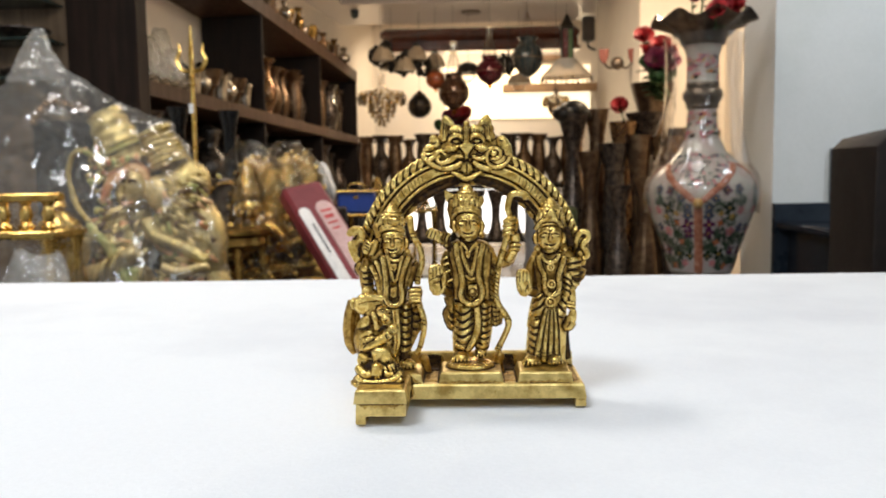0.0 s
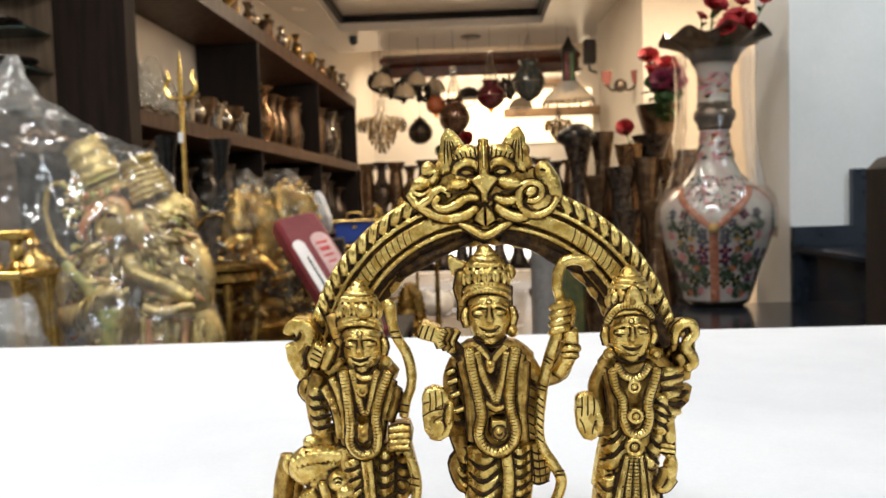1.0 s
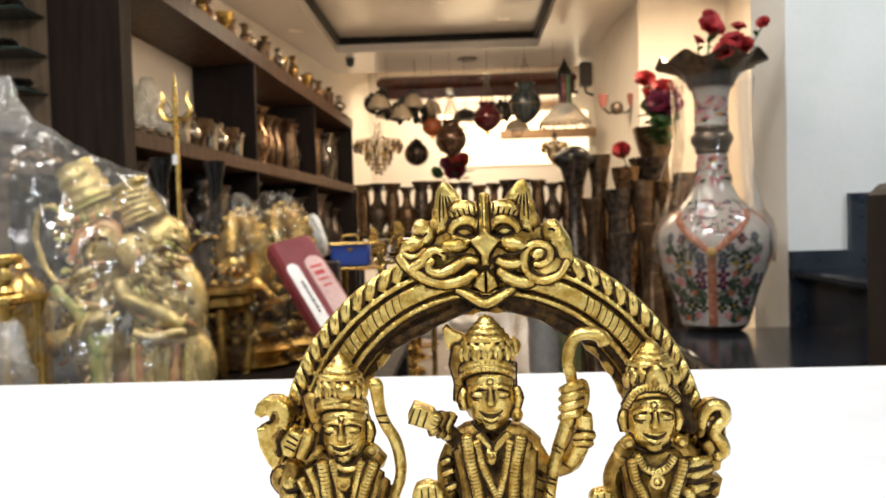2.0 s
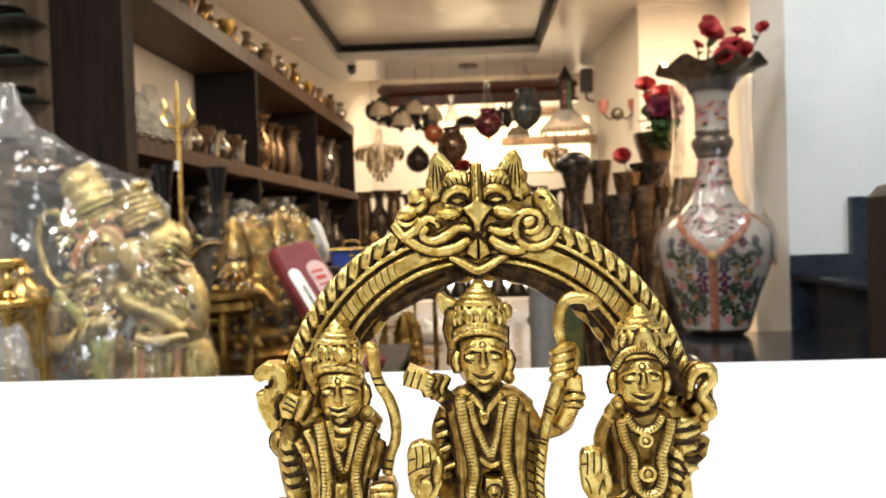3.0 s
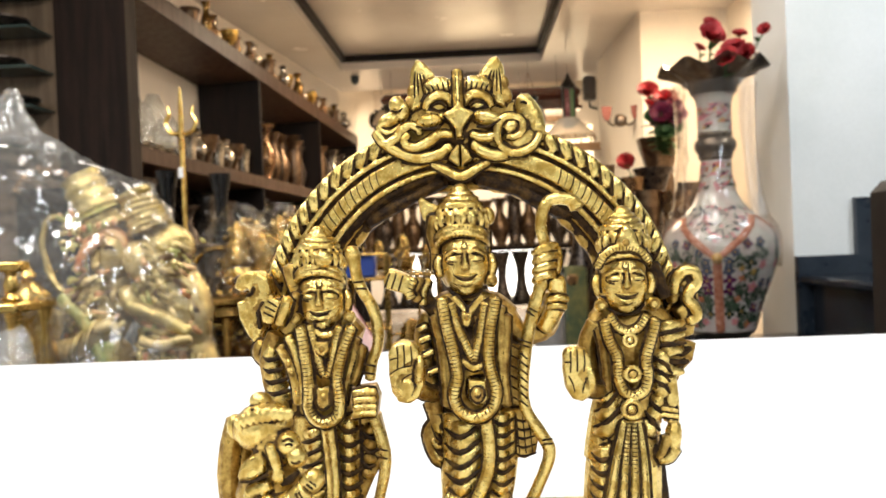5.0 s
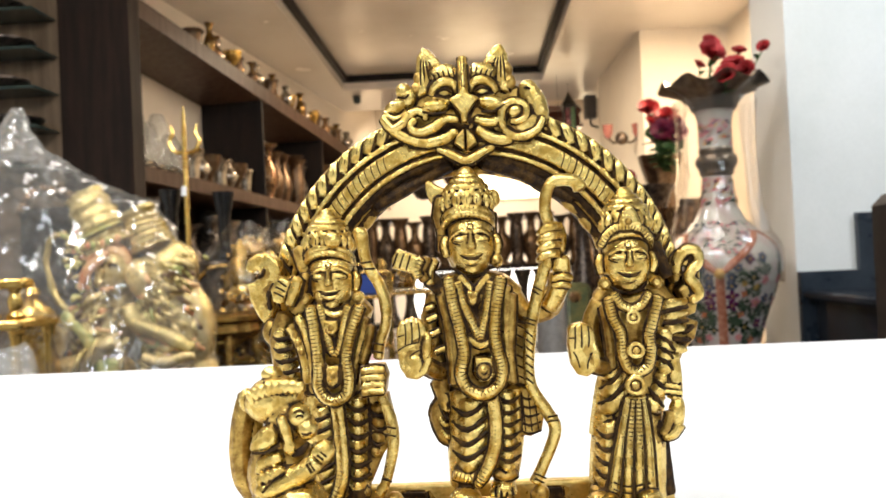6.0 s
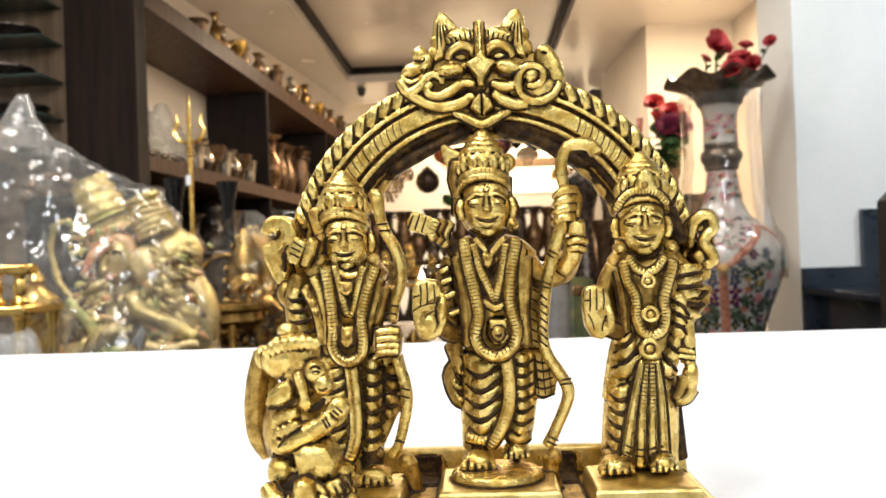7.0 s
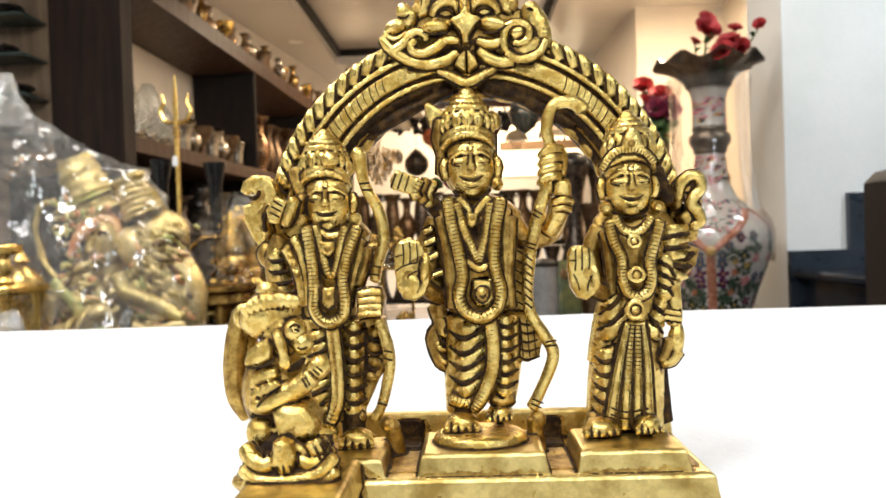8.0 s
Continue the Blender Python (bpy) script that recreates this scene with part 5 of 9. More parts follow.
s.slab([(42.8, 58.0), (48.4, 60.7), (51.1, 60.4), (50.5, 57.1), (47.9, 56.3), (51.0, 55.2), (50.1, 51.3), (47.5, 48.7), (45.5, 44.9), (43.5, 47.6)], 6.5, 11.0, F, 0.7)
s.tube([(45.3, 6.0, 53.8), (47.7, 6.0, 53.2), (49.6, 6.0, 54.2)], 0.5, D, 6, 3)
s.tube([(44.4, 6.0, 50.9), (46.7, 6.0, 50.2), (48.8, 6.0, 51.4)], 0.5, D, 6, 3)
s.tube([(43.8, 5.0, 48.0), (44.2, 5.0, 42.6), (44.3, 5.0, 38.1)], [2.0, 2.0, 1.8], B, 10, 3)
for p in ([(41.9, 3.2, 41.3), (45.2, 3.2, 40.7)], [(41.9, 3.2, 40.0), (45.4, 3.2, 39.4)]):
    raised(p, 0.5, B, 6, 1)
s.blob((44.3, 4.5, 34.4), (2.0, 2.2, 4.4), B, Matrix.Rotation(0.15, 3, "Y"))
raised([(44.6, 3.8, 32.4), (43.0, 3.8, 30.2), (41.0, 3.8, 29.5)], [1.5, 1.4, 0.9], B, 8, 3)
raised([(42.7, 3.2, 35.1), (41.9, 3.2, 32.3), (40.6, 3.2, 30.3)], [1.0, 1.0, 0.7], F, 8, 3)
s.tube([(31.2, 7.0, 47.3), (29.9, 7.0, 40.2), (29.2, 7.0, 33.7), (28.8, 7.0, 29.8)], [2.6, 3.6, 4.2, 4.4], B, 12, 3)
s.tube([(35.3, 8.0, 41.5), (34.2, 8.0, 33.4), (33.4, 8.0, 24.3), (32.9, 8.0, 15.4)], [7.0, 8.4, 8.9, 9.0], B, 18, 3, flat=0.72)
s.tube([(40.7, 9.0, 29.2), (41.2, 9.0, 22.6), (41.8, 9.0, 15.3)], [2.6, 2.6, 2.6], D, 10, 3)
for p, g in (([(33.1, 1.2, 39.2), (31.1, 1.2, 30.7), (28.5, 1.2, 17.4)], 1.2), ([(34.1, 1.2, 39.2), (32.8, 1.2, 29.3), (31.7, 1.2, 15.7)], 1.25), ([(35.2, 1.2, 39.1), (35.0, 1.2, 29.3), (34.4, 1.2, 15.9)], 1.25), ([(36.4, 1.2, 39.3), (37.1, 1.2, 29.2), (37.0, 1.2, 17.6)], 1.1)):
    raised(p, [g * 0.5, g * 0.95, g * 1.25], B, 9, 4, flat=0.75, ribs=0.05 if g == 1.25 else 0.0, pitch=0.9)
for p in [[(28.6, -0.0, 20.6), (31.8, -0.0, 19.5), (36.8, -0.0, 20.1)], [(28.5, -0.0, 19.1), (31.8, -0.0, 18.0), (36.7, -0.0, 18.6)]]:
    e.tube(p, 0.2, D, 5, 3)
for p in ([(31.8, -0.2, 39.0), (29.3, -0.2, 29.7), (26.7, -0.2, 17.4)], [(33.3, -0.2, 38.8), (31.6, -0.2, 29.6), (29.7, -0.2, 16.3)], [(34.3, -0.2, 38.5), (33.5, -0.2, 28.3), (32.8, -0.2, 15.8)], [(35.6, -0.2, 38.8), (35.8, -0.2, 29.5), (35.7, -0.2, 16.7)], [(36.6, -0.2, 39.2), (37.8, -0.2, 30.7), (38.2, -0.2, 19.4)]):
    e.tube(p, [0.16, 0.30, 0.36], D, 6, 4)
folds([[(25.9 - 0.15 * k, 2.9, 33.2 - 3.05 * k), (28.2 - 0.15 * k, 2.4, 31.9 - 3.05 * k), (31.6 - 0.1 * k, 2.9, 34.1 - 3.05 * k)] for k in range(5)], 1.3, sink=(2.2, 0.2))
folds([[(26.2, 2.4, 36.0), (29.0, 2.4, 36.9), (32.9, 2.4, 40.6)], [(26.6, 2.8, 39.2), (29.4, 2.8, 40.6), (32.6, 2.8, 44.4)], [(27.4, 3.2, 42.6), (29.6, 3.2, 44.2), (32.0, 3.2, 47.2)]], 1.25, sink=(2.4, 0.0))
folds([[(36.9, 2.4, 40.2), (38.7, 2.4, 36.9), (40.8, 2.4, 35.0)], [(38.4, 3.0, 42.9), (40.1, 3.0, 40.1), (41.8, 3.0, 37.7)], [(39.5, 3.2, 45.2), (41.0, 3.2, 42.8), (42.4, 3.2, 41.2)]], 1.1)
folds([[(38.5, 5.6, 27.4), (40.0, 5.6, 26.6), (42.6, 5.6, 26.8)], [(38.4, 5.6, 24.3), (40.0, 5.6, 23.5), (42.5, 5.6, 23.7)], [(38.3, 5.6, 21.2), (39.9, 5.6, 20.4), (42.4, 5.6, 20.6)], [(38.3, 5.6, 18.1), (39.8, 5.6, 17.3), (42.3, 5.6, 17.5)]], 1.1, sink=(0.6, 3.0))
toes(*(26.1, -2.0, 15.6), 8.4)
toes(*(36.5, -2.0, 15.9), 6.6)
s.tube([(26.9, 5.0, 18.5), (27.3, 5.0, 14.9)], [3.0, 3.2], F, 10, 1)
s.slab([(45.4, 66.8), (46.3, 70.2), (48.4, 72.5), (51.0, 72.7), (52.2, 70.5), (51.9, 66.6), (52.0, 61.9), (50.1, 59.4), (47.5, 60.5), (46.6, 62.6), (48.2, 64.1), (49.5, 66.2), (49.3, 68.3), (48.0, 68.1), (47.1, 64.7), (45.8, 64.2)], 6.5, 12.0, F, 0.8)
raised([(46.4, 6.4, 66.6), (46.9, 6.4, 69.8), (48.8, 6.2, 71.8), (51.0, 6.2, 71.4), (51.5, 6.2, 69.0), (50.0, 6.2, 67.3), (49.2, 6.2, 65.4), (50.6, 6.2, 63.6), (51.2, 6.2, 61.4), (49.4, 6.4, 60.0)], [0.9, 1.2, 1.3, 1.25, 1.2, 1.25, 1.3, 1.3, 1.2, 0.9], B, 9, 4, edge=0.35, flat=0.8)
s.tube([(41.5, 7.0, 73.6), (42.9, 7.0, 69.7), (44.1, 7.0, 65.8)], [1.8, 1.8, 1.4], D, 8, 3)

# --- kneeling attendant with folded arms, on its own step
s.blob((-42.0, -16.0, 29.6), (7.2, 6.0, 9.5), F, nu=18, nv=12)
s.tube([(-49.5, -12.0, 45.2), (-51.0, -12.0, 39.3), (-51.6, -12.0, 33.2), (-51.1, -12.0, 27.5), (-49.0, -12.0, 23.3)], [2.4, 2.6, 2.7, 2.5, 1.8], F, 10, 4)
s.blob((-48.9, -11.0, 34.0), (2.4, 2.2, 10.5), F)
# cap with its knob, side roll and combed lines
s.blob((-42.5, -17.5, 45.0), (6.2, 5.0, 4.9), B, Matrix.Rotation(-0.25, 3, "Y"), 22, 14)
s.blob((-40.2, -18.0, 41.8), (4.6, 4.4, 5.0), B, nu=18, nv=12)
s.blob((-42.9, -17.5, 50.2), (2.3, 2.1, 1.7), B)
s.blob((-48.4, -17.0, 44.9), (1.8, 1.9, 2.6), B)
for k in range(9):
    s.blob((-46.4 + 1.25 * k, -21.2 - 0.9 * math.sin(k * 0.39), 46.3 + 1.1 * math.sin(k * 0.39) + 0.35 * k * 0.5), (0.95, 0.8, 1.5), B, Matrix.Rotation(-0.4 + 0.1 * k, 3, "Y"))
e.tube([(-44.0, -20.5, 49.0), (-42.3, -20.5, 48.4), (-40.3, -20.5, 48.9)], 0.3, D, 6, 3)
for k in range(6):
    e.tube([[(-39.9, -22.2, 49.0), (-39.5, -22.2, 47.7), (-39.8, -22.2, 46.4)], [(-39.0, -22.2, 48.9), (-38.5, -22.2, 47.5), (-38.8, -22.2, 46.2)], [(-38.1, -21.8, 48.5), (-37.6, -21.8, 47.2), (-37.9, -21.8, 46.0)], [(-44.8, -21.6, 46.0), (-44.5, -21.6, 44.5), (-44.8, -21.6, 43.1)], [(-43.7, -22.0, 46.5), (-43.4, -22.0, 45.0), (-43.6, -22.0, 43.7)], [(-37.5, -21.0, 47.8), (-37.0, -21.0, 46.8), (-37.2, -21.0, 45.8)]][k], 0.10, D, 5, 3)
e.tube([(-46.3, -19.5, 44.6), (-46.1, -19.5, 43.1), (-46.4, -19.5, 41.7)], 0.4, D, 6, 3)
# face in profile: brow, eye, muzzle, cheek lock and ear drop
s.blob((-35.3, -21.0, 39.5), (2.3, 2.4, 2.4), B)
s.blob((-36.9, -20.6, 42.0), (2.6, 2.6, 2.6), B)
e.blob((-36.4, -22.7, 42.2), (0.95, 0.6, 0.55), D)
e.blob((-36.3, -22.95, 42.1), (0.6, 0.5, 0.3), B)
e.tube([(-37.4, -23.0, 43.0), (-36.3, -23.0, 43.6), (-35.3, -23.0, 42.9)], 0.25, D, 6, 3)
e.tube([(-35.9, -23.2, 39.0), (-34.9, -23.2, 38.6), (-34.0, -23.2, 39.1)], 0.24, D, 6, 3)
raised([(-40.1, -22.6, 42.3), (-39.3, -22.6, 39.9), (-38.7, -22.6, 37.0)], [0.9, 1.1, 0.8], B, 8, 4, edge=0.35)
s.blob((-38.7, -22.2, 36.3), (1.3, 1.2, 1.9), B)
e.tube([(-38.4, -21.6, 34.4), (-36.4, -21.6, 35.2), (-34.9, -21.6, 36.7)], [0.6, 0.9, 0.4], D, 7, 4)
# collar leaf, shoulder, folded arms and joined palms
s.slab([(-46.9, 36.0), (-46.1, 38.4), (-44.2, 40.1), (-42.1, 40.8), (-41.1, 39.2), (-41.4, 36.8), (-43.9, 35.3), (-46.3, 35.1)], -22.8, -17, B, 1.0)
s.slab([(-46.1, 31.1), (-45.7, 33.6), (-43.4, 34.9), (-40.7, 35.2), (-40.1, 33.4), (-41.6, 31.9), (-44.5, 30.7)], -22.6, -17, B, 1.0)
e.tube([(-46.1, -22.9, 35.4), (-43.4, -22.9, 35.4), (-40.6, -22.9, 36.7)], 0.32, D, 6, 3)
for q in ([(-45.0, -23.0, 29.5), (-43.8, -23.0, 31.2)], [(-43.7, -23.2, 29.9), (-42.5, -23.2, 31.6)], [(-42.5, -23.3, 30.4), (-41.2, -23.3, 32.1)], [(-41.3, -23.3, 30.9), (-40.1, -23.3, 32.4)]):
    s.tube(q, 0.9, B, 8, 1)
s.tube([(-45.2, -22.2, 28.6), (-43.4, -22.2, 27.8), (-39.6, -22.2, 29.4), (-35.9, -22.2, 31.4), (-33.4, -22.2, 33.4)], [1.7, 2.1, 2.3, 2.2, 2.0], B, 12, 5)
s.blob((-32.3, -21.6, 34.7), (2.9, 2.0, 2.4), B, Matrix.Rotation(-0.7, 3, "Y"))
for q, g in (([(-35.0, -24.2, 33.1), (-34.1, -24.2, 31.4)], 0.3), ([(-34.4, -24.1, 33.4), (-33.5, -24.1, 31.7)], 0.24), ([(-33.0, -23.6, 34.7), (-31.8, -23.6, 33.6)], 0.2), ([(-32.3, -23.6, 35.3), (-31.1, -23.6, 34.2)], 0.18), ([(-44.0, -24.2, 27.8), (-42.0, -24.2, 29.9), (-39.6, -24.2, 31.4)], 0.26), ([(-45.5, -22.6, 26.1), (-43.3, -22.6, 25.7), (-41.4, -22.6, 26.0)], 0.4)):
    e.tube(q, g, D, 6, 2)
raised([(-46.1, -20.5, 26.5), (-43.9, -20.5, 25.8), (-41.4, -20.5, 26.1), (-38.4, -20.5, 27.6)], 1.0, F, 8, 4)
# knees, the raised foot and the bowl-shaped seat
s.slab([(-41.3, 26.6), (-39.0, 28.3), (-34.4, 28.0), (-32.2, 25.2), (-32.8, 21.6), (-36.0, 20.4), (-40.2, 21.6)], -25.2, -17, B, 1.9)
s.blob((-38.0, -20.6, 17.0), (8.6, 3.8, 5.5), D, nu=18, nv=12)
s.blob((-44.5, -20.5, 22.1), (2.9, 2.6, 3.2), B)
s.tube([(-41.3, -20.5, 23.0), (-40.8, -20.5, 21.1), (-41.2, -20.5, 19.1)], [1.5, 1.4, 1.2], B, 9, 3)
s.blob((-36.8, -20.0, 20.1), (4.6, 2.8, 2.0), D, Matrix.Rotation(0.25, 3, "Y"))
s.slab([(-40.4, 21.6), (-38.6, 22.4), (-36.6, 21.6), (-35.8, 18.6), (-36.8, 15.8), (-39.0, 15.2), (-40.8, 17.2)], -28.4, -22, B, 1.3)
for k in range(3):
    e.tube([(-39.6 + k * 1.3, -28.5, 17.4), (-39.4 + k * 1.3, -28.5, 15.9)], 0.2, D, 5, 1)
raised([(-46.4, -24.6, 20.2), (-44.6, -26.0, 18.0), (-42.0, -26.4, 17.2), (-40.2, -26.2, 18.6)], [1.6, 2.0, 1.9, 1.2], B, 10, 4, edge=0.5)
raised([(-35.6, -26.0, 18.2), (-33.6, -26.2, 17.0), (-31.4, -25.6, 17.6), (-30.0, -24.2, 19.6)], [1.3, 1.7, 1.7, 1.3], B, 10, 4, edge=0.5)
raised([(-38.6, -26.0, 21.7), (-37.2, -26.0, 20.9), (-35.5, -26.0, 19.9), (-33.4, -26.0, 18.7)], 0.8, B, 8, 3)
for q in ([(-32.4, -27.2, 20.6), (-31.3, -27.2, 18.0)], [(-31.2, -27.2, 21.3), (-30.1, -27.2, 18.7)], [(-30.1, -27.2, 21.8), (-29.1, -27.2, 19.6)], [(-35.8, -27.2, 19.3), (-35.4, -27.2, 17.4)]):
    e.tube(q, [0.2, 0.42], D, 6, 2)
for q in ([(-42.3, -27.2, 20.2), (-42.1, -27.2, 17.6)], [(-41.2, -27.2, 19.5), (-40.9, -27.2, 17.1)]):
    e.tube(q, 0.3, D, 6, 1)
for q in ([(-33.5, -26.5, 21.2), (-32.5, -26.5, 19.1)], [(-32.4, -26.0, 21.5), (-31.3, -26.0, 19.4)], [(-31.3, -25.0, 21.8), (-30.3, -25.0, 19.8)]):
    raised(q, 0.9, B, 8, 1)
raised([(-46.5, -27.5, 16.8), (-44.3, -27.5, 14.9), (-40.6, -27.5, 14.1), (-36.4, -27.5, 14.3), (-31.6, -27.5, 15.6), (-28.5, -27.5, 18.8)], [1.1, 1.3, 1.4, 1.4, 1.3, 1.0], B, 9, 4, edge=0.5)
raised([(-46.0, -27.5, 14.3), (-42.5, -27.5, 12.8), (-37.4, -27.5, 12.5), (-31.7, -27.5, 13.7), (-28.3, -27.5, 15.9)], [1.2, 1.5, 1.6, 1.5, 1.1], B, 9, 4, edge=0.5)
s.lathe((-39.0, -21.0, 11.5), [(10.2, 0), (10.6, 1.6), (9.8, 3.4), (8.0, 5.5)], 28, F, 0.72)
s.tube([((-39.0, -21.0, 11.5)[0] + 10.4 * math.cos(radians(v)), -21 + 7.6 * math.sin(radians(v)), (-39.0, -21.0, 11.5)[2] + 1.4) for v in range(0, 360, 15)], 0.9, B, 8, 1, closed=True)


def block(x0, x1, y0, y1, z0, z1, inset, mi, soft=0.6):
    """A cast block whose sides slope inwards to the top, with softened edges."""
    vs = []
    for z, q in ((z0, 0.0), (z1 - soft, inset * 0.85), (z1 - soft * 0.3, inset + soft * 0.35), (z1, inset + soft)):
        vs += [(x0 + q, y0 + q, z), (x1 - q, y0 + q, z), (x1 - q, y1 - q * 0.4, z), (x0 + q, y1 - q * 0.4, z)]
    fs = [(i * 4 + k, i * 4 + (k + 1) % 4, i * 4 + 4 + (k + 1) % 4, i * 4 + 4 + k) for i in range(3) for k in range(4)]
    s.add(vs, fs + [(3, 2, 1, 0), (12, 13, 14, 15)], mi)


# --- pedestal: a long step with a rim behind, cut away beneath between its feet
block(-46.5, 48.0, -14.5, 20.5, 3.4, 9.8, 0.9, P, 1.0)
block(-45.0, 46.0, 16.5, 20.0, 9.2, 16.8, 0.4, P, 0.5)
block(-44.0, 45.0, -9.0, 17.0, 9.6, 10.1, 0.1, F, 0.1)
block(-46.3, -41.5, -14.2, 20.0, 0.0, 4.2, 0.0, P, 0.3)
block(43.4, 47.8, -14.2, 20.0, 0.0, 4.2, 0.0, P, 0.3)
block(-14.2, 13.6, -12.8, 8.0, 9.4, 14.4, 1.0, P, 0.7)
block(19.0, 42.8, -12.8, 8.0, 9.4, 14.4, 1.0, P, 0.7)
block(-42.0, -20.6, -12.8, 8.0, 9.4, 13.6, 1.0, P, 0.7)
s.lathe((-0.6, -1.0, 14.1), [(9.9, 0), (10.4, 0.9), (10.0, 2.0), (8.9, 2.5)], 36, B, 0.85)
block(-46.6, -25.4, -39.0, -12.0, 8.6, 14.2, 0.7, P, 0.9)
block(-46.0, -26.0, -37.8, -12.0, 3.2, 8.9, 0.3, P, 0.5)
block(-46.0, -42.0, -37.8, -14.0, 0.0, 4.0, 0.0, P, 0.3)

# dark deposit in the corners of the steps, and lumps where the bows meet the base
for x_, y_, z_ in ((11.7, 4.0, 18.0), (-20.6, 4.5, 17.0)):
    s.tube([(x_, y_, z_), (x_ + 0.6, y_ + 1.0, 10.0)], [1.7, 2.3], F, 10, 1)
for x0, x1 in ((-20.2, -14.6), (14.0, 18.6)):
    s.slab([(x0, 10.2), (x1, 10.2), (x1, 10.9), (x0, 10.9)], 8.0, 17.0, D)
    s.slab([(x0, 10.5), (x1, 10.5), (x1, 15.2), (x0, 15.2)], 15.8, 17.0, D)


def relax(co, ends, degree, rounds):
    """Evens out a skin: every corner drifts to the middle of its neighbours."""
    q = co.copy()
    for _ in range(rounds):
        for k in range(3):
            q[:, k] = 0.5 * q[:, k] + 0.5 * (np.bincount(ends[:, 0], q[ends[:, 1], k], len(q)) + np.bincount(ends[:, 1], q[ends[:, 0], k], len(q))) / degree
    return q


def ripple(co, scale, seed):
    """Soft unevenness between about -1 and 1: waves that run in eight chance directions."""
    rng = np.random.default_rng(seed)
    way = rng.normal(size=(8, 3))
    way *= (scale * 4.5 * rng.uniform(0.7, 1.4, 8) / np.linalg.norm(way, axis=1))[:, None]
    return np.sin(co @ way.T + rng.uniform(0, 6.28, 8)).sum(1) / 5.0


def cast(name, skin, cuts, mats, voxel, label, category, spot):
    """Fuses the overlapping forms into one uneven skin, gives each face the finish of the form it came from, leaves
    patina in the deepest hollows where no polishing cloth reaches into the relief, puts shade into the browned colour
    of the lesser hollows, and adds the cut lines.
    """
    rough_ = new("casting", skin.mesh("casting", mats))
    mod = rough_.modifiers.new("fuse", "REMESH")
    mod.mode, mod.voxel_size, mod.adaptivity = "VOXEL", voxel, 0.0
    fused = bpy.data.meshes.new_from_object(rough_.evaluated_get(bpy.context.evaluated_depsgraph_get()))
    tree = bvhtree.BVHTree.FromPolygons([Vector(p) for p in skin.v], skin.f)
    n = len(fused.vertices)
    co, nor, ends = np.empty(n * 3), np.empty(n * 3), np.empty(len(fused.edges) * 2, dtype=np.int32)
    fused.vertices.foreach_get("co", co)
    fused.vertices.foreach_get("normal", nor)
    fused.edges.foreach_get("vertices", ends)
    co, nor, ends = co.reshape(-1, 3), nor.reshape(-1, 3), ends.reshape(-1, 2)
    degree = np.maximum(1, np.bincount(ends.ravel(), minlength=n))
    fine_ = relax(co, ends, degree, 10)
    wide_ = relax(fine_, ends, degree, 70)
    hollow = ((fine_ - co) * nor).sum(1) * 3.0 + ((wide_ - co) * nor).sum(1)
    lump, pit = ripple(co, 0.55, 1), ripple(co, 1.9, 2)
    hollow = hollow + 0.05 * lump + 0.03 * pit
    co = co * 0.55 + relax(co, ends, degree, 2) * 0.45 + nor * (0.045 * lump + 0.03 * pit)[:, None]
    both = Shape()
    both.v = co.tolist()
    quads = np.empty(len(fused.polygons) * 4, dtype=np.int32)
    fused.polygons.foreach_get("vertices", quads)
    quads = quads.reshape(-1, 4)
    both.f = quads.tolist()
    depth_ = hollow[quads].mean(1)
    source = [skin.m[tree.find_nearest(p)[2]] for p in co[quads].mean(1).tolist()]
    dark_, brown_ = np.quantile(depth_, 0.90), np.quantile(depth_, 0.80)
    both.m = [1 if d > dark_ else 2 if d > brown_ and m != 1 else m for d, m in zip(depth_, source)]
    both.add(cuts.v, cuts.f)
    both.m[-len(cuts.f):] = cuts.m
    bpy.data.objects.remove(rough_)
    bpy.data.meshes.remove(fused)
    return single(name, both, mats, label, category, spot, angle=75)


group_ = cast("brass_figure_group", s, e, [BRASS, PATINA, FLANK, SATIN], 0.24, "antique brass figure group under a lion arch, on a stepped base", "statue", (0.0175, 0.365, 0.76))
group_.scale = (0.001, 0.001, 0.001)

# ---------------------------------------------------------------- shelf wall
SLOPE = 0.024  # the old boards have sagged towards the far end


def shelf_spot(far, out, z):
    return on_shelf(far, out, z + SLOPE * far)


def along(a, b, out0, out1, z0, z1, rise=SLOPE):
    """A board between two distances along the shelf wall, as a sheared box."""
    vs = [on_shelf(f, o, z + rise * f) for f in (a, b) for o in (out0, out1) for z in (z0, z1)]
    return vs, [(0, 1, 3, 2), (4, 6, 7, 5), (0, 4, 5, 1), (2, 3, 7, 6), (0, 2, 6, 4), (1, 5, 7, 3)]


unit = thing("display_shelf", "long dark wooden wall shelf with brown laminate boards", "shelf")
for z0, z1, rise in ((1.17, 1.24, SLOPE), (1.745, 1.835, 0.071), (0.62, 0.66, SLOPE)):
    part("board", Shape().add(*along(-0.05, 3.71, -0.12, 0.31, z0, z1, rise)), SHELFWOOD, unit, "brown laminate shelf board")
part("back_panel", Shape().add(*along(-0.05, 3.74, -0.12, -0.108, 0.0, 1.17)), DARKWOOD, unit)
part("end_panel", Shape().add(*along(3.71, 3.80, 0.0, 0.34, 0.0, 2.36)), WALNUT, unit)
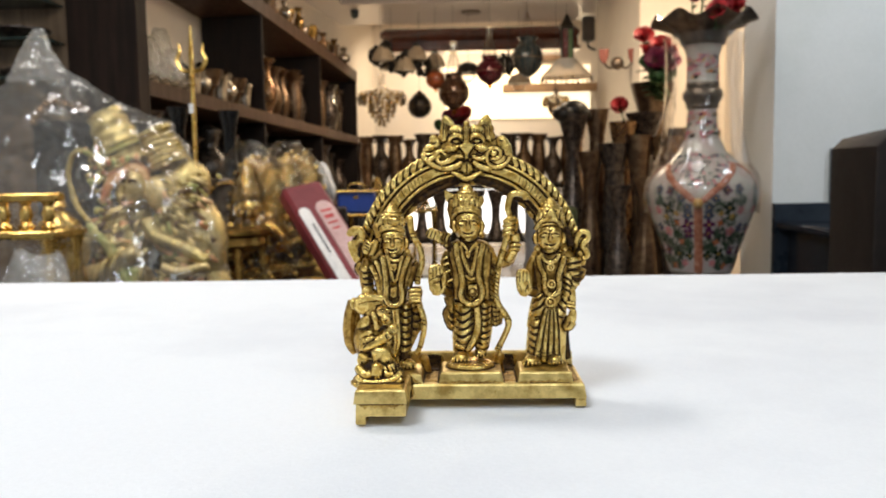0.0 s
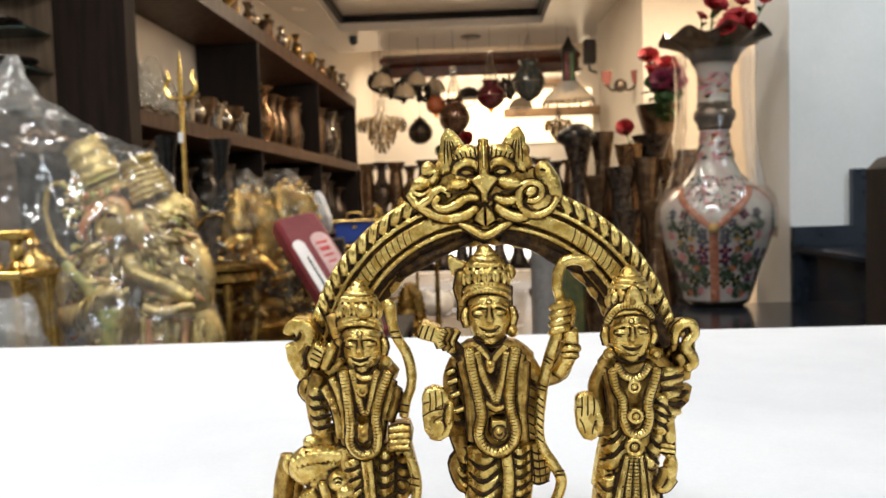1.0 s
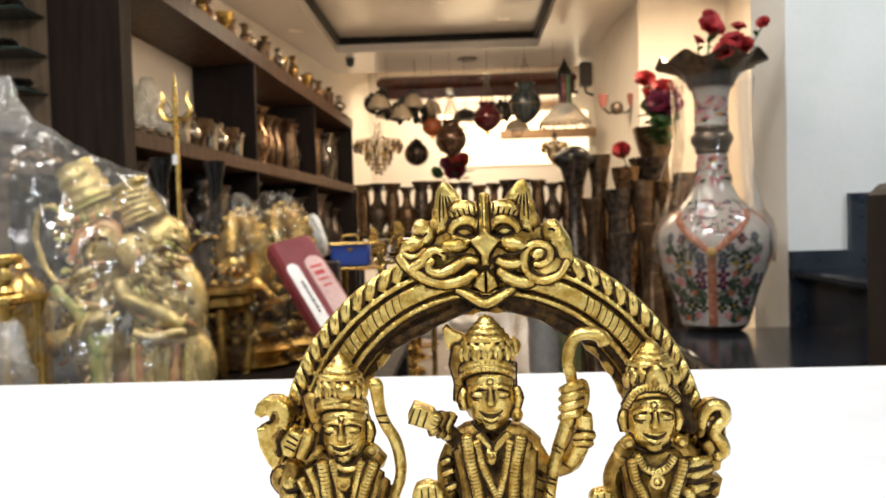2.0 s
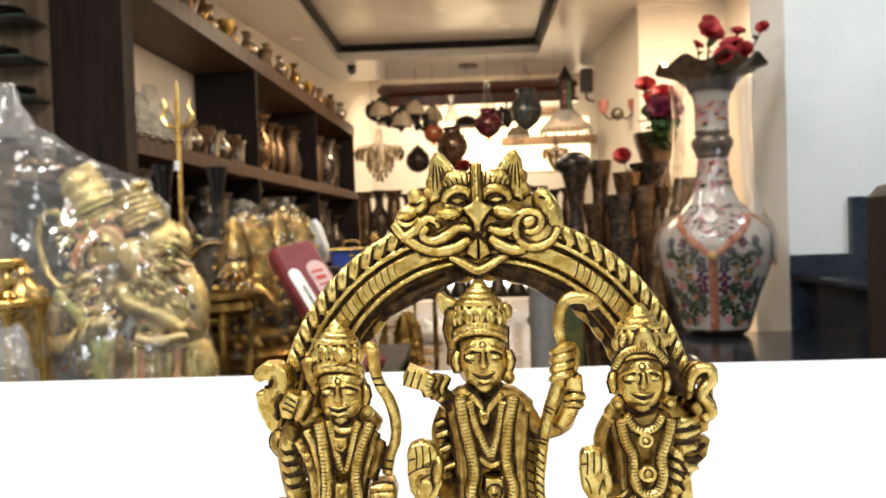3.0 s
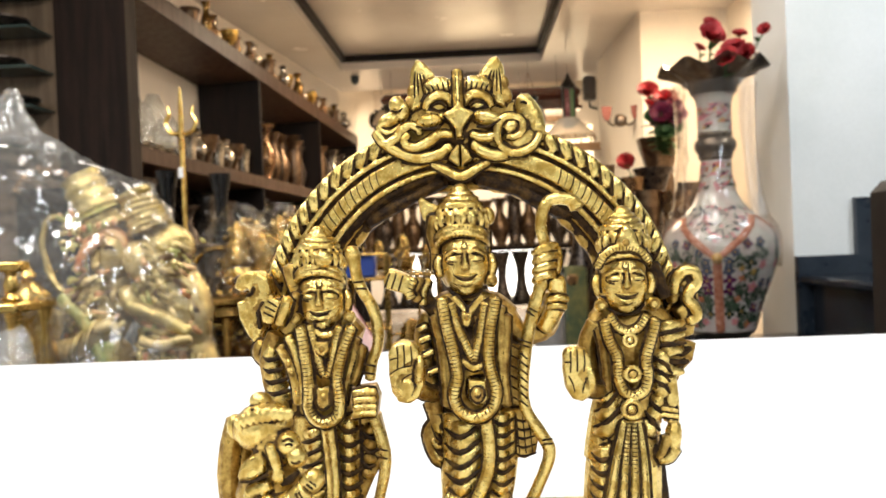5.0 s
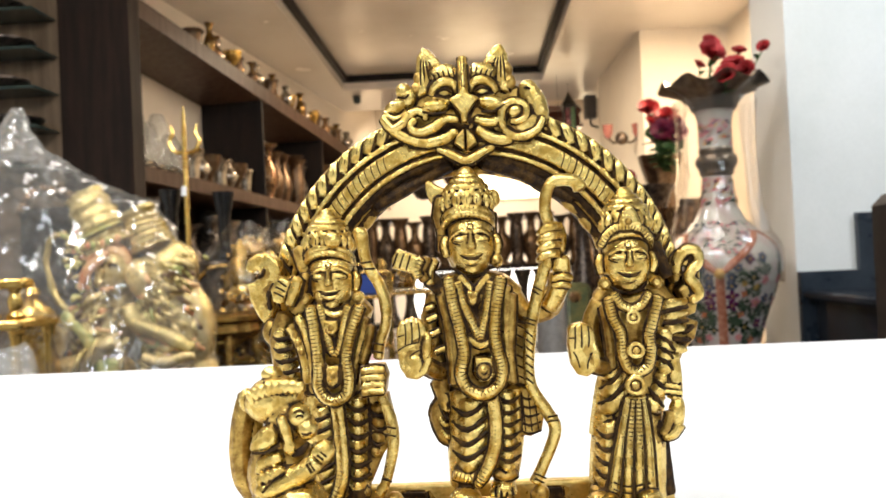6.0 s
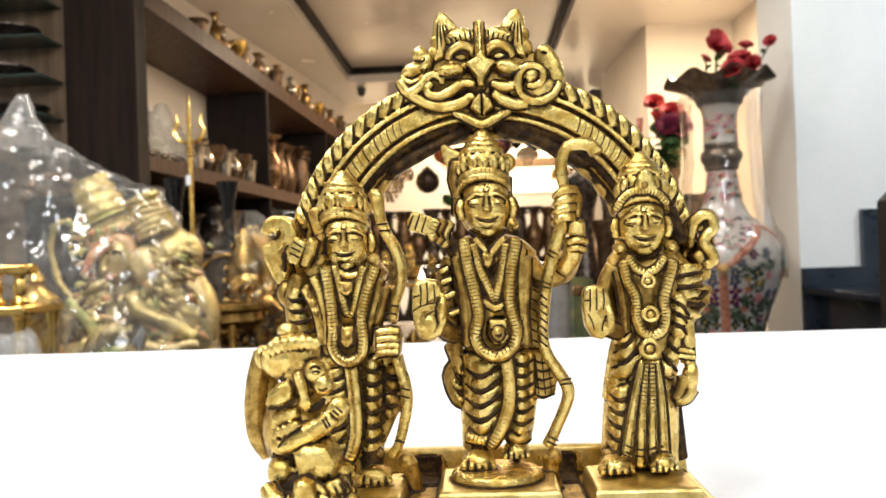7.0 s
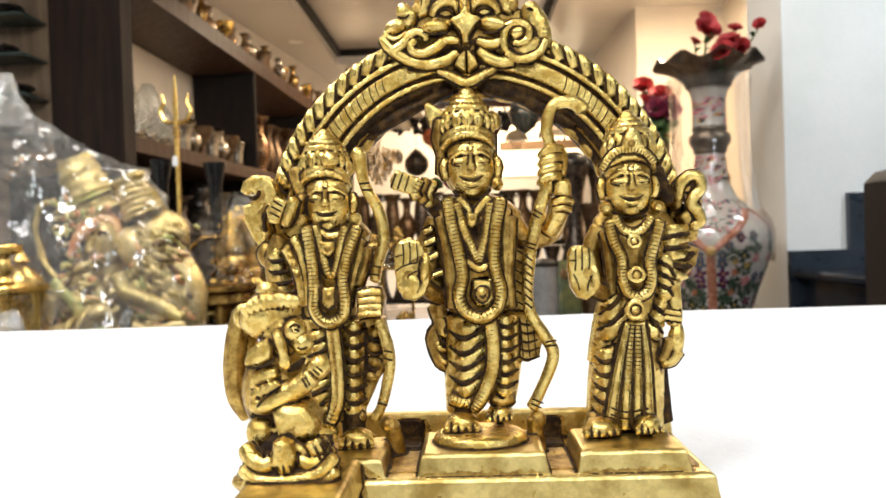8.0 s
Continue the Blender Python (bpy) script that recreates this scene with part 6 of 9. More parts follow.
for f in (-0.05, 1.02, 2.21):
    part("upright", Shape().add(*along(f - 0.012, f + 0.012, -0.108, 0.30, 1.24, 1.745 + 0.047 * f)), DARKWOOD, unit)
    part("upright", Shape().add(*along(f - 0.012, f + 0.012, -0.108, 0.30, 0.0, 1.17)), DARKWOOD, unit)

# Wooden panel with dark glass shelves beyond the end of the shelf wall.
rack = thing("plate_rack", "striped wood panel holding dark glass shelves", "rack")
part("panel", Shape().box((-2.06, 3.72, 1.2), (0.56, 0.04, 2.4)), PALEWOOD, rack)
dark_glass = paint("dark_green_glass", (0.03, 0.05, 0.045), 0.12, 0, (0.05, 0.07, 0.06), 0.4, 10, 80, 0.0)
for z in (1.32, 1.49, 1.66, 1.83, 2.0):
    part("glass_shelf", Shape().box((-2.08, 3.60, z), (0.50, 0.20, 0.012), soft=0.003), dark_glass, rack)
for x, z, r in ((-2.0, 1.345, 0.10), (-1.97, 1.515, 0.13), (-2.02, 1.685, 0.12), (-2.0, 1.855, 0.13), (-2.03, 2.025, 0.12)):
    p = Shape().lathe((0, 0, 0), [(r * 0.5, -0.02), (r * 0.6, -0.012), (r, 0.012), (r, 0.02), (r * 0.7, 0.008), (0.01, 0.0)], 28)
    single("platter", p, DARKBRONZE, "dark round metal platter on a glass shelf", "platter", (x, 3.57, z + 0.002 + 0.0), group="platters on the glass shelves")

# ---------------------------------------------------------------- vases
INLAYDARK = paint("blackened_bronze", (0.03, 0.024, 0.02), 0.3, 0.6, (0.09, 0.07, 0.05), 0.3, 40, 200, 0.3)
OLDBRASS = paint("tarnished_brass", (0.30, 0.18, 0.055), 0.26, 1.0, (0.14, 0.08, 0.03), 0.5, 30, 200, 0.3, 0.3)
PROFILES = {
    "trumpet": [(0.19, 0), (0.20, 0.02), (0.13, 0.05), (0.11, 0.09), (0.20, 0.25), (0.235, 0.40), (0.19, 0.55), (0.10, 0.68), (0.085, 0.80), (0.12, 0.92), (0.21, 0.99), (0.215, 1.0), (0.19, 0.985), (0.09, 0.85)],
    "slender": [(0.15, 0), (0.15, 0.03), (0.09, 0.07), (0.14, 0.25), (0.17, 0.42), (0.13, 0.58), (0.075, 0.72), (0.09, 0.88), (0.14, 0.98), (0.145, 1.0), (0.12, 0.985), (0.07, 0.86)],
    "barrel": [(0.26, 0), (0.27, 0.03), (0.30, 0.3), (0.31, 0.6), (0.29, 0.85), (0.33, 0.97), (0.34, 1.0), (0.30, 0.985), (0.26, 0.8)],
    "ewer": [(0.20, 0), (0.20, 0.03), (0.10, 0.10), (0.24, 0.28), (0.30, 0.42), (0.22, 0.58), (0.11, 0.68), (0.12, 0.80), (0.17, 0.90), (0.14, 0.94), (0.06, 0.98), (0.02, 1.0)],
    "hourglass": [(0.17, 0), (0.188, 0.03), (0.185, 0.06), (0.125, 0.22), (0.092, 0.42), (0.088, 0.55), (0.105, 0.70), (0.15, 0.86), (0.187, 0.97), (0.19, 1.0), (0.16, 0.985), (0.08, 0.6)],
    "column": [(0.20, 0), (0.20, 0.05), (0.13, 0.09), (0.15, 0.3), (0.17, 0.55), (0.15, 0.75), (0.13, 0.86), (0.20, 0.96), (0.22, 1.0), (0.19, 0.985), (0.12, 0.85)],
    "cup": [(0.28, 0), (0.28, 0.04), (0.10, 0.10), (0.09, 0.34), (0.26, 0.55), (0.36, 0.8), (0.40, 1.0), (0.37, 0.99), (0.22, 0.6)],
    "tumbler": [(0.26, 0), (0.27, 0.03), (0.30, 0.5), (0.36, 0.98), (0.37, 1.0), (0.34, 0.99), (0.27, 0.3)],
}


def vase(spot, h, kind_, mat, label, group, width=1.0, flute=0, second=None, name="vase", n=20):
    """A turned metal vase: body with its mouth, a raised collar, and a foot ring."""
    ob = thing(name, label, "vase", spot, random.uniform(0, 360), group)
    prof = [(r * h * width, z * h) for r, z in PROFILES[kind_]]
    part("body", Shape().lathe((0, 0, 0), prof, n, 0, 1.0, flute, 0.06 if flute else 0.0), mat, ob, angle=60)
    neck = min(prof[4:-2], key=lambda p: p[0])
    part("collar", Shape().tube([(neck[0] * 1.05 * math.cos(a * 0.5236), neck[0] * 1.05 * math.sin(a * 0.5236), neck[1]) for a in range(12)], neck[0] * 0.16, 0, 6, 1, closed=True, up=(0, 0, 1)), second or mat, ob)
    foot = prof[1]
    part("foot_ring", Shape().tube([(foot[0] * math.cos(a * 0.5236), foot[0] * math.sin(a * 0.5236), foot[0] * 0.10) for a in range(12)], foot[0] * 0.10, 0, 6, 1, closed=True, up=(0, 0, 1)), second or mat, ob)
    return ob


random.seed(11)
row = "vases along the lower shelf"
for far, h, k, mat, w in ((2.12, 0.42, "slender", BRONZE, 1.0), (1.93, 0.38, "trumpet", COPPER, 0.9), (1.72, 0.36, "slender", BRONZE, 1.1), (1.52, 0.37, "trumpet", BRONZE, 0.8), (1.32, 0.36, "column", BRONZE, 1.0),
                         (1.14, 0.34, "slender", DARKBRONZE, 1.1), (0.90, 0.36, "slender", SILVERED, 1.1), (0.72, 0.40, "column", BRONZE, 0.9), (0.53, 0.39, "trumpet", DARKBRONZE, 0.9), (0.34, 0.42, "slender", SILVERED, 1.0), (0.17, 0.40, "column", DARKBRONZE, 1.0)):
    vase(shelf_spot(far, 0.18 + random.uniform(-0.03, 0.03), 1.24), h, k, mat, "slim bronze-toned metal vase standing on the lower shelf", row, w)
for q in range(11):
    vase(shelf_spot(0.10 + q * 0.19, 0.07, 1.24), 0.36 + 0.04 * (q % 3), ("slender", "column", "trumpet")[q % 3], (DARKBRONZE, COPPER, BRONZE)[q % 3], "slim bronze-toned metal vase standing on the lower shelf", row, 0.9, n=16)
row = "small silvered cups along the lower shelf"
for q, far in enumerate((2.30, 2.42, 2.54, 2.66, 2.78, 2.9, 3.0)):
    vase(shelf_spot(far, 0.2, 1.24), 0.15 + 0.03 * (q % 3), ("tumbler", "cup", "ewer")[q % 3], (SILVERED, BRONZE, SILVERED)[q % 3], "small silvered cup on the lower shelf", row, 1.0, name="goblet", n=16)
row = "glass and silver jars on the lower shelf"
jar_film = clear("clear_jar_glass", (0.90, 0.92, 0.92), 0.05, 1.6, 0.7, 70.0)
for far, h in ((3.12, 0.16), (3.22, 0.22), (3.34, 0.30), (3.45, 0.24), (3.56, 0.30), (3.66, 0.2)):
    j = thing("glass_jar", "clear glass jar with a silvered foot", "jar", shelf_spot(far, 0.2, 1.24), 0, row)
    part("glass", Shape().lathe((0, 0, 0), [(0.05, 0.05), (0.062, 0.09), (0.065, h * 0.6), (0.05, h * 0.85), (0.03, h), (0.02, h)], 18), jar_film, j)
    part("foot", Shape().lathe((0, 0, 0), [(0.055, 0), (0.05, 0.02), (0.025, 0.04), (0.05, 0.055)], 18), SILVERED, j)
row = "figurines and vases along the upper shelf"
for q in range(30):
    far = 0.06 + q * 0.098
    vase(on_shelf(far, 0.22 + 0.03 * math.sin(q * 2.1), 1.835 + 0.071 * far), (0.15, 0.21, 0.18, 0.23, 0.14)[q % 5] * 0.85, ("cup", "ewer", "trumpet", "slender", "tumbler")[q % 5], (GOLD, COPPER, BRONZE, SILVERED, OLDBRASS)[(q * 3) % 5],
         "small brass and copper ornament standing on the upper shelf", row, 1.0 + 0.2 * (q % 2), name="ornament", n=16)
row = "dark vases under the lower shelf"
for q in range(15):
    vase(shelf_spot(0.15 + q * 0.235, 0.16, 0.66), 0.36 + 0.05 * ((q * 7) % 3), ("trumpet", "slender", "column", "ewer")[q % 4], (DARKBRONZE, INLAYDARK, DARKBRONZE, INLAYDARK)[q % 4], "dark bronze vase in the shadow under the shelf board", row, 0.95, n=16)

# ---------------------------------------------------------------- far display of vases against the light
table = thing("display_stand", "two-tier dark wooden stand for vases before the back wall", "stand", (0.0, 8.5, 0.0))
for z in (0.18, 0.74):
    part("board", Shape().box((0.0, 0, z), (2.3, 0.42, 0.035), soft=0.005), DARKWOOD, table)
for x in (-1.12, 0.0, 1.12):
    for y in (-0.17, 0.17):
        part("post", Shape().box((x, y, 0.37), (0.05, 0.05, 0.74)), DARKWOOD, table)
rail = Shape().box((0.0, -0.0, 1.235), (2.3, 0.03, 0.018), soft=0.004)
part("rail", rail, DARKWOOD, table)
for x in (-1.14, 1.14):
    part("post", Shape().box((x, 0.0, 0.99), (0.03, 0.03, 0.5)), DARKWOOD, table)
random.seed(5)
for q in range(15):
    x = -1.05 + q * 0.15
    vase((x, 8.42, 0.7575), 0.52 + random.uniform(-0.03, 0.03), "trumpet" if q % 2 else "column", (BRONZE, DARKBRONZE, BRONZE)[q % 3], "tall bronze vase with a flared mouth on the far stand", "tall vases on the far stand", 0.84, n=18)
for q in range(11):
    x = -0.8725 + q * 0.195
    vase((x, 8.42, 0.1975), 0.515, "hourglass", (DARKBRONZE, INLAYDARK, DARKBRONZE)[q % 3], "dark waisted vase with a flared foot on the lower tier", "vases on the lower tier", 0.985, n=24)
# Glowing sheet added for the bright backdrop in the gaps of the lower vases.
structure("light_panel_low", Shape().box((0.0, 9.3, 0.48), (1.5, 0.03, 0.56)), glow("white_backdrop_glow", (1.0, 0.93, 0.84), 3.2), "glowing low sheet added as the bright backdrop between the vases", "light")

# Tall floor vases down the right-hand side.
grp = "tall floor vases beside the pier"
for px, Y, h, k, mat, w, fl in ((0.625, 4.70, 1.20, "trumpet", DARKBRONZE, 0.37, 0), (0.775, 4.78, 1.235, "column", BRONZE, 0.26, 0), (0.895, 4.62, 1.15, "column", COPPER, 0.31, 8), (1.03, 4.66, 1.20, "trumpet", DARKBRONZE, 0.43, 0), (1.135, 4.95, 1.40, "column", BRONZE, 0.40, 8),
                               (0.68, 4.40, 0.98, "slender", BRONZE, 0.50, 0), (0.80, 4.36, 1.02, "column", DARKBRONZE, 0.36, 8), (0.93, 4.34, 1.06, "hourglass", BRONZE, 0.36, 0), (1.06, 4.32, 1.05, "column", COPPER, 0.36, 8), (0.72, 5.3, 1.22, "slender", COPPER, 0.40, 8), (0.90, 4.02, 0.84, "slender", BRONZE, 0.62, 8), (1.18, 4.45, 1.10, "hourglass", BRONZE, 0.34, 0), (0.775, 4.08, 0.80, "trumpet", DARKBRONZE, 0.42, 0), (1.03, 4.0, 0.80, "column", DARKBRONZE, 0.46, 8)):
    vase((px, Y, 0.0), h, k, mat, "tall brown bronze floor vase with a flared rim", grp, w, fl, None, "floor_vase", 28)
cap = Shape().blob((0, 0, 0), (0.09, 0.08, 0.06)).blob((-0.05, -0.03, -0.02), (0.07, 0.06, 0.05)).blob((0.05, 0.0, -0.025), (0.06, 0.06, 0.05))
single("black_bag", cap, BLACKIRON, "crumpled black plastic bag over a vase mouth", "bag", (0.625, 4.70, 1.225))


# ---------------------------------------------------------------- flowers
PETAL = paint("red_rose_petal", (0.50, 0.03, 0.035), 0.6, 0, (0.30, 0.012, 0.016), 0.5, 40, 200, 0.1)
PLUM = paint("plum_petal", (0.12, 0.01, 0.06), 0.55, 0, (0.22, 0.02, 0.05), 0.5, 40, 200, 0.1)
LEAF = paint("silk_leaf_green", (0.05, 0.12, 0.035), 0.5, 0, (0.09, 0.17, 0.06), 0.5, 40, 200, 0.1)


def petal_shape(s_, c, tilt, turn, w, h):
    m = Matrix.Translation(c) @ Matrix.Rotation(turn, 4, "Z") @ Matrix.Rotation(tilt, 4, "X")
    vs = []
    for side in (0, 1):
        for i in range(4):
            v = i / 3
            for j in range(3):
                u = j - 1
                width = w * (0.35 + 0.75 * math.sin(math.pi * (0.15 + 0.62 * v)))
                vs.append(m @ Vector((u * width * 0.5, -0.22 * h * v * v + 0.16 * w * u * u + side * 0.0012, v * h)))
    fs = []
    for i in range(3):
        for j in range(2):
            a = i * 3 + j
            fs += [(a, a + 1, a + 4, a + 3), (a + 12, a + 15, a + 16, a + 13)]
    s_.add(vs, fs)


def rose(spot, r, mat, label, group, stem_to, leaves=3):
    ob = thing("rose", label, "flower", spot, random.uniform(-40, 40), group)
    bloom = Shape()
    for ring, (count, tilt, q) in enumerate(((3, 0.05, 0.6), (5, 0.25, 0.85), (6, 0.5, 1.0), (7, 0.85, 1.05))):
        for k in range(count):
            a = 2 * math.pi * k / count + ring * 0.5
            petal_shape(bloom, Vector((math.sin(a) * 0.1 * r, -math.cos(a) * 0.1 * r, -0.35 * r)), tilt, a, r * 1.0 * q, r * 1.15 * q)
    part("bloom", bloom, mat, ob, angle=70).rotation_euler = (radians(random.uniform(35, 70)), radians(random.uniform(-20, 20)), 0)
    foot = Vector(stem_to) - Vector(spot)
    foot.rotate(Euler((0, 0, -ob.rotation_euler.z)))
    part("stem", Shape().tube([(0, 0, -0.3 * r), foot * 0.5 + Vector((0.01, 0.01, 0)), foot], 0.003, 0, 6, 4), LEAF, ob)
    for k in range(leaves):
        lf = Shape()
        c_ = foot * (0.12 + 0.16 * k) + Vector((0, 0, -0.35 * r))
        petal_shape(lf, c_, 1.0 + 0.2 * k, k * 2.3, r * 0.7, r * 1.3)
        part("leaf", lf, LEAF, ob)
    return ob


random.seed(21)
g_ = "red silk roses in the enamel vase"
MOUTH = (0.922, 3.2, 1.37)
for p, r in (((0.920, 3.150, 1.555), 0.045), ((0.935, 3.200, 1.597), 0.036), ((0.980, 3.100, 1.497), 0.037), ((0.939, 3.050, 1.451), 0.036), ((1.041, 3.150, 1.485), 0.032), ((1.038, 3.200, 1.566), 0.025), ((1.129, 3.200, 1.580), 0.022), ((0.889, 3.200, 1.522), 0.022)):
    rose(p, r, PETAL, "red silk rose with green leaves in the enamel vase", g_, (MOUTH[0] + random.uniform(-0.04, 0.04), MOUTH[1], MOUTH[2] - 0.1))
g_ = "red and plum silk flowers in a floor vase"
for p, r, m_ in (((1.039, 4.750, 1.647), 0.053, PETAL), ((1.120, 4.700, 1.585), 0.060, PETAL), ((1.042, 4.700, 1.550), 0.045, PETAL), ((1.085, 4.650, 1.504), 0.056, PLUM), ((1.141, 4.650, 1.477), 0.053, PLUM), ((1.180, 4.750, 1.566), 0.045, PETAL), ((1.071, 4.700, 1.440), 0.045, LEAF), ((1.133, 4.700, 1.407), 0.05, LEAF), ((1.15, 4.66, 1.53), 0.055, PLUM), ((1.10, 4.72, 1.46), 0.055, PLUM), ((1.16, 4.70, 1.44), 0.05, LEAF), ((1.19, 4.72, 1.50), 0.05, PLUM), ((1.05, 4.68, 1.49), 0.045, LEAF), ((1.10, 4.66, 1.39), 0.05, LEAF)):
    rose(p, r, m_, "red and plum silk flower rising from a floor vase", g_, (1.14, 4.93, 1.25), 4)
rose((0.948, 5.000, 1.273), 0.048, PETAL, "single red silk rose leaning out of a floor vase", "", (1.02, 5.0, 1.0))
g_ = "red silk flowers on the far stand"
for p, r, m_ in (((-0.138, 8.420, 1.471), 0.10, PLUM), ((-0.021, 8.400, 1.489), 0.09, PETAL), ((-0.093, 8.380, 1.392), 0.10, PLUM), ((-0.285, 8.400, 1.382), 0.06, LEAF)):
    rose(p, r, m_, "dark red silk flower among the far vases", g_, (0.0, 8.42, 1.2), 2)


# ---------------------------------------------------------------- the tall enamel vase
ENAMEL = paint("flowered_enamel", (0.44, 0.41, 0.355), 0.24, 0, (0.43, 0.31, 0.29), 0.36, 11, 120, 0.05, 0.06, clear=0.15)
FLOWERS = [paint("plum_enamel", (0.10, 0.02, 0.07), 0.2), paint("slate_blue_enamel", (0.07, 0.08, 0.12), 0.2), paint("black_green_enamel", (0.025, 0.035, 0.02), 0.2), paint("rose_enamel", (0.55, 0.20, 0.22), 0.2), paint("coral_enamel", (0.50, 0.14, 0.07), 0.2), paint("ochre_enamel", (0.45, 0.27, 0.08), 0.2)]
VINE = paint("dark_green_enamel", (0.022, 0.040, 0.022), 0.3, 0, (0.05, 0.075, 0.035), 0.4, 60, 200, 0.05)
REDBAND = paint("russet_enamel_band", (0.30, 0.10, 0.06), 0.25, 0, (0.42, 0.18, 0.10), 0.5, 60, 200, 0.1)
AGEDBRASS = paint("aged_grey_brass", (0.22, 0.17, 0.12), 0.32, 0.9, (0.12, 0.09, 0.07), 0.5, 20, 150, 0.2, 0.2)
FILM = clear("clear_plastic_film", (0.95, 0.93, 0.90), 0.08, 0.25, 0.3, 10.0, 0.012)
ev = thing("enamel_vase", "tall white flowered enamel floor vase with ruffled brass mouth", "vase", (0.933, 3.2, 0.0), 0)
foot = [(0.17, 0.0), (0.17, 0.03), (0.12, 0.06), (0.07, 0.12), (0.052, 0.20), (0.053, 0.40), (0.060, 0.408), (0.072, 0.422), (0.086, 0.44), (0.114, 0.46), (0.121, 0.472)]
body = [(0.121, 0.472), (0.134, 0.52), (0.151, 0.582), (0.172, 0.635), (0.190, 0.688), (0.204, 0.73), (0.209, 0.768), (0.204, 0.805), (0.191, 0.835), (0.170, 0.862), (0.132, 0.897), (0.094, 0.935), (0.066, 0.99), (0.055, 1.05), (0.053, 1.10)]
neck = [(0.061, 1.205), (0.058, 1.25), (0.060, 1.30), (0.070, 1.34), (0.080, 1.356)]
collar = [(0.053, 1.10), (0.062, 1.112), (0.061, 1.122), (0.073, 1.142), (0.077, 1.158), (0.072, 1.175), (0.060, 1.185), (0.064, 1.195), (0.061, 1.205)]
part("foot", Shape().lathe((0, 0, 0), foot, 40), AGEDBRASS, ev)
part("painted_foot", Shape().lathe((0, 0, 0), [(0.056, 0.24), (0.057, 0.30), (0.057, 0.38)], 40), ENAMEL, ev, "flower-painted enamel stem of the vase")
part("body", Shape().lathe((0, 0, 0), body, 56), ENAMEL, ev, "white enamel body strewn with painted flowers")
part("collar", Shape().lathe((0, 0, 0), collar, 40), AGEDBRASS, ev, "turned brass collar")
part("neck", Shape().lathe((0, 0, 0), neck, 40), ENAMEL, ev)
m_ = Shape()
vs, fs, n = [], [], 72
prof = [(0.079, 1.345), (0.090, 1.372), (0.120, 1.405), (0.158, 1.428), (0.188, 1.444), (0.192, 1.450), (0.158, 1.438), (0.116, 1.418), (0.085, 1.380)]
for i, (r, z) in enumerate(prof):
    for k in range(n):
        a = 2 * math.pi * k / n
        ruff = max(0.0, (r - 0.10) / 0.09) * math.cos(8 * a)
        vs.append((r * (1 - 0.05 * ruff) * math.cos(a), r * (1 - 0.05 * ruff) * math.sin(a), z + 0.018 * ruff))
fs = [(i * n + k, i * n + (k + 1) % n, (i + 1) * n + (k + 1) % n, (i + 1) * n + k) for i in range(len(prof) - 1) for k in range(n)]
part("ruffled_mouth", Shape().add(vs, fs), AGEDBRASS, ev, "ruffled dark brass mouth of the vase", 70)


def body_r(z):
    return next((p[0] + (q[0] - p[0]) * (z - p[1]) / (q[1] - p[1]) for p, q in zip(body, body[1:]) if p[1] <= z <= q[1]), 0.1)


def on_body(a, z, out=0.001):
    r = body_r(z) + out
    return Vector((r * math.cos(a), r * math.sin(a), z))


def dab(s_, a, z, w, h, turn, mi=0, out=0.0012, n=8):
    """A small oval of enamel laid on the body: angle, height, half sizes and turn."""
    r = body_r(z)
    vs = [on_body(a, z, out + 0.0006)]
    for k in range(n):
        q = 2 * math.pi * k / n
        u, v = w * math.cos(q), h * math.sin(q)
        vs.append(on_body(a + (u * math.cos(turn) - v * math.sin(turn)) / r, z + u * math.sin(turn) + v * math.cos(turn), out))
    s_.add(vs, [(0, 1 + k, 1 + (k + 1) % n) for k in range(n)], mi)


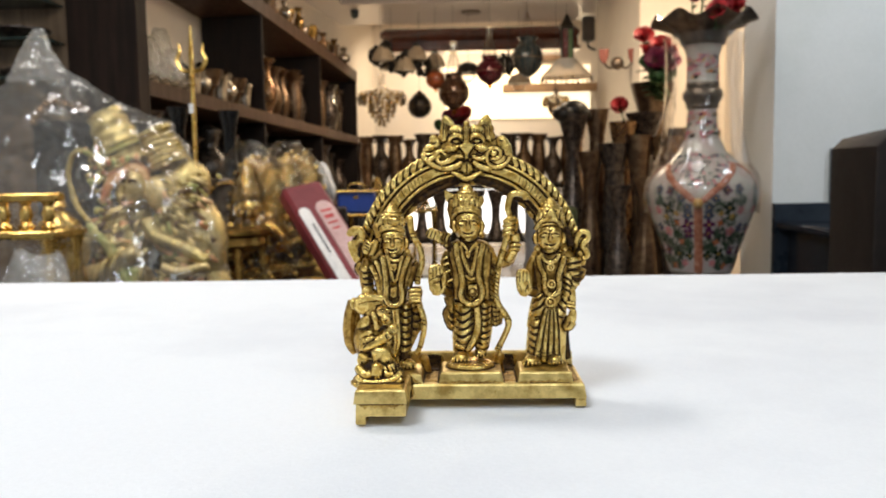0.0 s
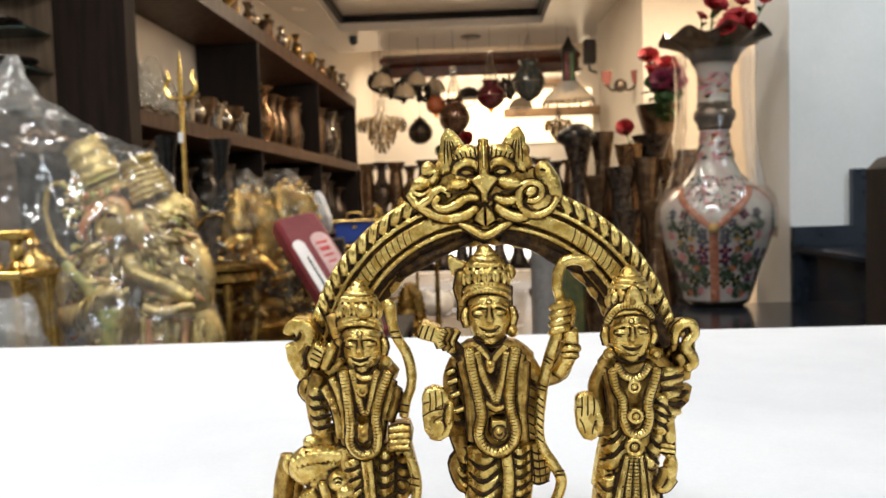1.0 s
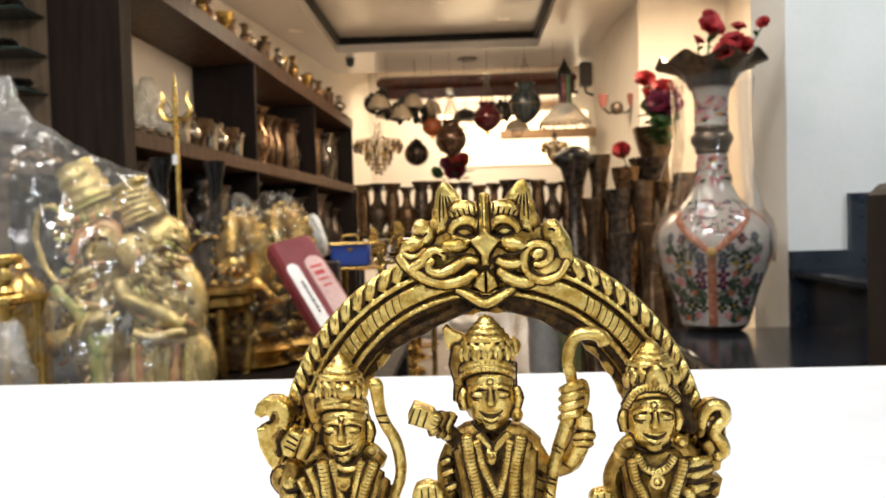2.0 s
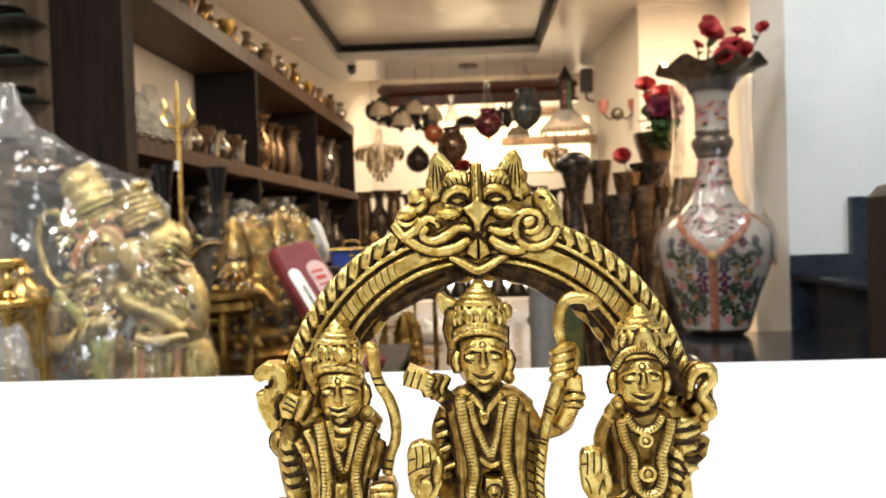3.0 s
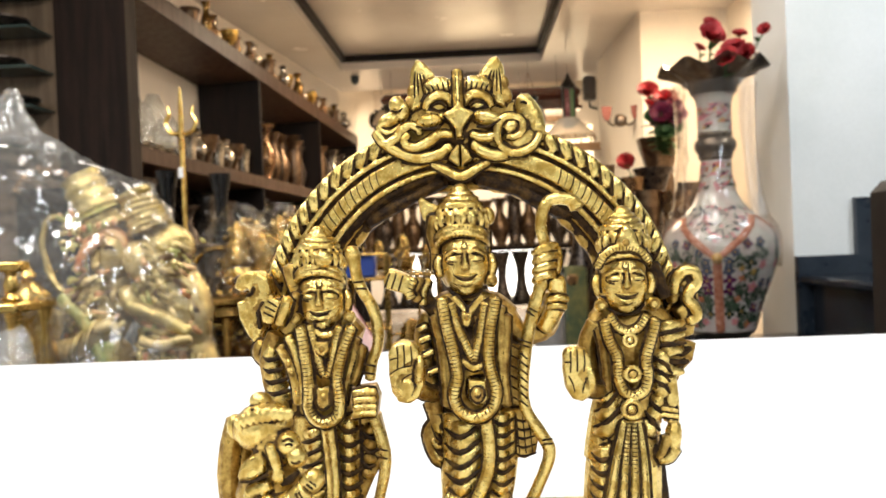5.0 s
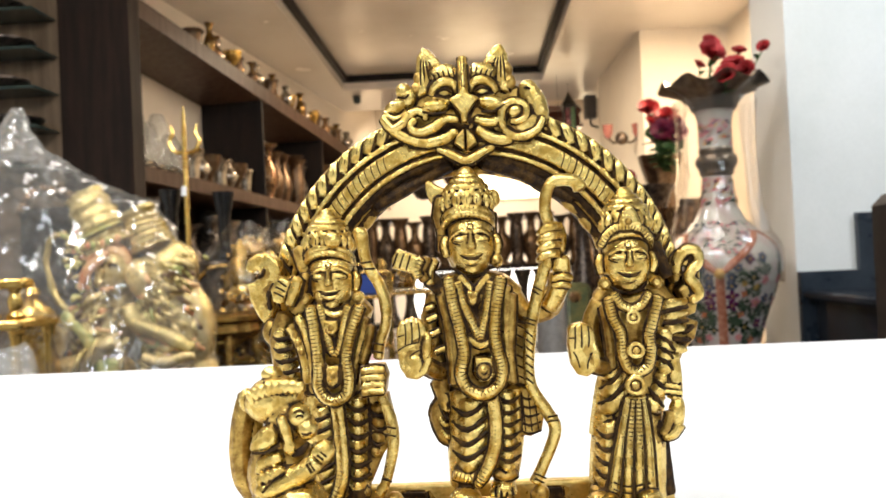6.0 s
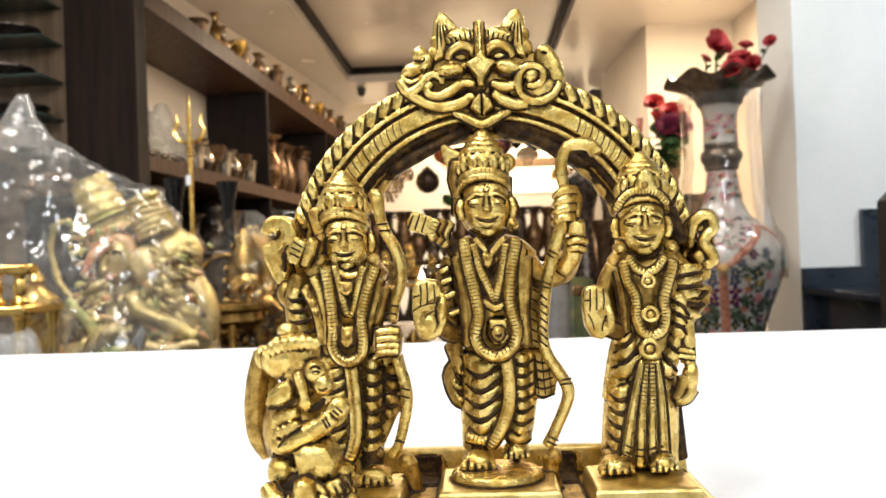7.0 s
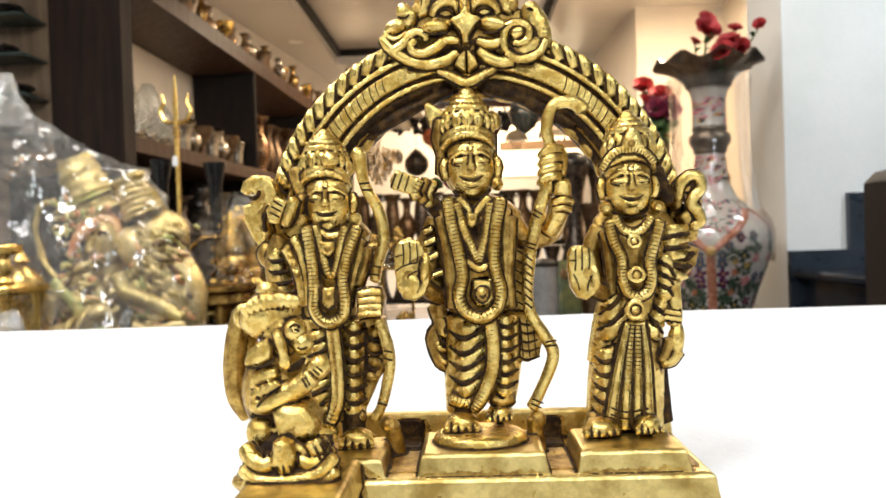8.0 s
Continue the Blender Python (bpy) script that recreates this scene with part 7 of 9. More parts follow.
rng = random.Random(3)
for k in range(3):
    a = radians(-109 + 120 * k)
    up_ = (math.cos(a), math.sin(a), 0)
    part("upright_band", Shape().tube([on_body(a, z) for z in (0.475, 0.53, 0.58, 0.63, 0.68, 0.725)], 0.0155, 0, 6, 3, flat=0.2, up=up_), REDBAND, ev, "russet enamel band")
    part("boss", Shape().blob(on_body(a, 0.742, 0.0), (0.02, 0.02, 0.02), 0), FLOWERS[5], ev, "ochre enamel boss")
    for w in (-1, 1):
        line = [on_body(a + w * (0.05 + math.asin(0.80 * q)), 0.752 + 0.135 * q + 0.003 * math.sin(q * 40)) for q in (0, 0.12, 0.25, 0.4, 0.55, 0.7, 0.85, 1.0)]
        part("slanting_band", Shape().tube(line, 0.0125, 0, 6, 3, flat=0.3, up=(math.cos(a + w * 0.5), math.sin(a + w * 0.5), 0.5)), REDBAND, ev)
    vine = Shape()
    for w in (-1, 1):
        blooms = ((12, 0.662, 0.0105, 0), (12, 0.628, 0.010, 0), (11, 0.728, 0.0085, 1), (11, 0.698, 0.0095, 1), (33, 0.725, 0.012, 2), (30, 0.548, 0.011, 2), (40, 0.635, 0.009, 3), (17, 0.762, 0.008, 1), (30, 0.790, 0.0085, 0), (44, 0.795, 0.009, 1), (13, 0.540, 0.0085, 2), (23, 0.595, 0.006, 4), (48, 0.715, 0.008, 3), (25, 0.668, 0.006, 4), (22, 0.512, 0.0065, 3), (50, 0.560, 0.009, 0), (38, 0.690, 0.006, 5), (53, 0.650, 0.008, 1), (42, 0.500, 0.007, 4), (24, 0.705, 0.0055, 5))
        for u, z, r, mi in blooms:
            ang, r = a + w * radians(u), r * 1.3
            spin, petals = rng.uniform(0, 1.5), Shape()
            for q in range(5 if mi % 2 else 4):
                d = spin + q * 2 * math.pi / (5 if mi % 2 else 4)
                dab(petals, ang + r * 0.95 * math.cos(d) / body_r(z), z + r * 0.95 * math.sin(d), r * 0.85, r * 0.62, d, mi)
            dab(petals, ang, z, r * 0.38, r * 0.38, 0, 5, 0.0018, 6)
            part("painted_flower", petals, FLOWERS, ev)
        for u, z, r, way in ((22, 0.735, 0.034, 1), (36, 0.670, 0.036, -1), (20, 0.570, 0.030, 1), (40, 0.585, 0.032, -1), (27, 0.625, 0.024, 1), (46, 0.755, 0.028, 1), (32, 0.510, 0.022, -1), (50, 0.610, 0.026, 1), (14, 0.585, 0.016, -1), (24, 0.800, 0.018, 1), (50, 0.520, 0.02, 1)):
            ang, pts = a + w * radians(u), []
            for q in range(11):
                d, g = way * w * q * 0.52 + u, r * (1 - q * 0.075)
                pts.append((ang + g * math.cos(d) / body_r(z), min(0.84, max(0.478, z + g * math.sin(d)))))
            vine.tube([on_body(*p, 0.0008) for p in pts], 0.0013, 0, 5, 2)
            for q, (pa, pz) in enumerate(pts):
                for _ in range(4):
                    dab(vine, pa + rng.uniform(-0.09, 0.09), min(0.84, max(0.478, pz + rng.uniform(-0.014, 0.014))), rng.uniform(0.005, 0.0095), rng.uniform(0.0024, 0.0045), rng.uniform(0, 3.1), 0, 0.0010, 6)
    # sprigs on the shoulder between the slanting bands
    for _ in range(230):
        u, z = rng.uniform(-0.95, 0.95), rng.uniform(0.80, 0.93)
        if z > 0.775 + 0.125 * abs(u):
            dab(vine, a + u, z, rng.uniform(0.004, 0.007), 0.003, rng.uniform(0, 3), 0, 0.0010, 6)
            if rng.random() < 0.4:
                dab(vine, a + u + 0.06, z, 0.006, 0.005, 0, rng.choice((1, 2)))
    part("painted_vine", vine, [VINE, FLOWERS[1], FLOWERS[3]], ev, "scrolling dark green enamel vine")
# painted sprigs round the neck and stem
sprig = Shape()
for _ in range(620):
    a, z = rng.uniform(0, 6.283), rng.choice((rng.uniform(1.215, 1.325), rng.uniform(0.99, 1.09), rng.uniform(0.26, 0.37)))
    r = 0.0605 if z > 1.2 else 0.0605 - 0.10 * (z - 1.03) if z > 0.9 else 0.0575
    wd, hd, tn = rng.uniform(0.006, 0.016), rng.uniform(0.004, 0.009), rng.uniform(0, 3)
    r = r + 0.0055 if z > 0.9 and z < 1.03 else r
    ring = [Vector(((r + 0.0015) * math.cos(a), (r + 0.0015) * math.sin(a), z))] + [Vector(((r + 0.001) * math.cos(a + wd * math.cos(q * 0.9) / r), (r + 0.001) * math.sin(a + wd * math.cos(q * 0.9) / r), z + hd * math.sin(q * 0.9 + tn))) for q in range(7)]
    sprig.add(ring, [(0, 1 + q, 1 + (q + 1) % 7) for q in range(7)], rng.choice((3, 3, 3, 4, 2, 2, 0, 5)))
part("painted_sprigs", sprig, FLOWERS, ev, "rose and green enamel sprigs on the neck")
# Loose clear film: a sleeve over the belly and a gathered part round the neck.
wrap = thing("plastic_wrap", "loose clear plastic film round the enamel vase", "plastic film", (0.933, 3.2, 0.0))
n = 72
for nm, rows_ in (("belly_film", [(0.222, 0.70), (0.226, 0.76), (0.222, 0.81), (0.206, 0.855), (0.182, 0.89)]), ("neck_film", [(0.182, 0.89), (0.168, 0.94), (0.156, 1.00), (0.148, 1.07), (0.144, 1.14), (0.142, 1.21), (0.144, 1.28), (0.148, 1.34), (0.155, 1.38)])):
    fv = []
    for r, z in rows_:
        for k in range(n):
            a = 2 * math.pi * k / n
            q = r * (1 + 0.05 * noise.noise(Vector((3 * math.cos(a), 3 * math.sin(a), z * 5))) - 0.05 * abs(noise.noise(Vector((7 * math.cos(a), 7 * math.sin(a), z * 9)))))
            fv.append((q * math.cos(a), q * math.sin(a), z))
    ff = [(i * n + k, i * n + (k + 1) % n, (i + 1) * n + (k + 1) % n, (i + 1) * n + k) for i in range(len(rows_) - 1) for k in range(n)]
    part(nm, Shape().add(fv, ff), FILM, wrap, angle=80).visible_shadow = False


# ---------------------------------------------------------------- lamps that hang from the ceiling
CRYSTAL = clear("crystal_drop", (0.98, 0.95, 0.90), 0.03, 0.9)
CREAMGLASS = paint("cream_glass_shade", (0.46, 0.37, 0.26), 0.25, 0, (0.36, 0.28, 0.19), 0.4, 20, 90, 0.03)
REDGLASS = paint("ruby_glass", (0.085, 0.008, 0.018), 0.07, 0.4, (0.14, 0.02, 0.025), 0.4, 14, 90, 0.03, clear=0.6)
AMBER = paint("amber_mosaic_glass", (0.055, 0.026, 0.02), 0.08, 0.5, (0.14, 0.065, 0.025), 0.4, 30, 110, 0.1, clear=0.5)
ORANGE = paint("orange_glass", (0.34, 0.085, 0.03), 0.12, 0.1, (0.20, 0.05, 0.02), 0.4, 22, 90, 0.05, clear=0.5)
TEAL = paint("dark_teal_mosaic_glass", (0.022, 0.035, 0.042), 0.12, 0.2, (0.06, 0.075, 0.08), 0.4, 40, 120, 0.1, clear=0.6)
GLASSY = clear("clear_lamp_glass", (0.95, 0.93, 0.90), 0.04, 0.5)
lamps = "lamps hanging from the beam"


def hanger(ob, top, z):
    part("chain", Shape().tube([(0, 0, top - z), (0, 0, 0)], 0.0016, 0, 6, 1), BLACKIRON, ob)


URN = ((0.10, -1.12), (0.24, -1.06), (0.40, -0.95), (0.66, -0.74), (0.88, -0.46), (0.98, -0.18), (1.0, 0.06), (0.95, 0.32), (0.82, 0.58), (0.62, 0.78), (0.53, 0.90), (0.52, 1.02), (0.60, 1.16), (0.66, 1.22), (0.60, 1.24))


def globe_lamp(spot, r, mat, label, tall=1.0, chimney=None, tail=True, urn=False, panes=0):
    """A hanging glass lamp: a ball, or an urn with a neck; panes: raised lead lines between its mosaic rows."""
    ob = thing("pendant_lamp", label, "lamp", spot, 0, lamps)
    top = r * tall * (1.24 if urn else 1.0)
    hanger(ob, 2.449, spot[2] + top)
    ob.children[0].location.z = top
    prof_ = [(r * a, r * tall * b) for a, b in URN] if urn else [(r * math.sin(math.pi * q / 14), -r * tall * math.cos(math.pi * q / 14)) for q in range(1, 14)]
    ball = part("globe", Shape().lathe((0, 0, 0), prof_, 26), mat, ob)
    for k in range(panes):
        a = 2 * math.pi * k / panes
        part("lead_line", Shape().tube([(q * 1.005 * math.cos(a), q * 1.005 * math.sin(a), z) for q, z in prof_[2:-3]], 0.0022, 0, 5, 1), BRONZE, ball)
    if not urn:
        part("cap", Shape().lathe((0, 0, r * tall * 0.9), [(r * 0.55, 0), (r * 0.5, r * 0.12), (r * 0.28, r * 0.22), (r * 0.1, r * 0.4)], 20), BRONZE, ob)
    part("waist_band", Shape().tube([(r * 1.0 * math.cos(a * 0.2618), r * 1.0 * math.sin(a * 0.2618), 0) for a in range(24)], r * 0.035, 0, 6, 1, closed=True, up=(0, 0, 1)), BRONZE, ob)
    for k in range(3 if urn else 0):
        a = k * 2.0944 + 0.4
        part("hanging_rod", Shape().tube([(r * 0.6 * math.cos(a), r * 0.6 * math.sin(a), top), (0, 0, top + r * 1.6)], 0.003, 0, 5, 1), BRONZE, ob)
    if chimney:
        part("chimney", Shape().lathe((0, 0, top), [(r * 0.5, 0), (r * 0.42, r * 0.6), (r * 0.22, r * 1.2), (r * 0.26, r * 2.0)], 20), chimney, ob)
    if tail:
        part("finial", Shape().lathe((0, 0, -r * tall * 1.42), [(0.004, 0), (r * 0.16, r * 0.10), (r * 0.10, r * 0.22), (r * 0.34, r * 0.42), (r * 0.52, r * 0.60)], 20), AMBERGLASS, ob)
    return ob


AMBERGLASS = clear("amber_glass", (0.95, 0.55, 0.18), 0.15, 0.5)
globe_lamp((-0.453, 7.900, 1.546), 0.115, BLACKIRON, "black pierced metal ball lamp on a chain", tail=False, panes=12)
globe_lamp((-0.111, 7.600, 1.640), 0.143, AMBER, "brown amber mosaic urn lamp with an amber glass tail", chimney=GLASSY, urn=True, panes=10)
globe_lamp((0.225, 7.500, 1.818), 0.132, REDGLASS, "ruby glass urn lamp with a clear chimney", 0.85, GLASSY, urn=True)
globe_lamp((-0.285, 7.700, 1.777), 0.095, ORANGE, "small orange glass lamp with a clear chimney", 0.9, GLASSY)
globe_lamp((0.567, 7.400, 1.915), 0.140, TEAL, "large dark teal mosaic glass urn lamp", 1.1, tail=False, urn=True, panes=14)


def dome_lamp(spot, r, mat, label):
    ob = thing("dome_lamp", label, "lamp", spot, 0, lamps)
    hanger(ob, 2.449, spot[2])
    part("shade", Shape().lathe((0, 0, 0), [(r, -r * 0.5), (r * 1.02, -r * 0.45), (r * 0.9, -r * 0.1), (r * 0.55, r * 0.25), (r * 0.1, r * 0.4)], 24), mat, ob)
    part("glass", Shape().lathe((0, 0, -r * 0.5), [(r * 0.2, -r * 0.7), (r * 0.55, -r * 0.4), (r * 0.6, 0)], 20), GLASSY, ob)
    return ob


dome_lamp((0.026, 7.800, 1.902), 0.125, BLACKIRON, "black metal dome lamp with a clear glass")
dome_lamp((0.521, 7.900, 1.802), 0.115, CREAMGLASS, "cream glass bell lamp on a chain")


def iron_chandelier(spot, r, arms, shades, label):
    """Curled black arms with iron leaves; shades: the angles at which a cream bell hangs."""
    ob = thing("iron_chandelier", label, "chandelier", spot, 0, lamps)
    hanger(ob, 2.449, spot[2] + 0.15)
    ob.children[0].location.z = 0.15
    part("hub", Shape().lathe((0, 0, -0.13), [(0.012, 0), (0.035, 0.03), (0.02, 0.07), (0.04, 0.14), (0.012, 0.2), (0.008, 0.28)], 14), BLACKIRON, ob)
    rng = random.Random(arms * 7 + len(shades))
    for k in range(arms):
        a = 2 * math.pi * k / arms + rng.uniform(-0.2, 0.2)
        up_ = rng.uniform(-0.05, 0.06)
        q = lambda d, z: (d * math.cos(a), d * math.sin(a), z + up_)
        arm_ = part("arm", Shape().tube([q(0.02, -0.02), q(r * 0.4, -0.09), q(r * 0.8, -0.07), q(r, 0.0), q(r * 0.88, 0.06), q(r * 0.72, 0.03), q(r * 0.78, -0.01)], 0.012, 0, 7, 4), BLACKIRON, ob)
        for j in range(4):
            d, b2 = r * rng.uniform(0.35, 1.0), rng.uniform(-0.09, 0.08)
            part("iron_leaf", Shape().blob(q(d, b2), (0.052, 0.011, 0.026), 0, Matrix.Rotation(a + rng.uniform(-1, 1), 3, "Z") @ Matrix.Rotation(rng.uniform(-1.2, 1.2), 3, "Y"), 10, 6), BLACKIRON, arm_)
    for deg, lift in shades:
        a = radians(deg)
        q = (r * 0.85 * math.cos(a), r * 0.85 * math.sin(a), lift)
        shade_ = part("glass_shade", Shape().lathe(q, [(0.098, -0.075), (0.10, -0.065), (0.088, -0.03), (0.07, 0.015), (0.04, 0.05), (0.018, 0.062)], 20, 0, 1, 8, 0.04), CREAMGLASS, ob, "cream glass bell shade")
        part("shade_cap", Shape().lathe(q, [(0.034, 0.05), (0.03, 0.07), (0.012, 0.09)], 12), BLACKIRON, shade_)
    return ob


iron_chandelier((-0.704, 7.700, 1.975), 0.21, 7, ((250, 0.04), (320, -0.05), (100, 0.0)), "black iron chandelier with cream glass bell shades")
iron_chandelier((-0.451, 7.900, 1.963), 0.19, 7, ((265, 0.08), (345, 0.03), (120, 0.05)), "black leafy iron chandelier with cream bell shades")
iron_chandelier((0.433, 8.200, 1.998), 0.12, 5, (), "small black iron chandelier with leaves")


def crystal_chandelier(spot, r, label):
    """Gilt rings hung with rows of faceted drops: a wide flat crown over a narrow basket."""
    ob = thing("crystal_chandelier", label, "chandelier", spot, 0, lamps)
    hanger(ob, 2.449, spot[2] + r)
    ob.children[0].location.z = r
    rng = random.Random(int(r * 1000))
    for share, drop in ((0.92, 0.26), (1.0, 0.14), (0.96, -0.02), (0.55, -0.16), (0.55, -0.34), (0.46, -0.54), (0.30, -0.74), (0.14, -0.92)):
        q, z = r * share, r * drop
        ring_ = part("ring", Shape().tube([(q * math.cos(a * 0.2618), q * math.sin(a * 0.2618), z) for a in range(24)], 0.005, 0, 6, 1, closed=True, up=(0, 0, 1)), GOLD, ob)
        count = max(6, int(q * 150))
        for k in range(count):
            a = 2 * math.pi * k / count + rng.uniform(-0.06, 0.06)
            part("drop", Shape().lathe((q * math.cos(a), q * math.sin(a), z - 0.05 - rng.uniform(0, 0.012)), [(0.002, 0), (0.013, 0.016), (0.011, 0.034), (0.003, 0.05)], 6), (CRYSTAL, SILVERED, CRYSTAL, GOLD, CRYSTAL, BRONZE)[k % 6], ring_)
    for k in range(8):
        a = k * 0.7854
        part("strand", Shape().tube([(r * 0.5 * math.cos(a), r * 0.5 * math.sin(a), r * 0.26), (r * 0.16 * math.cos(a), r * 0.16 * math.sin(a), r * 0.5), (r * 0.12 * math.cos(a), r * 0.12 * math.sin(a), r * 1.05)], 0.005, 0, 5, 3, ribs=0.4, pitch=0.02), CRYSTAL if k % 2 else SILVERED, ob)
    return ob


crystal_chandelier((-0.790, 7.600, 1.594), 0.222, "gilt chandelier hung with crystal drops")
crystal_chandelier((0.811, 7.300, 1.521), 0.115, "small crystal chandelier with amber drops")
FROST = clear("beaded_crystal_shade", (0.66, 0.57, 0.46), 0.2, 0.6, 0.8, 60.0, 0.30)
sh = thing("crystal_shade_lamp", "tapered crystal lampshade with a beaded fringe", "lamp", (0.894, 7.200, 1.802), 0, lamps)
hanger(sh, 2.449, 1.9)
part("shade", Shape().lathe((0, 0, -0.03), [(0.225, -0.06), (0.225, -0.05), (0.09, 0.09), (0.085, 0.10)], 28), FROST, sh)
for k in range(26):
    a = k * 0.2417
    part("bead", Shape().lathe((0.222 * math.cos(a), 0.222 * math.sin(a), -0.135), [(0.003, 0), (0.012, 0.015), (0.01, 0.03), (0.003, 0.045)], 6), CRYSTAL if k % 2 else SILVERED, sh)
lt = thing("column_lantern", "tall dark lantern with red and green glass panes", "lantern", (0.916, 7.350, 1.972), 0, lamps)
part("frame", Shape().box((0, 0, 0.02), (0.11, 0.11, 0.36), soft=0.01).lathe((0, 0, 0.2), [(0.08, 0), (0.03, 0.07), (0.008, 0.12)], 8), BLACKIRON, lt)
part("red_pane", Shape().box((-0.02, -0.058, 0.02), (0.035, 0.008, 0.30)), REDGLASS, lt, "red glass pane")
part("green_pane", Shape().box((0.025, -0.058, 0.02), (0.03, 0.008, 0.30)), LEAF, lt, "green glass pane")

# Small fixtures.
cc = thing("security_camera", "small dark dome camera fixed to the ceiling", "camera", (-1.048, 7.750, 2.416), 0)
part("mount", Shape().lathe((0, 0, 0.03), [(0.05, 0), (0.05, 0.03), (0.03, 0.05)], 18), BLACKIRON, cc)
part("dome", Shape().blob((0, 0, 0.0), (0.042, 0.042, 0.05)), TEAL, cc)
single("ceiling_vent", Shape().lathe((0, 0, 0), [(0.10, 0.0), (0.09, -0.012), (0.05, -0.008), (0.0, -0.014)], 24), AGEDBRASS, "round metal vent in the ceiling", "vent", (0.06, 7.95, 2.449))
sp = thing("loudspeaker", "small grey loudspeaker on a wall bracket", "loudspeaker", (1.234, 8.200, 2.306), 10)
part("cabinet", Shape().box((0, 0, 0), (0.11, 0.10, 0.24), soft=0.012), paint("grey_plastic", (0.10, 0.09, 0.085), 0.5), sp)
part("bracket", Shape().tube([(0.0, 0.02, -0.12), (0.02, 0.05, -0.17), (0.10, 0.08, -0.19)], 0.012, 0, 8, 3), BLACKIRON, sp)
sc = thing("wall_sconce", "brass wall bracket with two red glass cups", "lamp", (1.173, 6.300, 1.705), 0)
part("backplate", Shape().blob((0, 0, 0), (0.05, 0.02, 0.05)), AGEDBRASS, sc)
for w in (-1, 1):
    part("arm", Shape().tube([(0, 0, 0), (w * 0.06, -0.03, -0.04), (w * 0.11, -0.04, 0.0)], 0.009, 0, 7, 4), AGEDBRASS, sc)
    part("glass_cup", Shape().lathe((w * 0.11, -0.04, 0.0), [(0.018, 0), (0.034, 0.04), (0.04, 0.10), (0.036, 0.10)], 16), paint("pink_red_glass", (0.42, 0.16, 0.13), 0.2), sc, "pale red glass cup")


# ---------------------------------------------------------------- dark chair at the foot of the stair
ch = thing("armchair", "dark brown leather armchair with a high rounded back", "chair", (1.335, 1.88, 0), 0)
part("backrest", Shape().slab([(-0.49, 0.22), (0.49, 0.22), (0.49, 0.90), (0.46, 0.93), (0.25, 0.985), (0.0, 1.005), (-0.25, 0.975), (-0.465, 0.928), (-0.488, 0.905)], -0.20, 0.0, 0, 0.012), LEATHER, ch)
part("seat", Shape().box((0.06, -0.42, 0.34), (0.78, 0.50, 0.20), soft=0.05), LEATHER, ch)
part("base", Shape().box((0.0, -0.22, 0.15), (0.94, 0.80, 0.22), soft=0.03), LEATHER, ch)
for x in (-0.42, 0.42):
    part("armrest", Shape().box((x + 0.02, -0.30, 0.44), (0.13, 0.68, 0.34), soft=0.05), LEATHER, ch)
    for y in (-0.54, -0.06):
        part("leg", Shape().box((x, y, 0.025), (0.05, 0.05, 0.05)), DARKWOOD, ch)


# ---------------------------------------------------------------- goods behind the counter
bench = thing("display_bench", "low dark wooden bench for boxed and wrapped goods", "bench", (-1.065, 2.37, 0))
part("top", Shape().box((0, 0, 0.435), (1.71, 1.50, 0.03), soft=0.005), DARKWOOD, bench)
for x in (-0.82, 0.82):
    for y in (-0.70, 0.70):
        part("leg", Shape().box((x, y, 0.21), (0.06, 0.06, 0.42)), DARKWOOD, bench)
BT = 0.45

CREAMGOLD = paint("painted_gold_finish", (0.78, 0.62, 0.27), 0.24, 0.65, (0.46, 0.35, 0.13), 0.5, 26, 120, 0.6, 0.25, depth=0.005)
SKIN = paint("pale_gold_paint", (0.66, 0.51, 0.24), 0.28, 0.35, (0.48, 0.36, 0.15), 0.4, 14, 120, 0.5, depth=0.004)
CORAL = paint("coral_red_paint", (0.46, 0.15, 0.06), 0.4, 0.1, (0.66, 0.42, 0.20), 0.5, 22, 120, 0.2)
GREENP = paint("leaf_green_paint", (0.20, 0.26, 0.07), 0.4, 0.1, (0.55, 0.45, 0.16), 0.5, 26, 120, 0.2)


def drape(s_, a, b2, r, count, spread, mi, rng):
    for k in range(count):
        t_ = k / max(1, count - 1) - 0.5
        p = [Vector(a) + Vector((spread * t_, rng.uniform(-0.01, 0.01), 0)), Vector(a).lerp(Vector(b2), 0.5) + Vector((spread * 1.3 * t_, -0.02 + rng.uniform(-0.01, 0.01), 0)), Vector(b2) + Vector((spread * 1.7 * t_, 0, 0))]
        s_.tube(p, [r * 0.7, r, r * 0.8], mi, 7, 3)


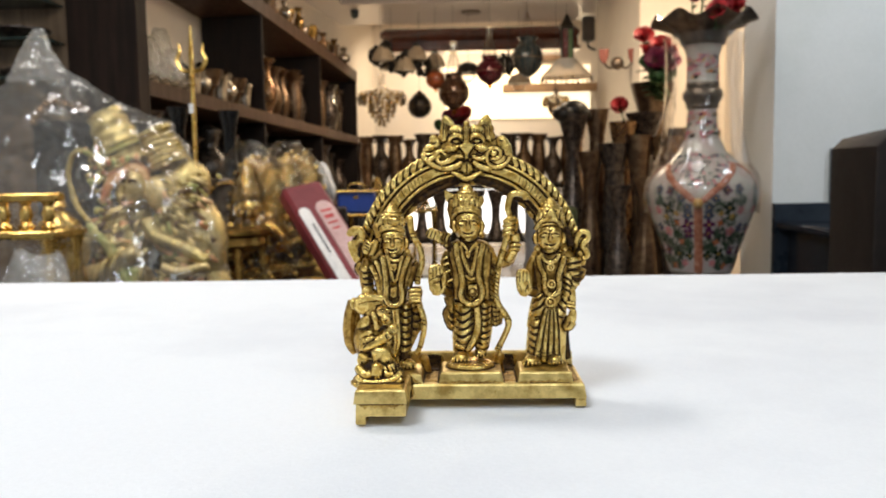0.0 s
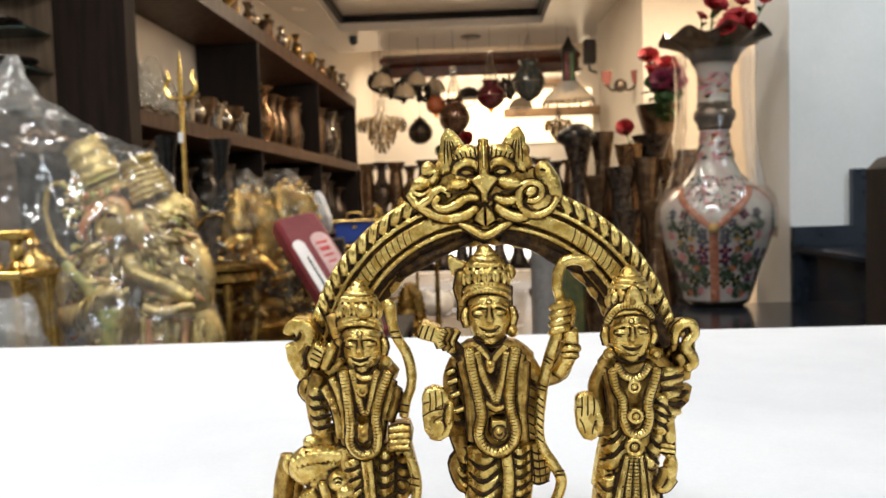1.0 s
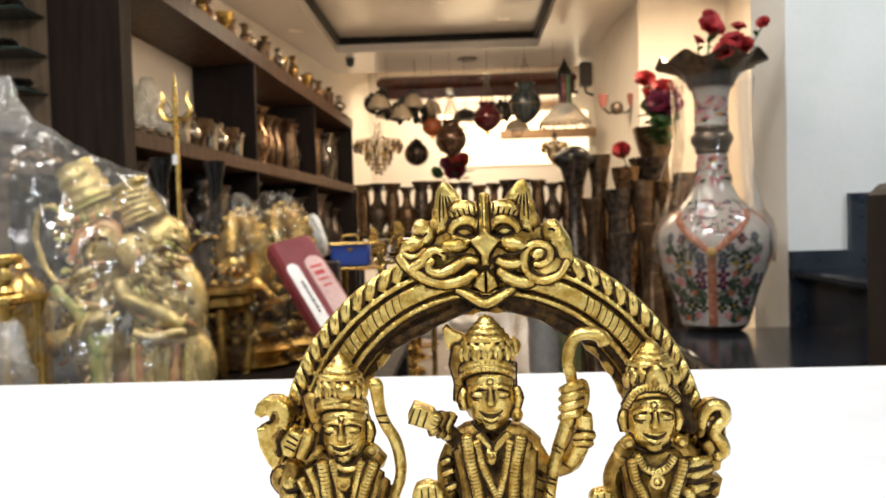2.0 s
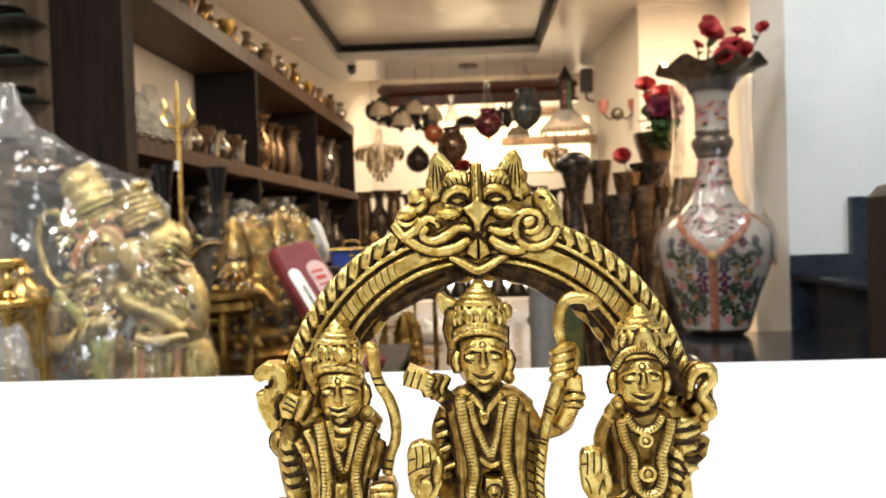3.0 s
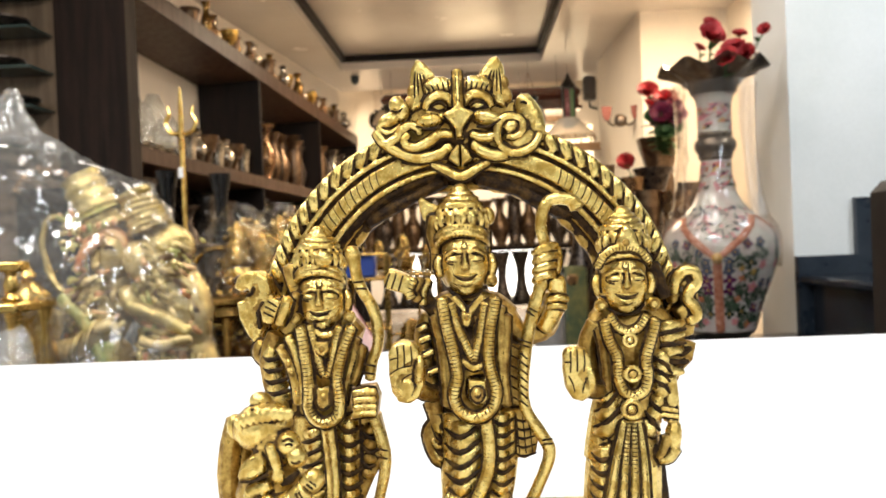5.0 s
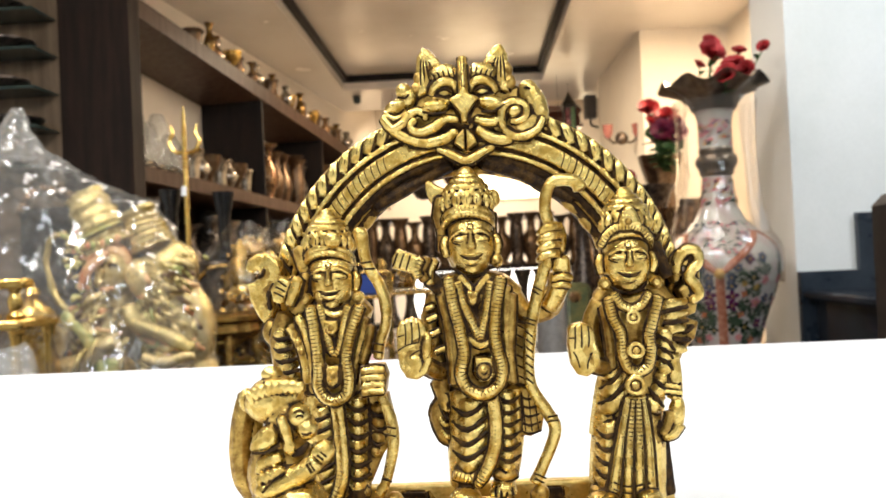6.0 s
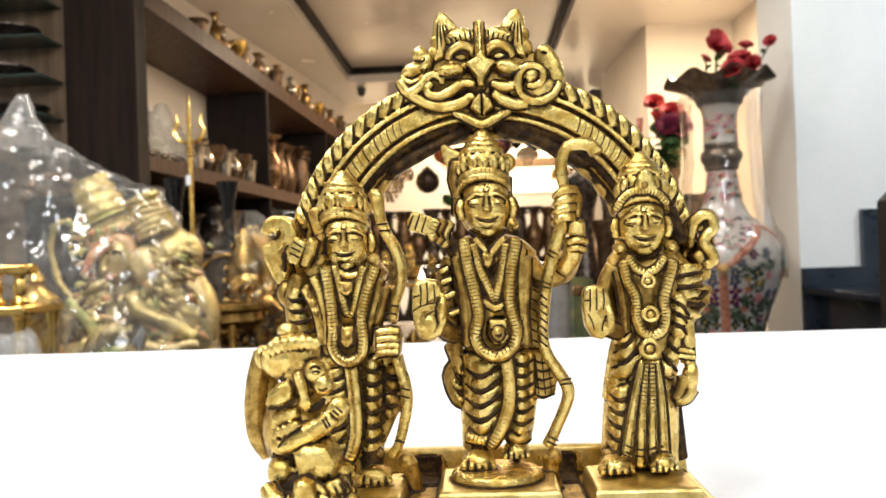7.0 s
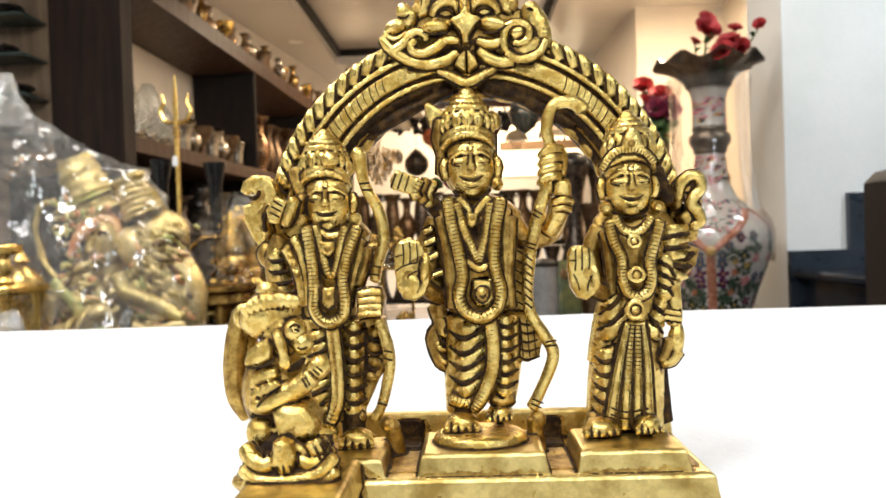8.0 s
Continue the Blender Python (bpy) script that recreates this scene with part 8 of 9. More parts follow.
def idol(h, seed, twin=True):
    """A painted metal idol: lotus seat, crossed legs, body, arms, crown, halo and a companion leaning in."""
    rng = random.Random(seed)
    s_ = Shape()
    s_.lathe((0, 0, 0), [(0.26 * h, 0), (0.28 * h, 0.03 * h), (0.22 * h, 0.07 * h), (0.27 * h, 0.12 * h), (0.24 * h, 0.16 * h)], 28, 0, 0.8, 14, 0.05)
    s_.blob((0, 0, 0.22 * h), (0.22 * h, 0.15 * h, 0.09 * h), 0)
    s_.blob((-0.02 * h, 0, 0.40 * h), (0.11 * h, 0.08 * h, 0.17 * h), 1)
    drape(s_, (-0.02 * h, -0.08 * h, 0.50 * h), (-0.03 * h, -0.10 * h, 0.22 * h), 0.018 * h, 5, 0.13 * h, 2, rng)
    s_.blob((-0.03 * h, -0.01 * h, 0.63 * h), (0.075 * h, 0.075 * h, 0.095 * h), 1, nu=18, nv=12)
    s_.lathe((-0.04 * h, 0, 0.68 * h), [(0.085 * h, 0), (0.09 * h, 0.04 * h), (0.07 * h, 0.09 * h), (0.075 * h, 0.12 * h), (0.045 * h, 0.17 * h), (0.05 * h, 0.20 * h), (0.015 * h, 0.27 * h)], 20, 0, 1, 10, 0.05)
    s_.tube([(-0.12 * h, -0.03 * h, 0.52 * h), (-0.19 * h, -0.08 * h, 0.40 * h), (-0.10 * h, -0.15 * h, 0.34 * h), (0.06 * h, -0.16 * h, 0.40 * h)], [0.04 * h, 0.04 * h, 0.034 * h, 0.03 * h], 1, 10, 4)
    s_.tube([(0.08 * h, -0.03 * h, 0.52 * h), (0.16 * h, -0.08 * h, 0.44 * h), (0.12 * h, -0.14 * h, 0.50 * h)], [0.04 * h, 0.036 * h, 0.03 * h], 1, 10, 4)
    s_.tube([(-0.17 * h + 0.15 * h * math.cos(a * 0.3927), 0.04 * h, 0.60 * h + 0.2 * h * math.sin(a * 0.3927)) for a in range(16)], 0.014 * h, 0, 8, 1, closed=True)
    for k in range(70):
        a = rng.uniform(0, 6.28)
        z = rng.uniform(0.18, 0.62) * h
        q = 0.15 * h * (1.25 - z / h)
        s_.blob((q * math.cos(a), -abs(q * math.sin(a)) - 0.03 * h, z), (0.02 * h, 0.016 * h, rng.uniform(0.012, 0.035) * h), rng.choice((0, 0, 2, 3, 1)), Matrix.Rotation(rng.uniform(-1, 1), 3, "Y"))
    for k in range(3):
        s_.tube([(-0.09 * h, -0.06 * h, (0.55 - 0.03 * k) * h), (-0.02 * h, -0.11 * h, (0.47 - 0.05 * k) * h), (0.06 * h, -0.06 * h, (0.55 - 0.03 * k) * h)], 0.010 * h, 0 if k != 1 else 3, 7, 4, ribs=0.12, pitch=0.02 * h)
    if not twin:
        s_.blob((0, 0.07 * h, 0.60 * h), (0.17 * h, 0.03 * h, 0.36 * h), 0, nu=28, nv=16)
        for k in range(22):
            a = math.pi * (k / 21 * 1.5 - 0.25)
            s_.blob((0.17 * h * math.cos(a), 0.05 * h, 0.60 * h + 0.36 * h * math.sin(a)), (0.016 * h, 0.02 * h, 0.022 * h), k % 2)
    if twin:
        x = 0.20 * h
        s_.blob((x, 0.0, 0.36 * h), (0.12 * h, 0.10 * h, 0.20 * h), 0)
        s_.blob((x - 0.02 * h, -0.05 * h, 0.56 * h), (0.07 * h, 0.07 * h, 0.085 * h), 0)
        s_.lathe((x - 0.02 * h, -0.03 * h, 0.60 * h), [(0.08 * h, 0), (0.075 * h, 0.05 * h), (0.085 * h, 0.06 * h), (0.065 * h, 0.12 * h), (0.08 * h, 0.13 * h), (0.055 * h, 0.21 * h), (0.06 * h, 0.22 * h), (0.03 * h, 0.24 * h)], 20, 0, 1, turn=Matrix.Rotation(0.22, 3, "Y"))
        drape(s_, (x, -0.10 * h, 0.5 * h), (x + 0.03 * h, -0.12 * h, 0.14 * h), 0.02 * h, 6, 0.16 * h, 0, rng)
        s_.tube([(x - 0.06 * h, -0.1 * h, 0.46 * h), (x + 0.02 * h, -0.16 * h, 0.36 * h), (x + 0.13 * h, -0.12 * h, 0.33 * h)], [0.035 * h, 0.036 * h, 0.028 * h], 0, 10, 4)
        for k in range(70):
            s_.blob((x + rng.uniform(-0.12, 0.15) * h, -0.09 * h - rng.uniform(0, 0.04) * h, rng.uniform(0.16, 0.58) * h), (rng.uniform(0.012, 0.03) * h, 0.018 * h, rng.uniform(0.012, 0.04) * h), rng.choice((0, 0, 0, 2, 3)), Matrix.Rotation(rng.uniform(-1, 1), 3, "Y"))
    return s_


def crease(p):
    """Sharp ridges at three sizes, from -1 to 1."""
    return 0.8 - 1.6 * abs(noise.noise(p * 3.4)) - 0.9 * abs(noise.noise(p * 8 + Vector((3, 1, 0)))) - 0.8 * abs(noise.noise(p * 18 + Vector((0, 5, 2))))


def film_bag(rows_, seed, depth, n=150, steps=9):
    """A crumpled clear bag from rings of (left x, right x, half depth, height); depth: how far it is creased."""
    rings = []
    for a, b2 in zip(rows_, rows_[1:]):
        rings += [[a[j] + (b2[j] - a[j]) * k / steps for j in range(4)] for k in range(steps)]
    rings.append(rows_[-1])
    vs = []
    for x0, x1, ry, z in rings:
        mid, rx = (x0 + x1) / 2, (x1 - x0) / 2
        for k in range(n):
            a = 2 * math.pi * k / n
            p = Vector((mid + rx * math.cos(a), ry * math.sin(a), z))
            q = depth * min(1.0, rx / 0.08) * crease(p + Vector((seed, seed * 2, 0)))
            w = noise.noise(p * 7 + Vector((0, seed, 0))) * depth * 0.5
            vs.append((p.x + q * math.cos(a), p.y + q * math.sin(a), max(0.0, z + w if z > 0.02 else z)))
    fs = [(i * n + k, i * n + (k + 1) % n, (i + 1) * n + (k + 1) % n, (i + 1) * n + k) for i in range(len(rings) - 1) for k in range(n)]
    return vs, fs, len(rings)


BAGFILM = clear("crinkled_clear_bag", (0.985, 0.985, 0.98), 0.085, 0.7, 0.75, 13.0, 0.048)
MILKFILM = clear("milky_stretched_film", (0.97, 0.97, 0.97), 0.08, 1.0, 0.9, 24.0, 0.10)
THINFILM = clear("thin_clear_film", (0.99, 0.99, 0.98), 0.04, 0.25, 0.7, 34.0, 0.004)


def clear_bag(spot, rows_, seed, depth, label, n=150, film=BAGFILM):
    """A clear bag: its film, and the twisted neck above."""
    ob = thing("clear_bag", label, "bag", spot)
    vs, fs, count = film_bag(rows_, seed, depth, n)
    cut = int(count * 0.74) * n
    low = [f for f in fs if max(f) < cut + n]
    high = [tuple(q - cut for q in f) for f in fs if min(f) >= cut]
    for nm, sh_ in (("film", Shape().add(vs[: cut + n], low)), ("twisted_neck", Shape().add(vs[cut:], high))):
        part(nm, sh_, MILKFILM if nm == "twisted_neck" and film is BAGFILM else film, ob, angle=50).visible_shadow = False
    return ob


def H(at, out):
    """A place on the idols' drawing grid (units of about 1.37 mm, downwards from its top), with its depth in metres."""
    u, v = (float(q) for q in at.split(","))
    return (u * 0.001353 - 0.31, out, 0.964 - v * 0.001386)


def HH(line, out):
    return [H(at, out) for at in line.split()]


def wrapped_pair():
    """Two painted idols leaning together: 0 gold, 1 pale skin, 2 coral, 3 green, 4 dark brown for eye lines and painted
    recess shade.
    """
    rng, s_ = random.Random(21), Shape()
    lean = lambda deg: Matrix.Rotation(radians(deg), 3, "Y")
    px = 0.001357
    # The dancer in front: skirt, bare waist, chest, raised face, tall crown.
    s_.blob(H("185,690", 0.02), (75 * px, 0.09, 70 * px), 2, nu=30, nv=16)
    s_.blob(H("160,610", 0.0), (48 * px, 0.07, 60 * px), 1, nu=26, nv=14)
    s_.blob(H("140,520", 0.0), (62 * px, 0.075, 66 * px), 0, lean(18), 28, 16)
    s_.blob(H("182,470", 0.0), (24 * px, 0.035, 40 * px), 1, lean(10))
    s_.blob(H("184,415", -0.02), (36 * px, 0.052, 46 * px), 1, lean(14), 28, 18)
    s_.tube(HH("178,408 172,424 176,430", -0.075), [0.005, 0.008, 0.009], 1, 8, 4)
    s_.tube(HH("172,440 182,443 192,440", -0.068), 0.005, 2, 7, 3)
    for w in (0, 24):
        s_.tube(HH("160,402 168,398 177,402", -0.072 + 0.006 * (w > 0)) if not w else HH("186,402 194,399 202,404", -0.070), 0.004, 4, 6, 3)
    s_.tube(HH("140,410 152,385 176,372 202,380 214,402", -0.04), [0.010, 0.016, 0.017, 0.015, 0.010], 2, 9, 4)
    ribbed = lambda r0, r1, h, n_: [((r0 + (r1 - r0) * k / (n_ * 4)) * (1 + 0.065 * math.cos(k * math.pi / 2)), h * k / (n_ * 4)) for k in range(n_ * 4 + 1)]
    s_.lathe(H("170,372", 0.0), ribbed(0.066, 0.046, 0.150, 5), 36, 0, 0.9, 14, 0.035, lean(-26))
    s_.lathe(H("158,346", -0.001), ribbed(0.068, 0.066, 0.016, 1), 36, 3, 0.9, 14, 0.05, lean(-26))
    for k in range(9):
        s_.blob(H("%d,%d" % (128 + k * 9, 372 - k * 2), -0.058), (0.008, 0.006, 0.010), (3, 0, 2)[k % 3])
    # Arm with bangles, other arm, sashes and the halo ring.
    s_.tube(HH("96,505 84,545 80,578 108,575 150,560 186,538", -0.085), [0.030, 0.029, 0.028, 0.029, 0.026, 0.021], 1, 16, 8)
    for cx, cy in ((138, 566), (146, 563), (168, 551)):
        s_.tube([Vector(H("%d,%d" % (cx, cy), -0.09)) + Vector((0.010 * math.cos(k * 0.524), -0.034 * math.sin(k * 0.524), 0.034 * math.cos(k * 0.524))) for k in range(12)], 0.005, 0, 7, 1, closed=True)
    s_.blob(H("192,532", -0.10), (0.028, 0.022, 0.020), 1, lean(-30))
    for k in range(4):
        s_.tube(HH("196,530 %d,%d %d,%d" % (206 + k, 520 + 7 * k, 212 + 2 * k, 518 + 10 * k), -0.105), [0.008, 0.007, 0.004], 1, 7, 3)
    for pts_, mi in (("88,520 72,580 66,640 58,690", 3), ("98,530 84,600 82,690", 0), ("196,560 186,600 184,650 180,690", 3), ("206,556 198,610 196,690", 0), ("110,480 150,520 180,590", 3)):
        s_.tube(HH(pts_, -0.10), [0.014, 0.020, 0.018, 0.02], mi, 9, 5, flat=0.5, ribs=0.10, pitch=0.012) if pts_.count(",") == 4 else s_.tube(HH(pts_, -0.095), [0.012, 0.017, 0.014], mi, 9, 5, flat=0.5, ribs=0.10, pitch=0.012)
    ring = [Vector(H("66,412", 0.05)) + lean(-12) @ Vector((37 * px * math.cos(k * 0.2618), 0, 74 * px * math.sin(k * 0.2618))) for k in range(24)]
    s_.tube(ring, 0.0085, 0, 9, 1, closed=True)
    # The companion leaning in behind: ribbed cap, bowed head, robe.
    s_.lathe(H("249,374", -0.01), ribbed(0.053, 0.040, 0.090, 6), 40, 0, 0.9, 0, 0, lean(-22))
    s_.lathe(Vector(H("249,374", -0.01)) + lean(-22) @ Vector((0, 0, 0.090)), [(0.039, 0), (0.045, 0.006), (0.043, 0.014), (0.034, 0.012), (0.02, 0.004)], 40, 0, 0.9, 0, 0, lean(-22))
    s_.tube(HH("138,438 148,412 166,394 186,380", -0.078), [0.009, 0.012, 0.012, 0.009], 2, 9, 4, flat=0.6)
    s_.blob(H("268,408", 0.02), (52 * px, 0.07, 48 * px), 0, lean(-20), 28, 16)
    s_.blob(H("240,428", -0.03), (34 * px, 0.045, 40 * px), 1, lean(-14), 24, 14)
    s_.blob(H("285,520", 0.02), (62 * px, 0.09, 100 * px), 0, lean(-8), 32, 20)
    s_.blob(H("300,640", 0.02), (58 * px, 0.09, 95 * px), 0, None, 30, 18)
    s_.tube(HH("222,470 238,500 282,520 334,548", -0.09), [0.018, 0.020, 0.018, 0.013], 0, 12, 9, ribs=0.06, pitch=0.016)
    s_.tube(HH("252,556 290,566 336,556", -0.10), [0.012, 0.015, 0.011], 1, 10, 9)
    for k in range(9):
        x = 236 + k * 13
        s_.tube(HH("%d,%d %d,%d %d,%d" % (x, 582 + rng.randint(-8, 8), x + rng.randint(-5, 6), 630, x + rng.randint(-6, 10), 690), -0.085 + 0.012 * abs(k - 4) * 0.5), [0.008, 0.013, 0.016], (0, 2, 0, 1, 0)[k % 5], 8, 4)
    # Painted leaves, garlands and jewels over both.
    for k in range(300):
        front = k % 5 > 1
        cx, cy = (rng.gauss(278, 36), rng.uniform(400, 660)) if front else (rng.gauss(140, 34), rng.uniform(450, 670))
        if not front and 545 < cy < 640 and rng.random() < 0.8:
            continue
        if cx > 338 or cx < 60:
            continue
        dep = min(0.03, -0.085 + 0.05 * ((cx - (285 if front else 150)) / 60) ** 2 + rng.uniform(-0.002, 0.008))
        run, way = rng.uniform(14, 40), radians((35 if front else -50) + rng.gauss(0, 28) + 30 * math.sin(cy * 0.03))
        dx, dy = run * math.cos(way), run * math.sin(way)
        r = rng.uniform(0.004, 0.0085)
        s_.tube([H("%f,%f" % (cx - dx / 2, cy - dy / 2), dep + 0.006), H("%f,%f" % (cx, cy + rng.uniform(-3, 3)), dep - 0.004), H("%f,%f" % (cx + dx / 2, cy + dy / 2), dep + 0.006)], [r * 0.5, r, r * 0.5], rng.choice((0, 0, 4, 1, 0, 4, 0, 2, 1, 3)), 7, 3, flat=0.5)
    for k in range(110):
        front = k % 2
        cy = rng.uniform(385, 450) if front else rng.uniform(335, 470)
        cx = rng.gauss(272, 26) if front else rng.gauss(112 + (cy - 335) * 0.12, 8)
        sz = rng.uniform(0.004, 0.008)
        s_.blob(H("%d,%d" % (cx, cy), (-0.030 if front else -0.050) + rng.uniform(-0.006, 0.010)), (sz * rng.uniform(1.0, 1.8), sz * 0.7, sz * 0.8), rng.choice((0, 4, 0, 3, 2)) if front else rng.choice((3, 3, 0, 4, 2)), lean(rng.uniform(-70, 70)), 9, 6)
    s_.v = [tuple(Vector(p) + 0.006 * noise.noise_vector(Vector(p) * 18) + 0.003 * noise.noise_vector(Vector(p) * 60)) for p in s_.v]
    s_.v = [(p[0], p[1], max(p[2], 0.0)) for p in s_.v]
    return s_


# Dark brown for eye lines, and for strokes that paint shade between the gold forms.
RECESS_SHADE = paint("brown_recess_shade", (0.10, 0.055, 0.025), 0.5, 0.2, (0.20, 0.12, 0.05), 0.4, 30, 140, 0.2)
single("wrapped_idol", wrapped_pair(), [CREAMGOLD, SKIN, CORAL, GREENP, RECESS_SHADE], "painted gold idol pair inside a clear plastic bag", "statue", (-0.79, 2.10, 0.45), angle=60)
clear_bag((-1.06, 2.10, BT), [(-0.577, 0.404, 0.27, 0.032), (-0.561, 0.415, 0.28, 0.158), (-0.532, 0.414, 0.27, 0.269), (-0.482, 0.395, 0.25, 0.375), (-0.391, 0.340, 0.21, 0.476), (-0.287, 0.283, 0.18, 0.558), (-0.214, 0.190, 0.15, 0.594), (-0.141, 0.093, 0.11, 0.640), (-0.105, 0.026, 0.065, 0.694), (-0.071, -0.010, 0.03, 0.755), (-0.045, -0.022, 0.008, 0.800)], 1.3, 0.030, "crumpled clear plastic bag drawn up to a point", 220)
OLDGOLD = paint("old_gold_finish", (0.50, 0.32, 0.09), 0.22, 1.0, (0.20, 0.11, 0.03), 0.5, 30, 220, 0.4, 0.2, depth=0.004)
# The umber on folds and beads puts shade of the hollows into the colour.
IDOLB = [OLDGOLD, GOLD, paint("dark_umber_recess_shade", (0.045, 0.028, 0.012), 0.4, 0.4, (0.12, 0.07, 0.025), 0.4, 30, 160, 0.2), GOLD]
for x, y, h, sd in ((-0.68, 2.60, 0.50, 8), (-0.575, 2.72, 0.52, 9)):
    gi = single("gold_idol", idol(h, sd, False), IDOLB, "bright gold idol in clear wrapping on the bench", "statue", (x, y, BT), 0, "wrapped gold idols", angle=60)
    gi.scale = (1.12, 1.1, 1.0)
    clear_bag((x, y, BT), [(-0.12, 0.12, 0.11, 0.0), (-0.13, 0.13, 0.12, 0.2), (-0.125, 0.12, 0.11, 0.36), (-0.11, 0.095, 0.09, 0.45), (-0.085, 0.06, 0.05, 0.50), (-0.055, 0.015, 0.02, 0.535)], sd, 0.020, "clear plastic bag round a gold idol", 90, THINFILM)

# Brass trident on a turned stand.
tr = thing("trident", "polished brass trident on a dark turned stand", "trident", (-0.99, 2.95, BT), -4)
zt = 1.42 - BT
part("shaft", Shape().tube([(0, 0, 0.30), (0, 0, zt - 0.16)], 0.0085, 0, 10, 1), GOLD, tr)
part("blade", Shape().tube([(0, 0, zt - 0.17), (0, 0, zt - 0.10), (0, 0, zt)], [0.009, 0.011, 0.003], 0, 8, 3, flat=0.6), GOLD, tr)
for w in (-1, 1):
    part("prong", Shape().tube([(0, 0, zt - 0.165), (w * 0.035, 0, zt - 0.160), (w * 0.055, 0, zt - 0.125), (w * 0.042, 0, zt - 0.095), (w * 0.048, 0, zt - 0.065)], [0.008, 0.008, 0.008, 0.007, 0.003], 0, 8, 4), GOLD, tr)
for k in range(3):
    part("ring", Shape().lathe((0, 0, zt - 0.19 - 0.014 * k), [(0.012, 0), (0.015, 0.004), (0.012, 0.008)], 14), GOLD, tr)
part("stand", Shape().lathe((0, 0, 0), [(0.07, 0), (0.07, 0.02), (0.03, 0.05), (0.022, 0.12), (0.034, 0.18), (0.02, 0.24), (0.012, 0.32)], 18), DARKBRONZE, tr)
part("price_tag", Shape().box((-0.004, -0.010, zt - 0.30), (0.018, 0.002, 0.035)), CLOTH, tr, "small blank white price tag")

# Dark silver-inlaid vases, a planter and trays round it.
INLAY = paint("black_and_silver_inlay", (0.008, 0.008, 0.009), 0.13, 0.4, (0.16, 0.15, 0.14), 0.06, 110, 300, 0.25)
for x, y, h in ((-1.06, 2.98, 0.68), (-0.86, 2.95, 0.66), (-1.20, 3.05, 0.58)):
    vase((x, y, BT), h, "slender", INLAY, "black vase with silver inlay on the bench", "inlaid black vases", 0.40)
pl = thing("planter", "dark bronze cylinder planter with a rolled rim", "planter", (-0.80, 2.70, BT), 0)
part("body", Shape().lathe((0, 0, 0), [(0.06, 0), (0.065, 0.04), (0.066, 0.40), (0.062, 0.40), (0.06, 0.05)], 28), DARKBRONZE, pl)
part("rim", Shape().tube([(0.07 * math.cos(a * 0.2618), 0.07 * math.sin(a * 0.2618), 0.405) for a in range(24)], 0.009, 0, 8, 1, closed=True, up=(0, 0, 1)), DARKBRONZE, pl)
ty = thing("brass_stool", "low brass stool with a thin round top", "stool", (-0.72, 2.45, BT), 0)
part("top", Shape().lathe((0, 0, 0.235), [(0.115, 0), (0.125, 0.008), (0.125, 0.02), (0.11, 0.028)], 28), OLDGOLD, ty)
part("apron", Shape().lathe((0, 0, 0.19), [(0.09, 0), (0.105, 0.02), (0.10, 0.045)], 28, 0, 1, 14, 0.04), OLDGOLD, ty)
for k in range(4):
    a = k * 1.571 + 0.5
    part("leg", Shape().tube([(0.09 * math.cos(a), 0.09 * math.sin(a), 0.2), (0.10 * math.cos(a), 0.10 * math.sin(a), 0.1), (0.085 * math.cos(a), 0.085 * math.sin(a), 0.0)], [0.013, 0.010, 0.014], 0, 8, 4), OLDGOLD, ty)

# Red box leaning among the goods, with its pale labels.
REDBOX = paint("matt_red_card", (0.20, 0.022, 0.028), 0.6, 0, (0.15, 0.016, 0.02), 0.4, 8, 90, 0.1)
LABEL = paint("white_label", (0.76, 0.73, 0.70), 0.6, 0, (0.66, 0.62, 0.60), 0.3, 20, 100, 0.05)
PINKL = paint("pink_label", (0.62, 0.40, 0.37), 0.6, 0, (0.55, 0.33, 0.31), 0.3, 20, 100, 0.05)
INK = paint("black_print", (0.03, 0.03, 0.03), 0.6)
REDINK = paint("red_print", (0.55, 0.05, 0.05), 0.6)
bx = thing("red_box", "long matt red card box leaning over, with pale labels", "box")
up_, over_ = Vector((-0.62, 0.50, 0.88)).normalized(), Vector((1.0, 0.80, 0.25))
over_ = (over_ - up_ * over_.dot(up_)).normalized()
in_ = up_.cross(over_)
foot_ = Vector((-0.525, 2.55, 0.826)) - up_ * 0.47
bx.matrix_world = Matrix(((over_.x, in_.x, up_.x, foot_.x), (over_.y, in_.y, up_.y, foot_.y), (over_.z, in_.z, up_.z, foot_.z), (0, 0, 0, 1)))
part("carton", Shape().box((0, 0, 0.235), (0.140, 0.06, 0.47), soft=0.012), REDBOX, bx)


def pill(x, z0, z1, w, y):
    """A flat label with rounded ends."""
    r = w / 2
    ring = [(x + r * math.cos(radians(q)), z1 - r + r * math.sin(radians(q))) for q in range(0, 181, 30)] + [(x + r * math.cos(radians(q)), z0 + r + r * math.sin(radians(q))) for q in range(180, 361, 30)]
    return Shape().slab(ring, y, y + 0.003, 0, 0.0008)


side_ = part("side_label", pill(-0.044, 0.03, 0.375, 0.038, -0.033), LABEL, bx, "white label with black print bars")
front_ = part("front_label", pill(0.026, 0.03, 0.385, 0.060, -0.033), PINKL, bx, "pale pink label with red print bars")
for k in range(9):
    part("print_bar", Shape().box((-0.041, -0.0335, 0.20 + k * 0.013), (0.007 + 0.002 * (k % 2), 0.002, 0.008)), INK, side_)
for k, (wd, ht) in enumerate(((0.036, 0.008), (0.030, 0.014), (0.034, 0.006), (0.026, 0.006))):
    part("print_bar", Shape().box((0.024, -0.0335, 0.345 - k * 0.024), (wd, 0.002, ht)), REDINK, front_)


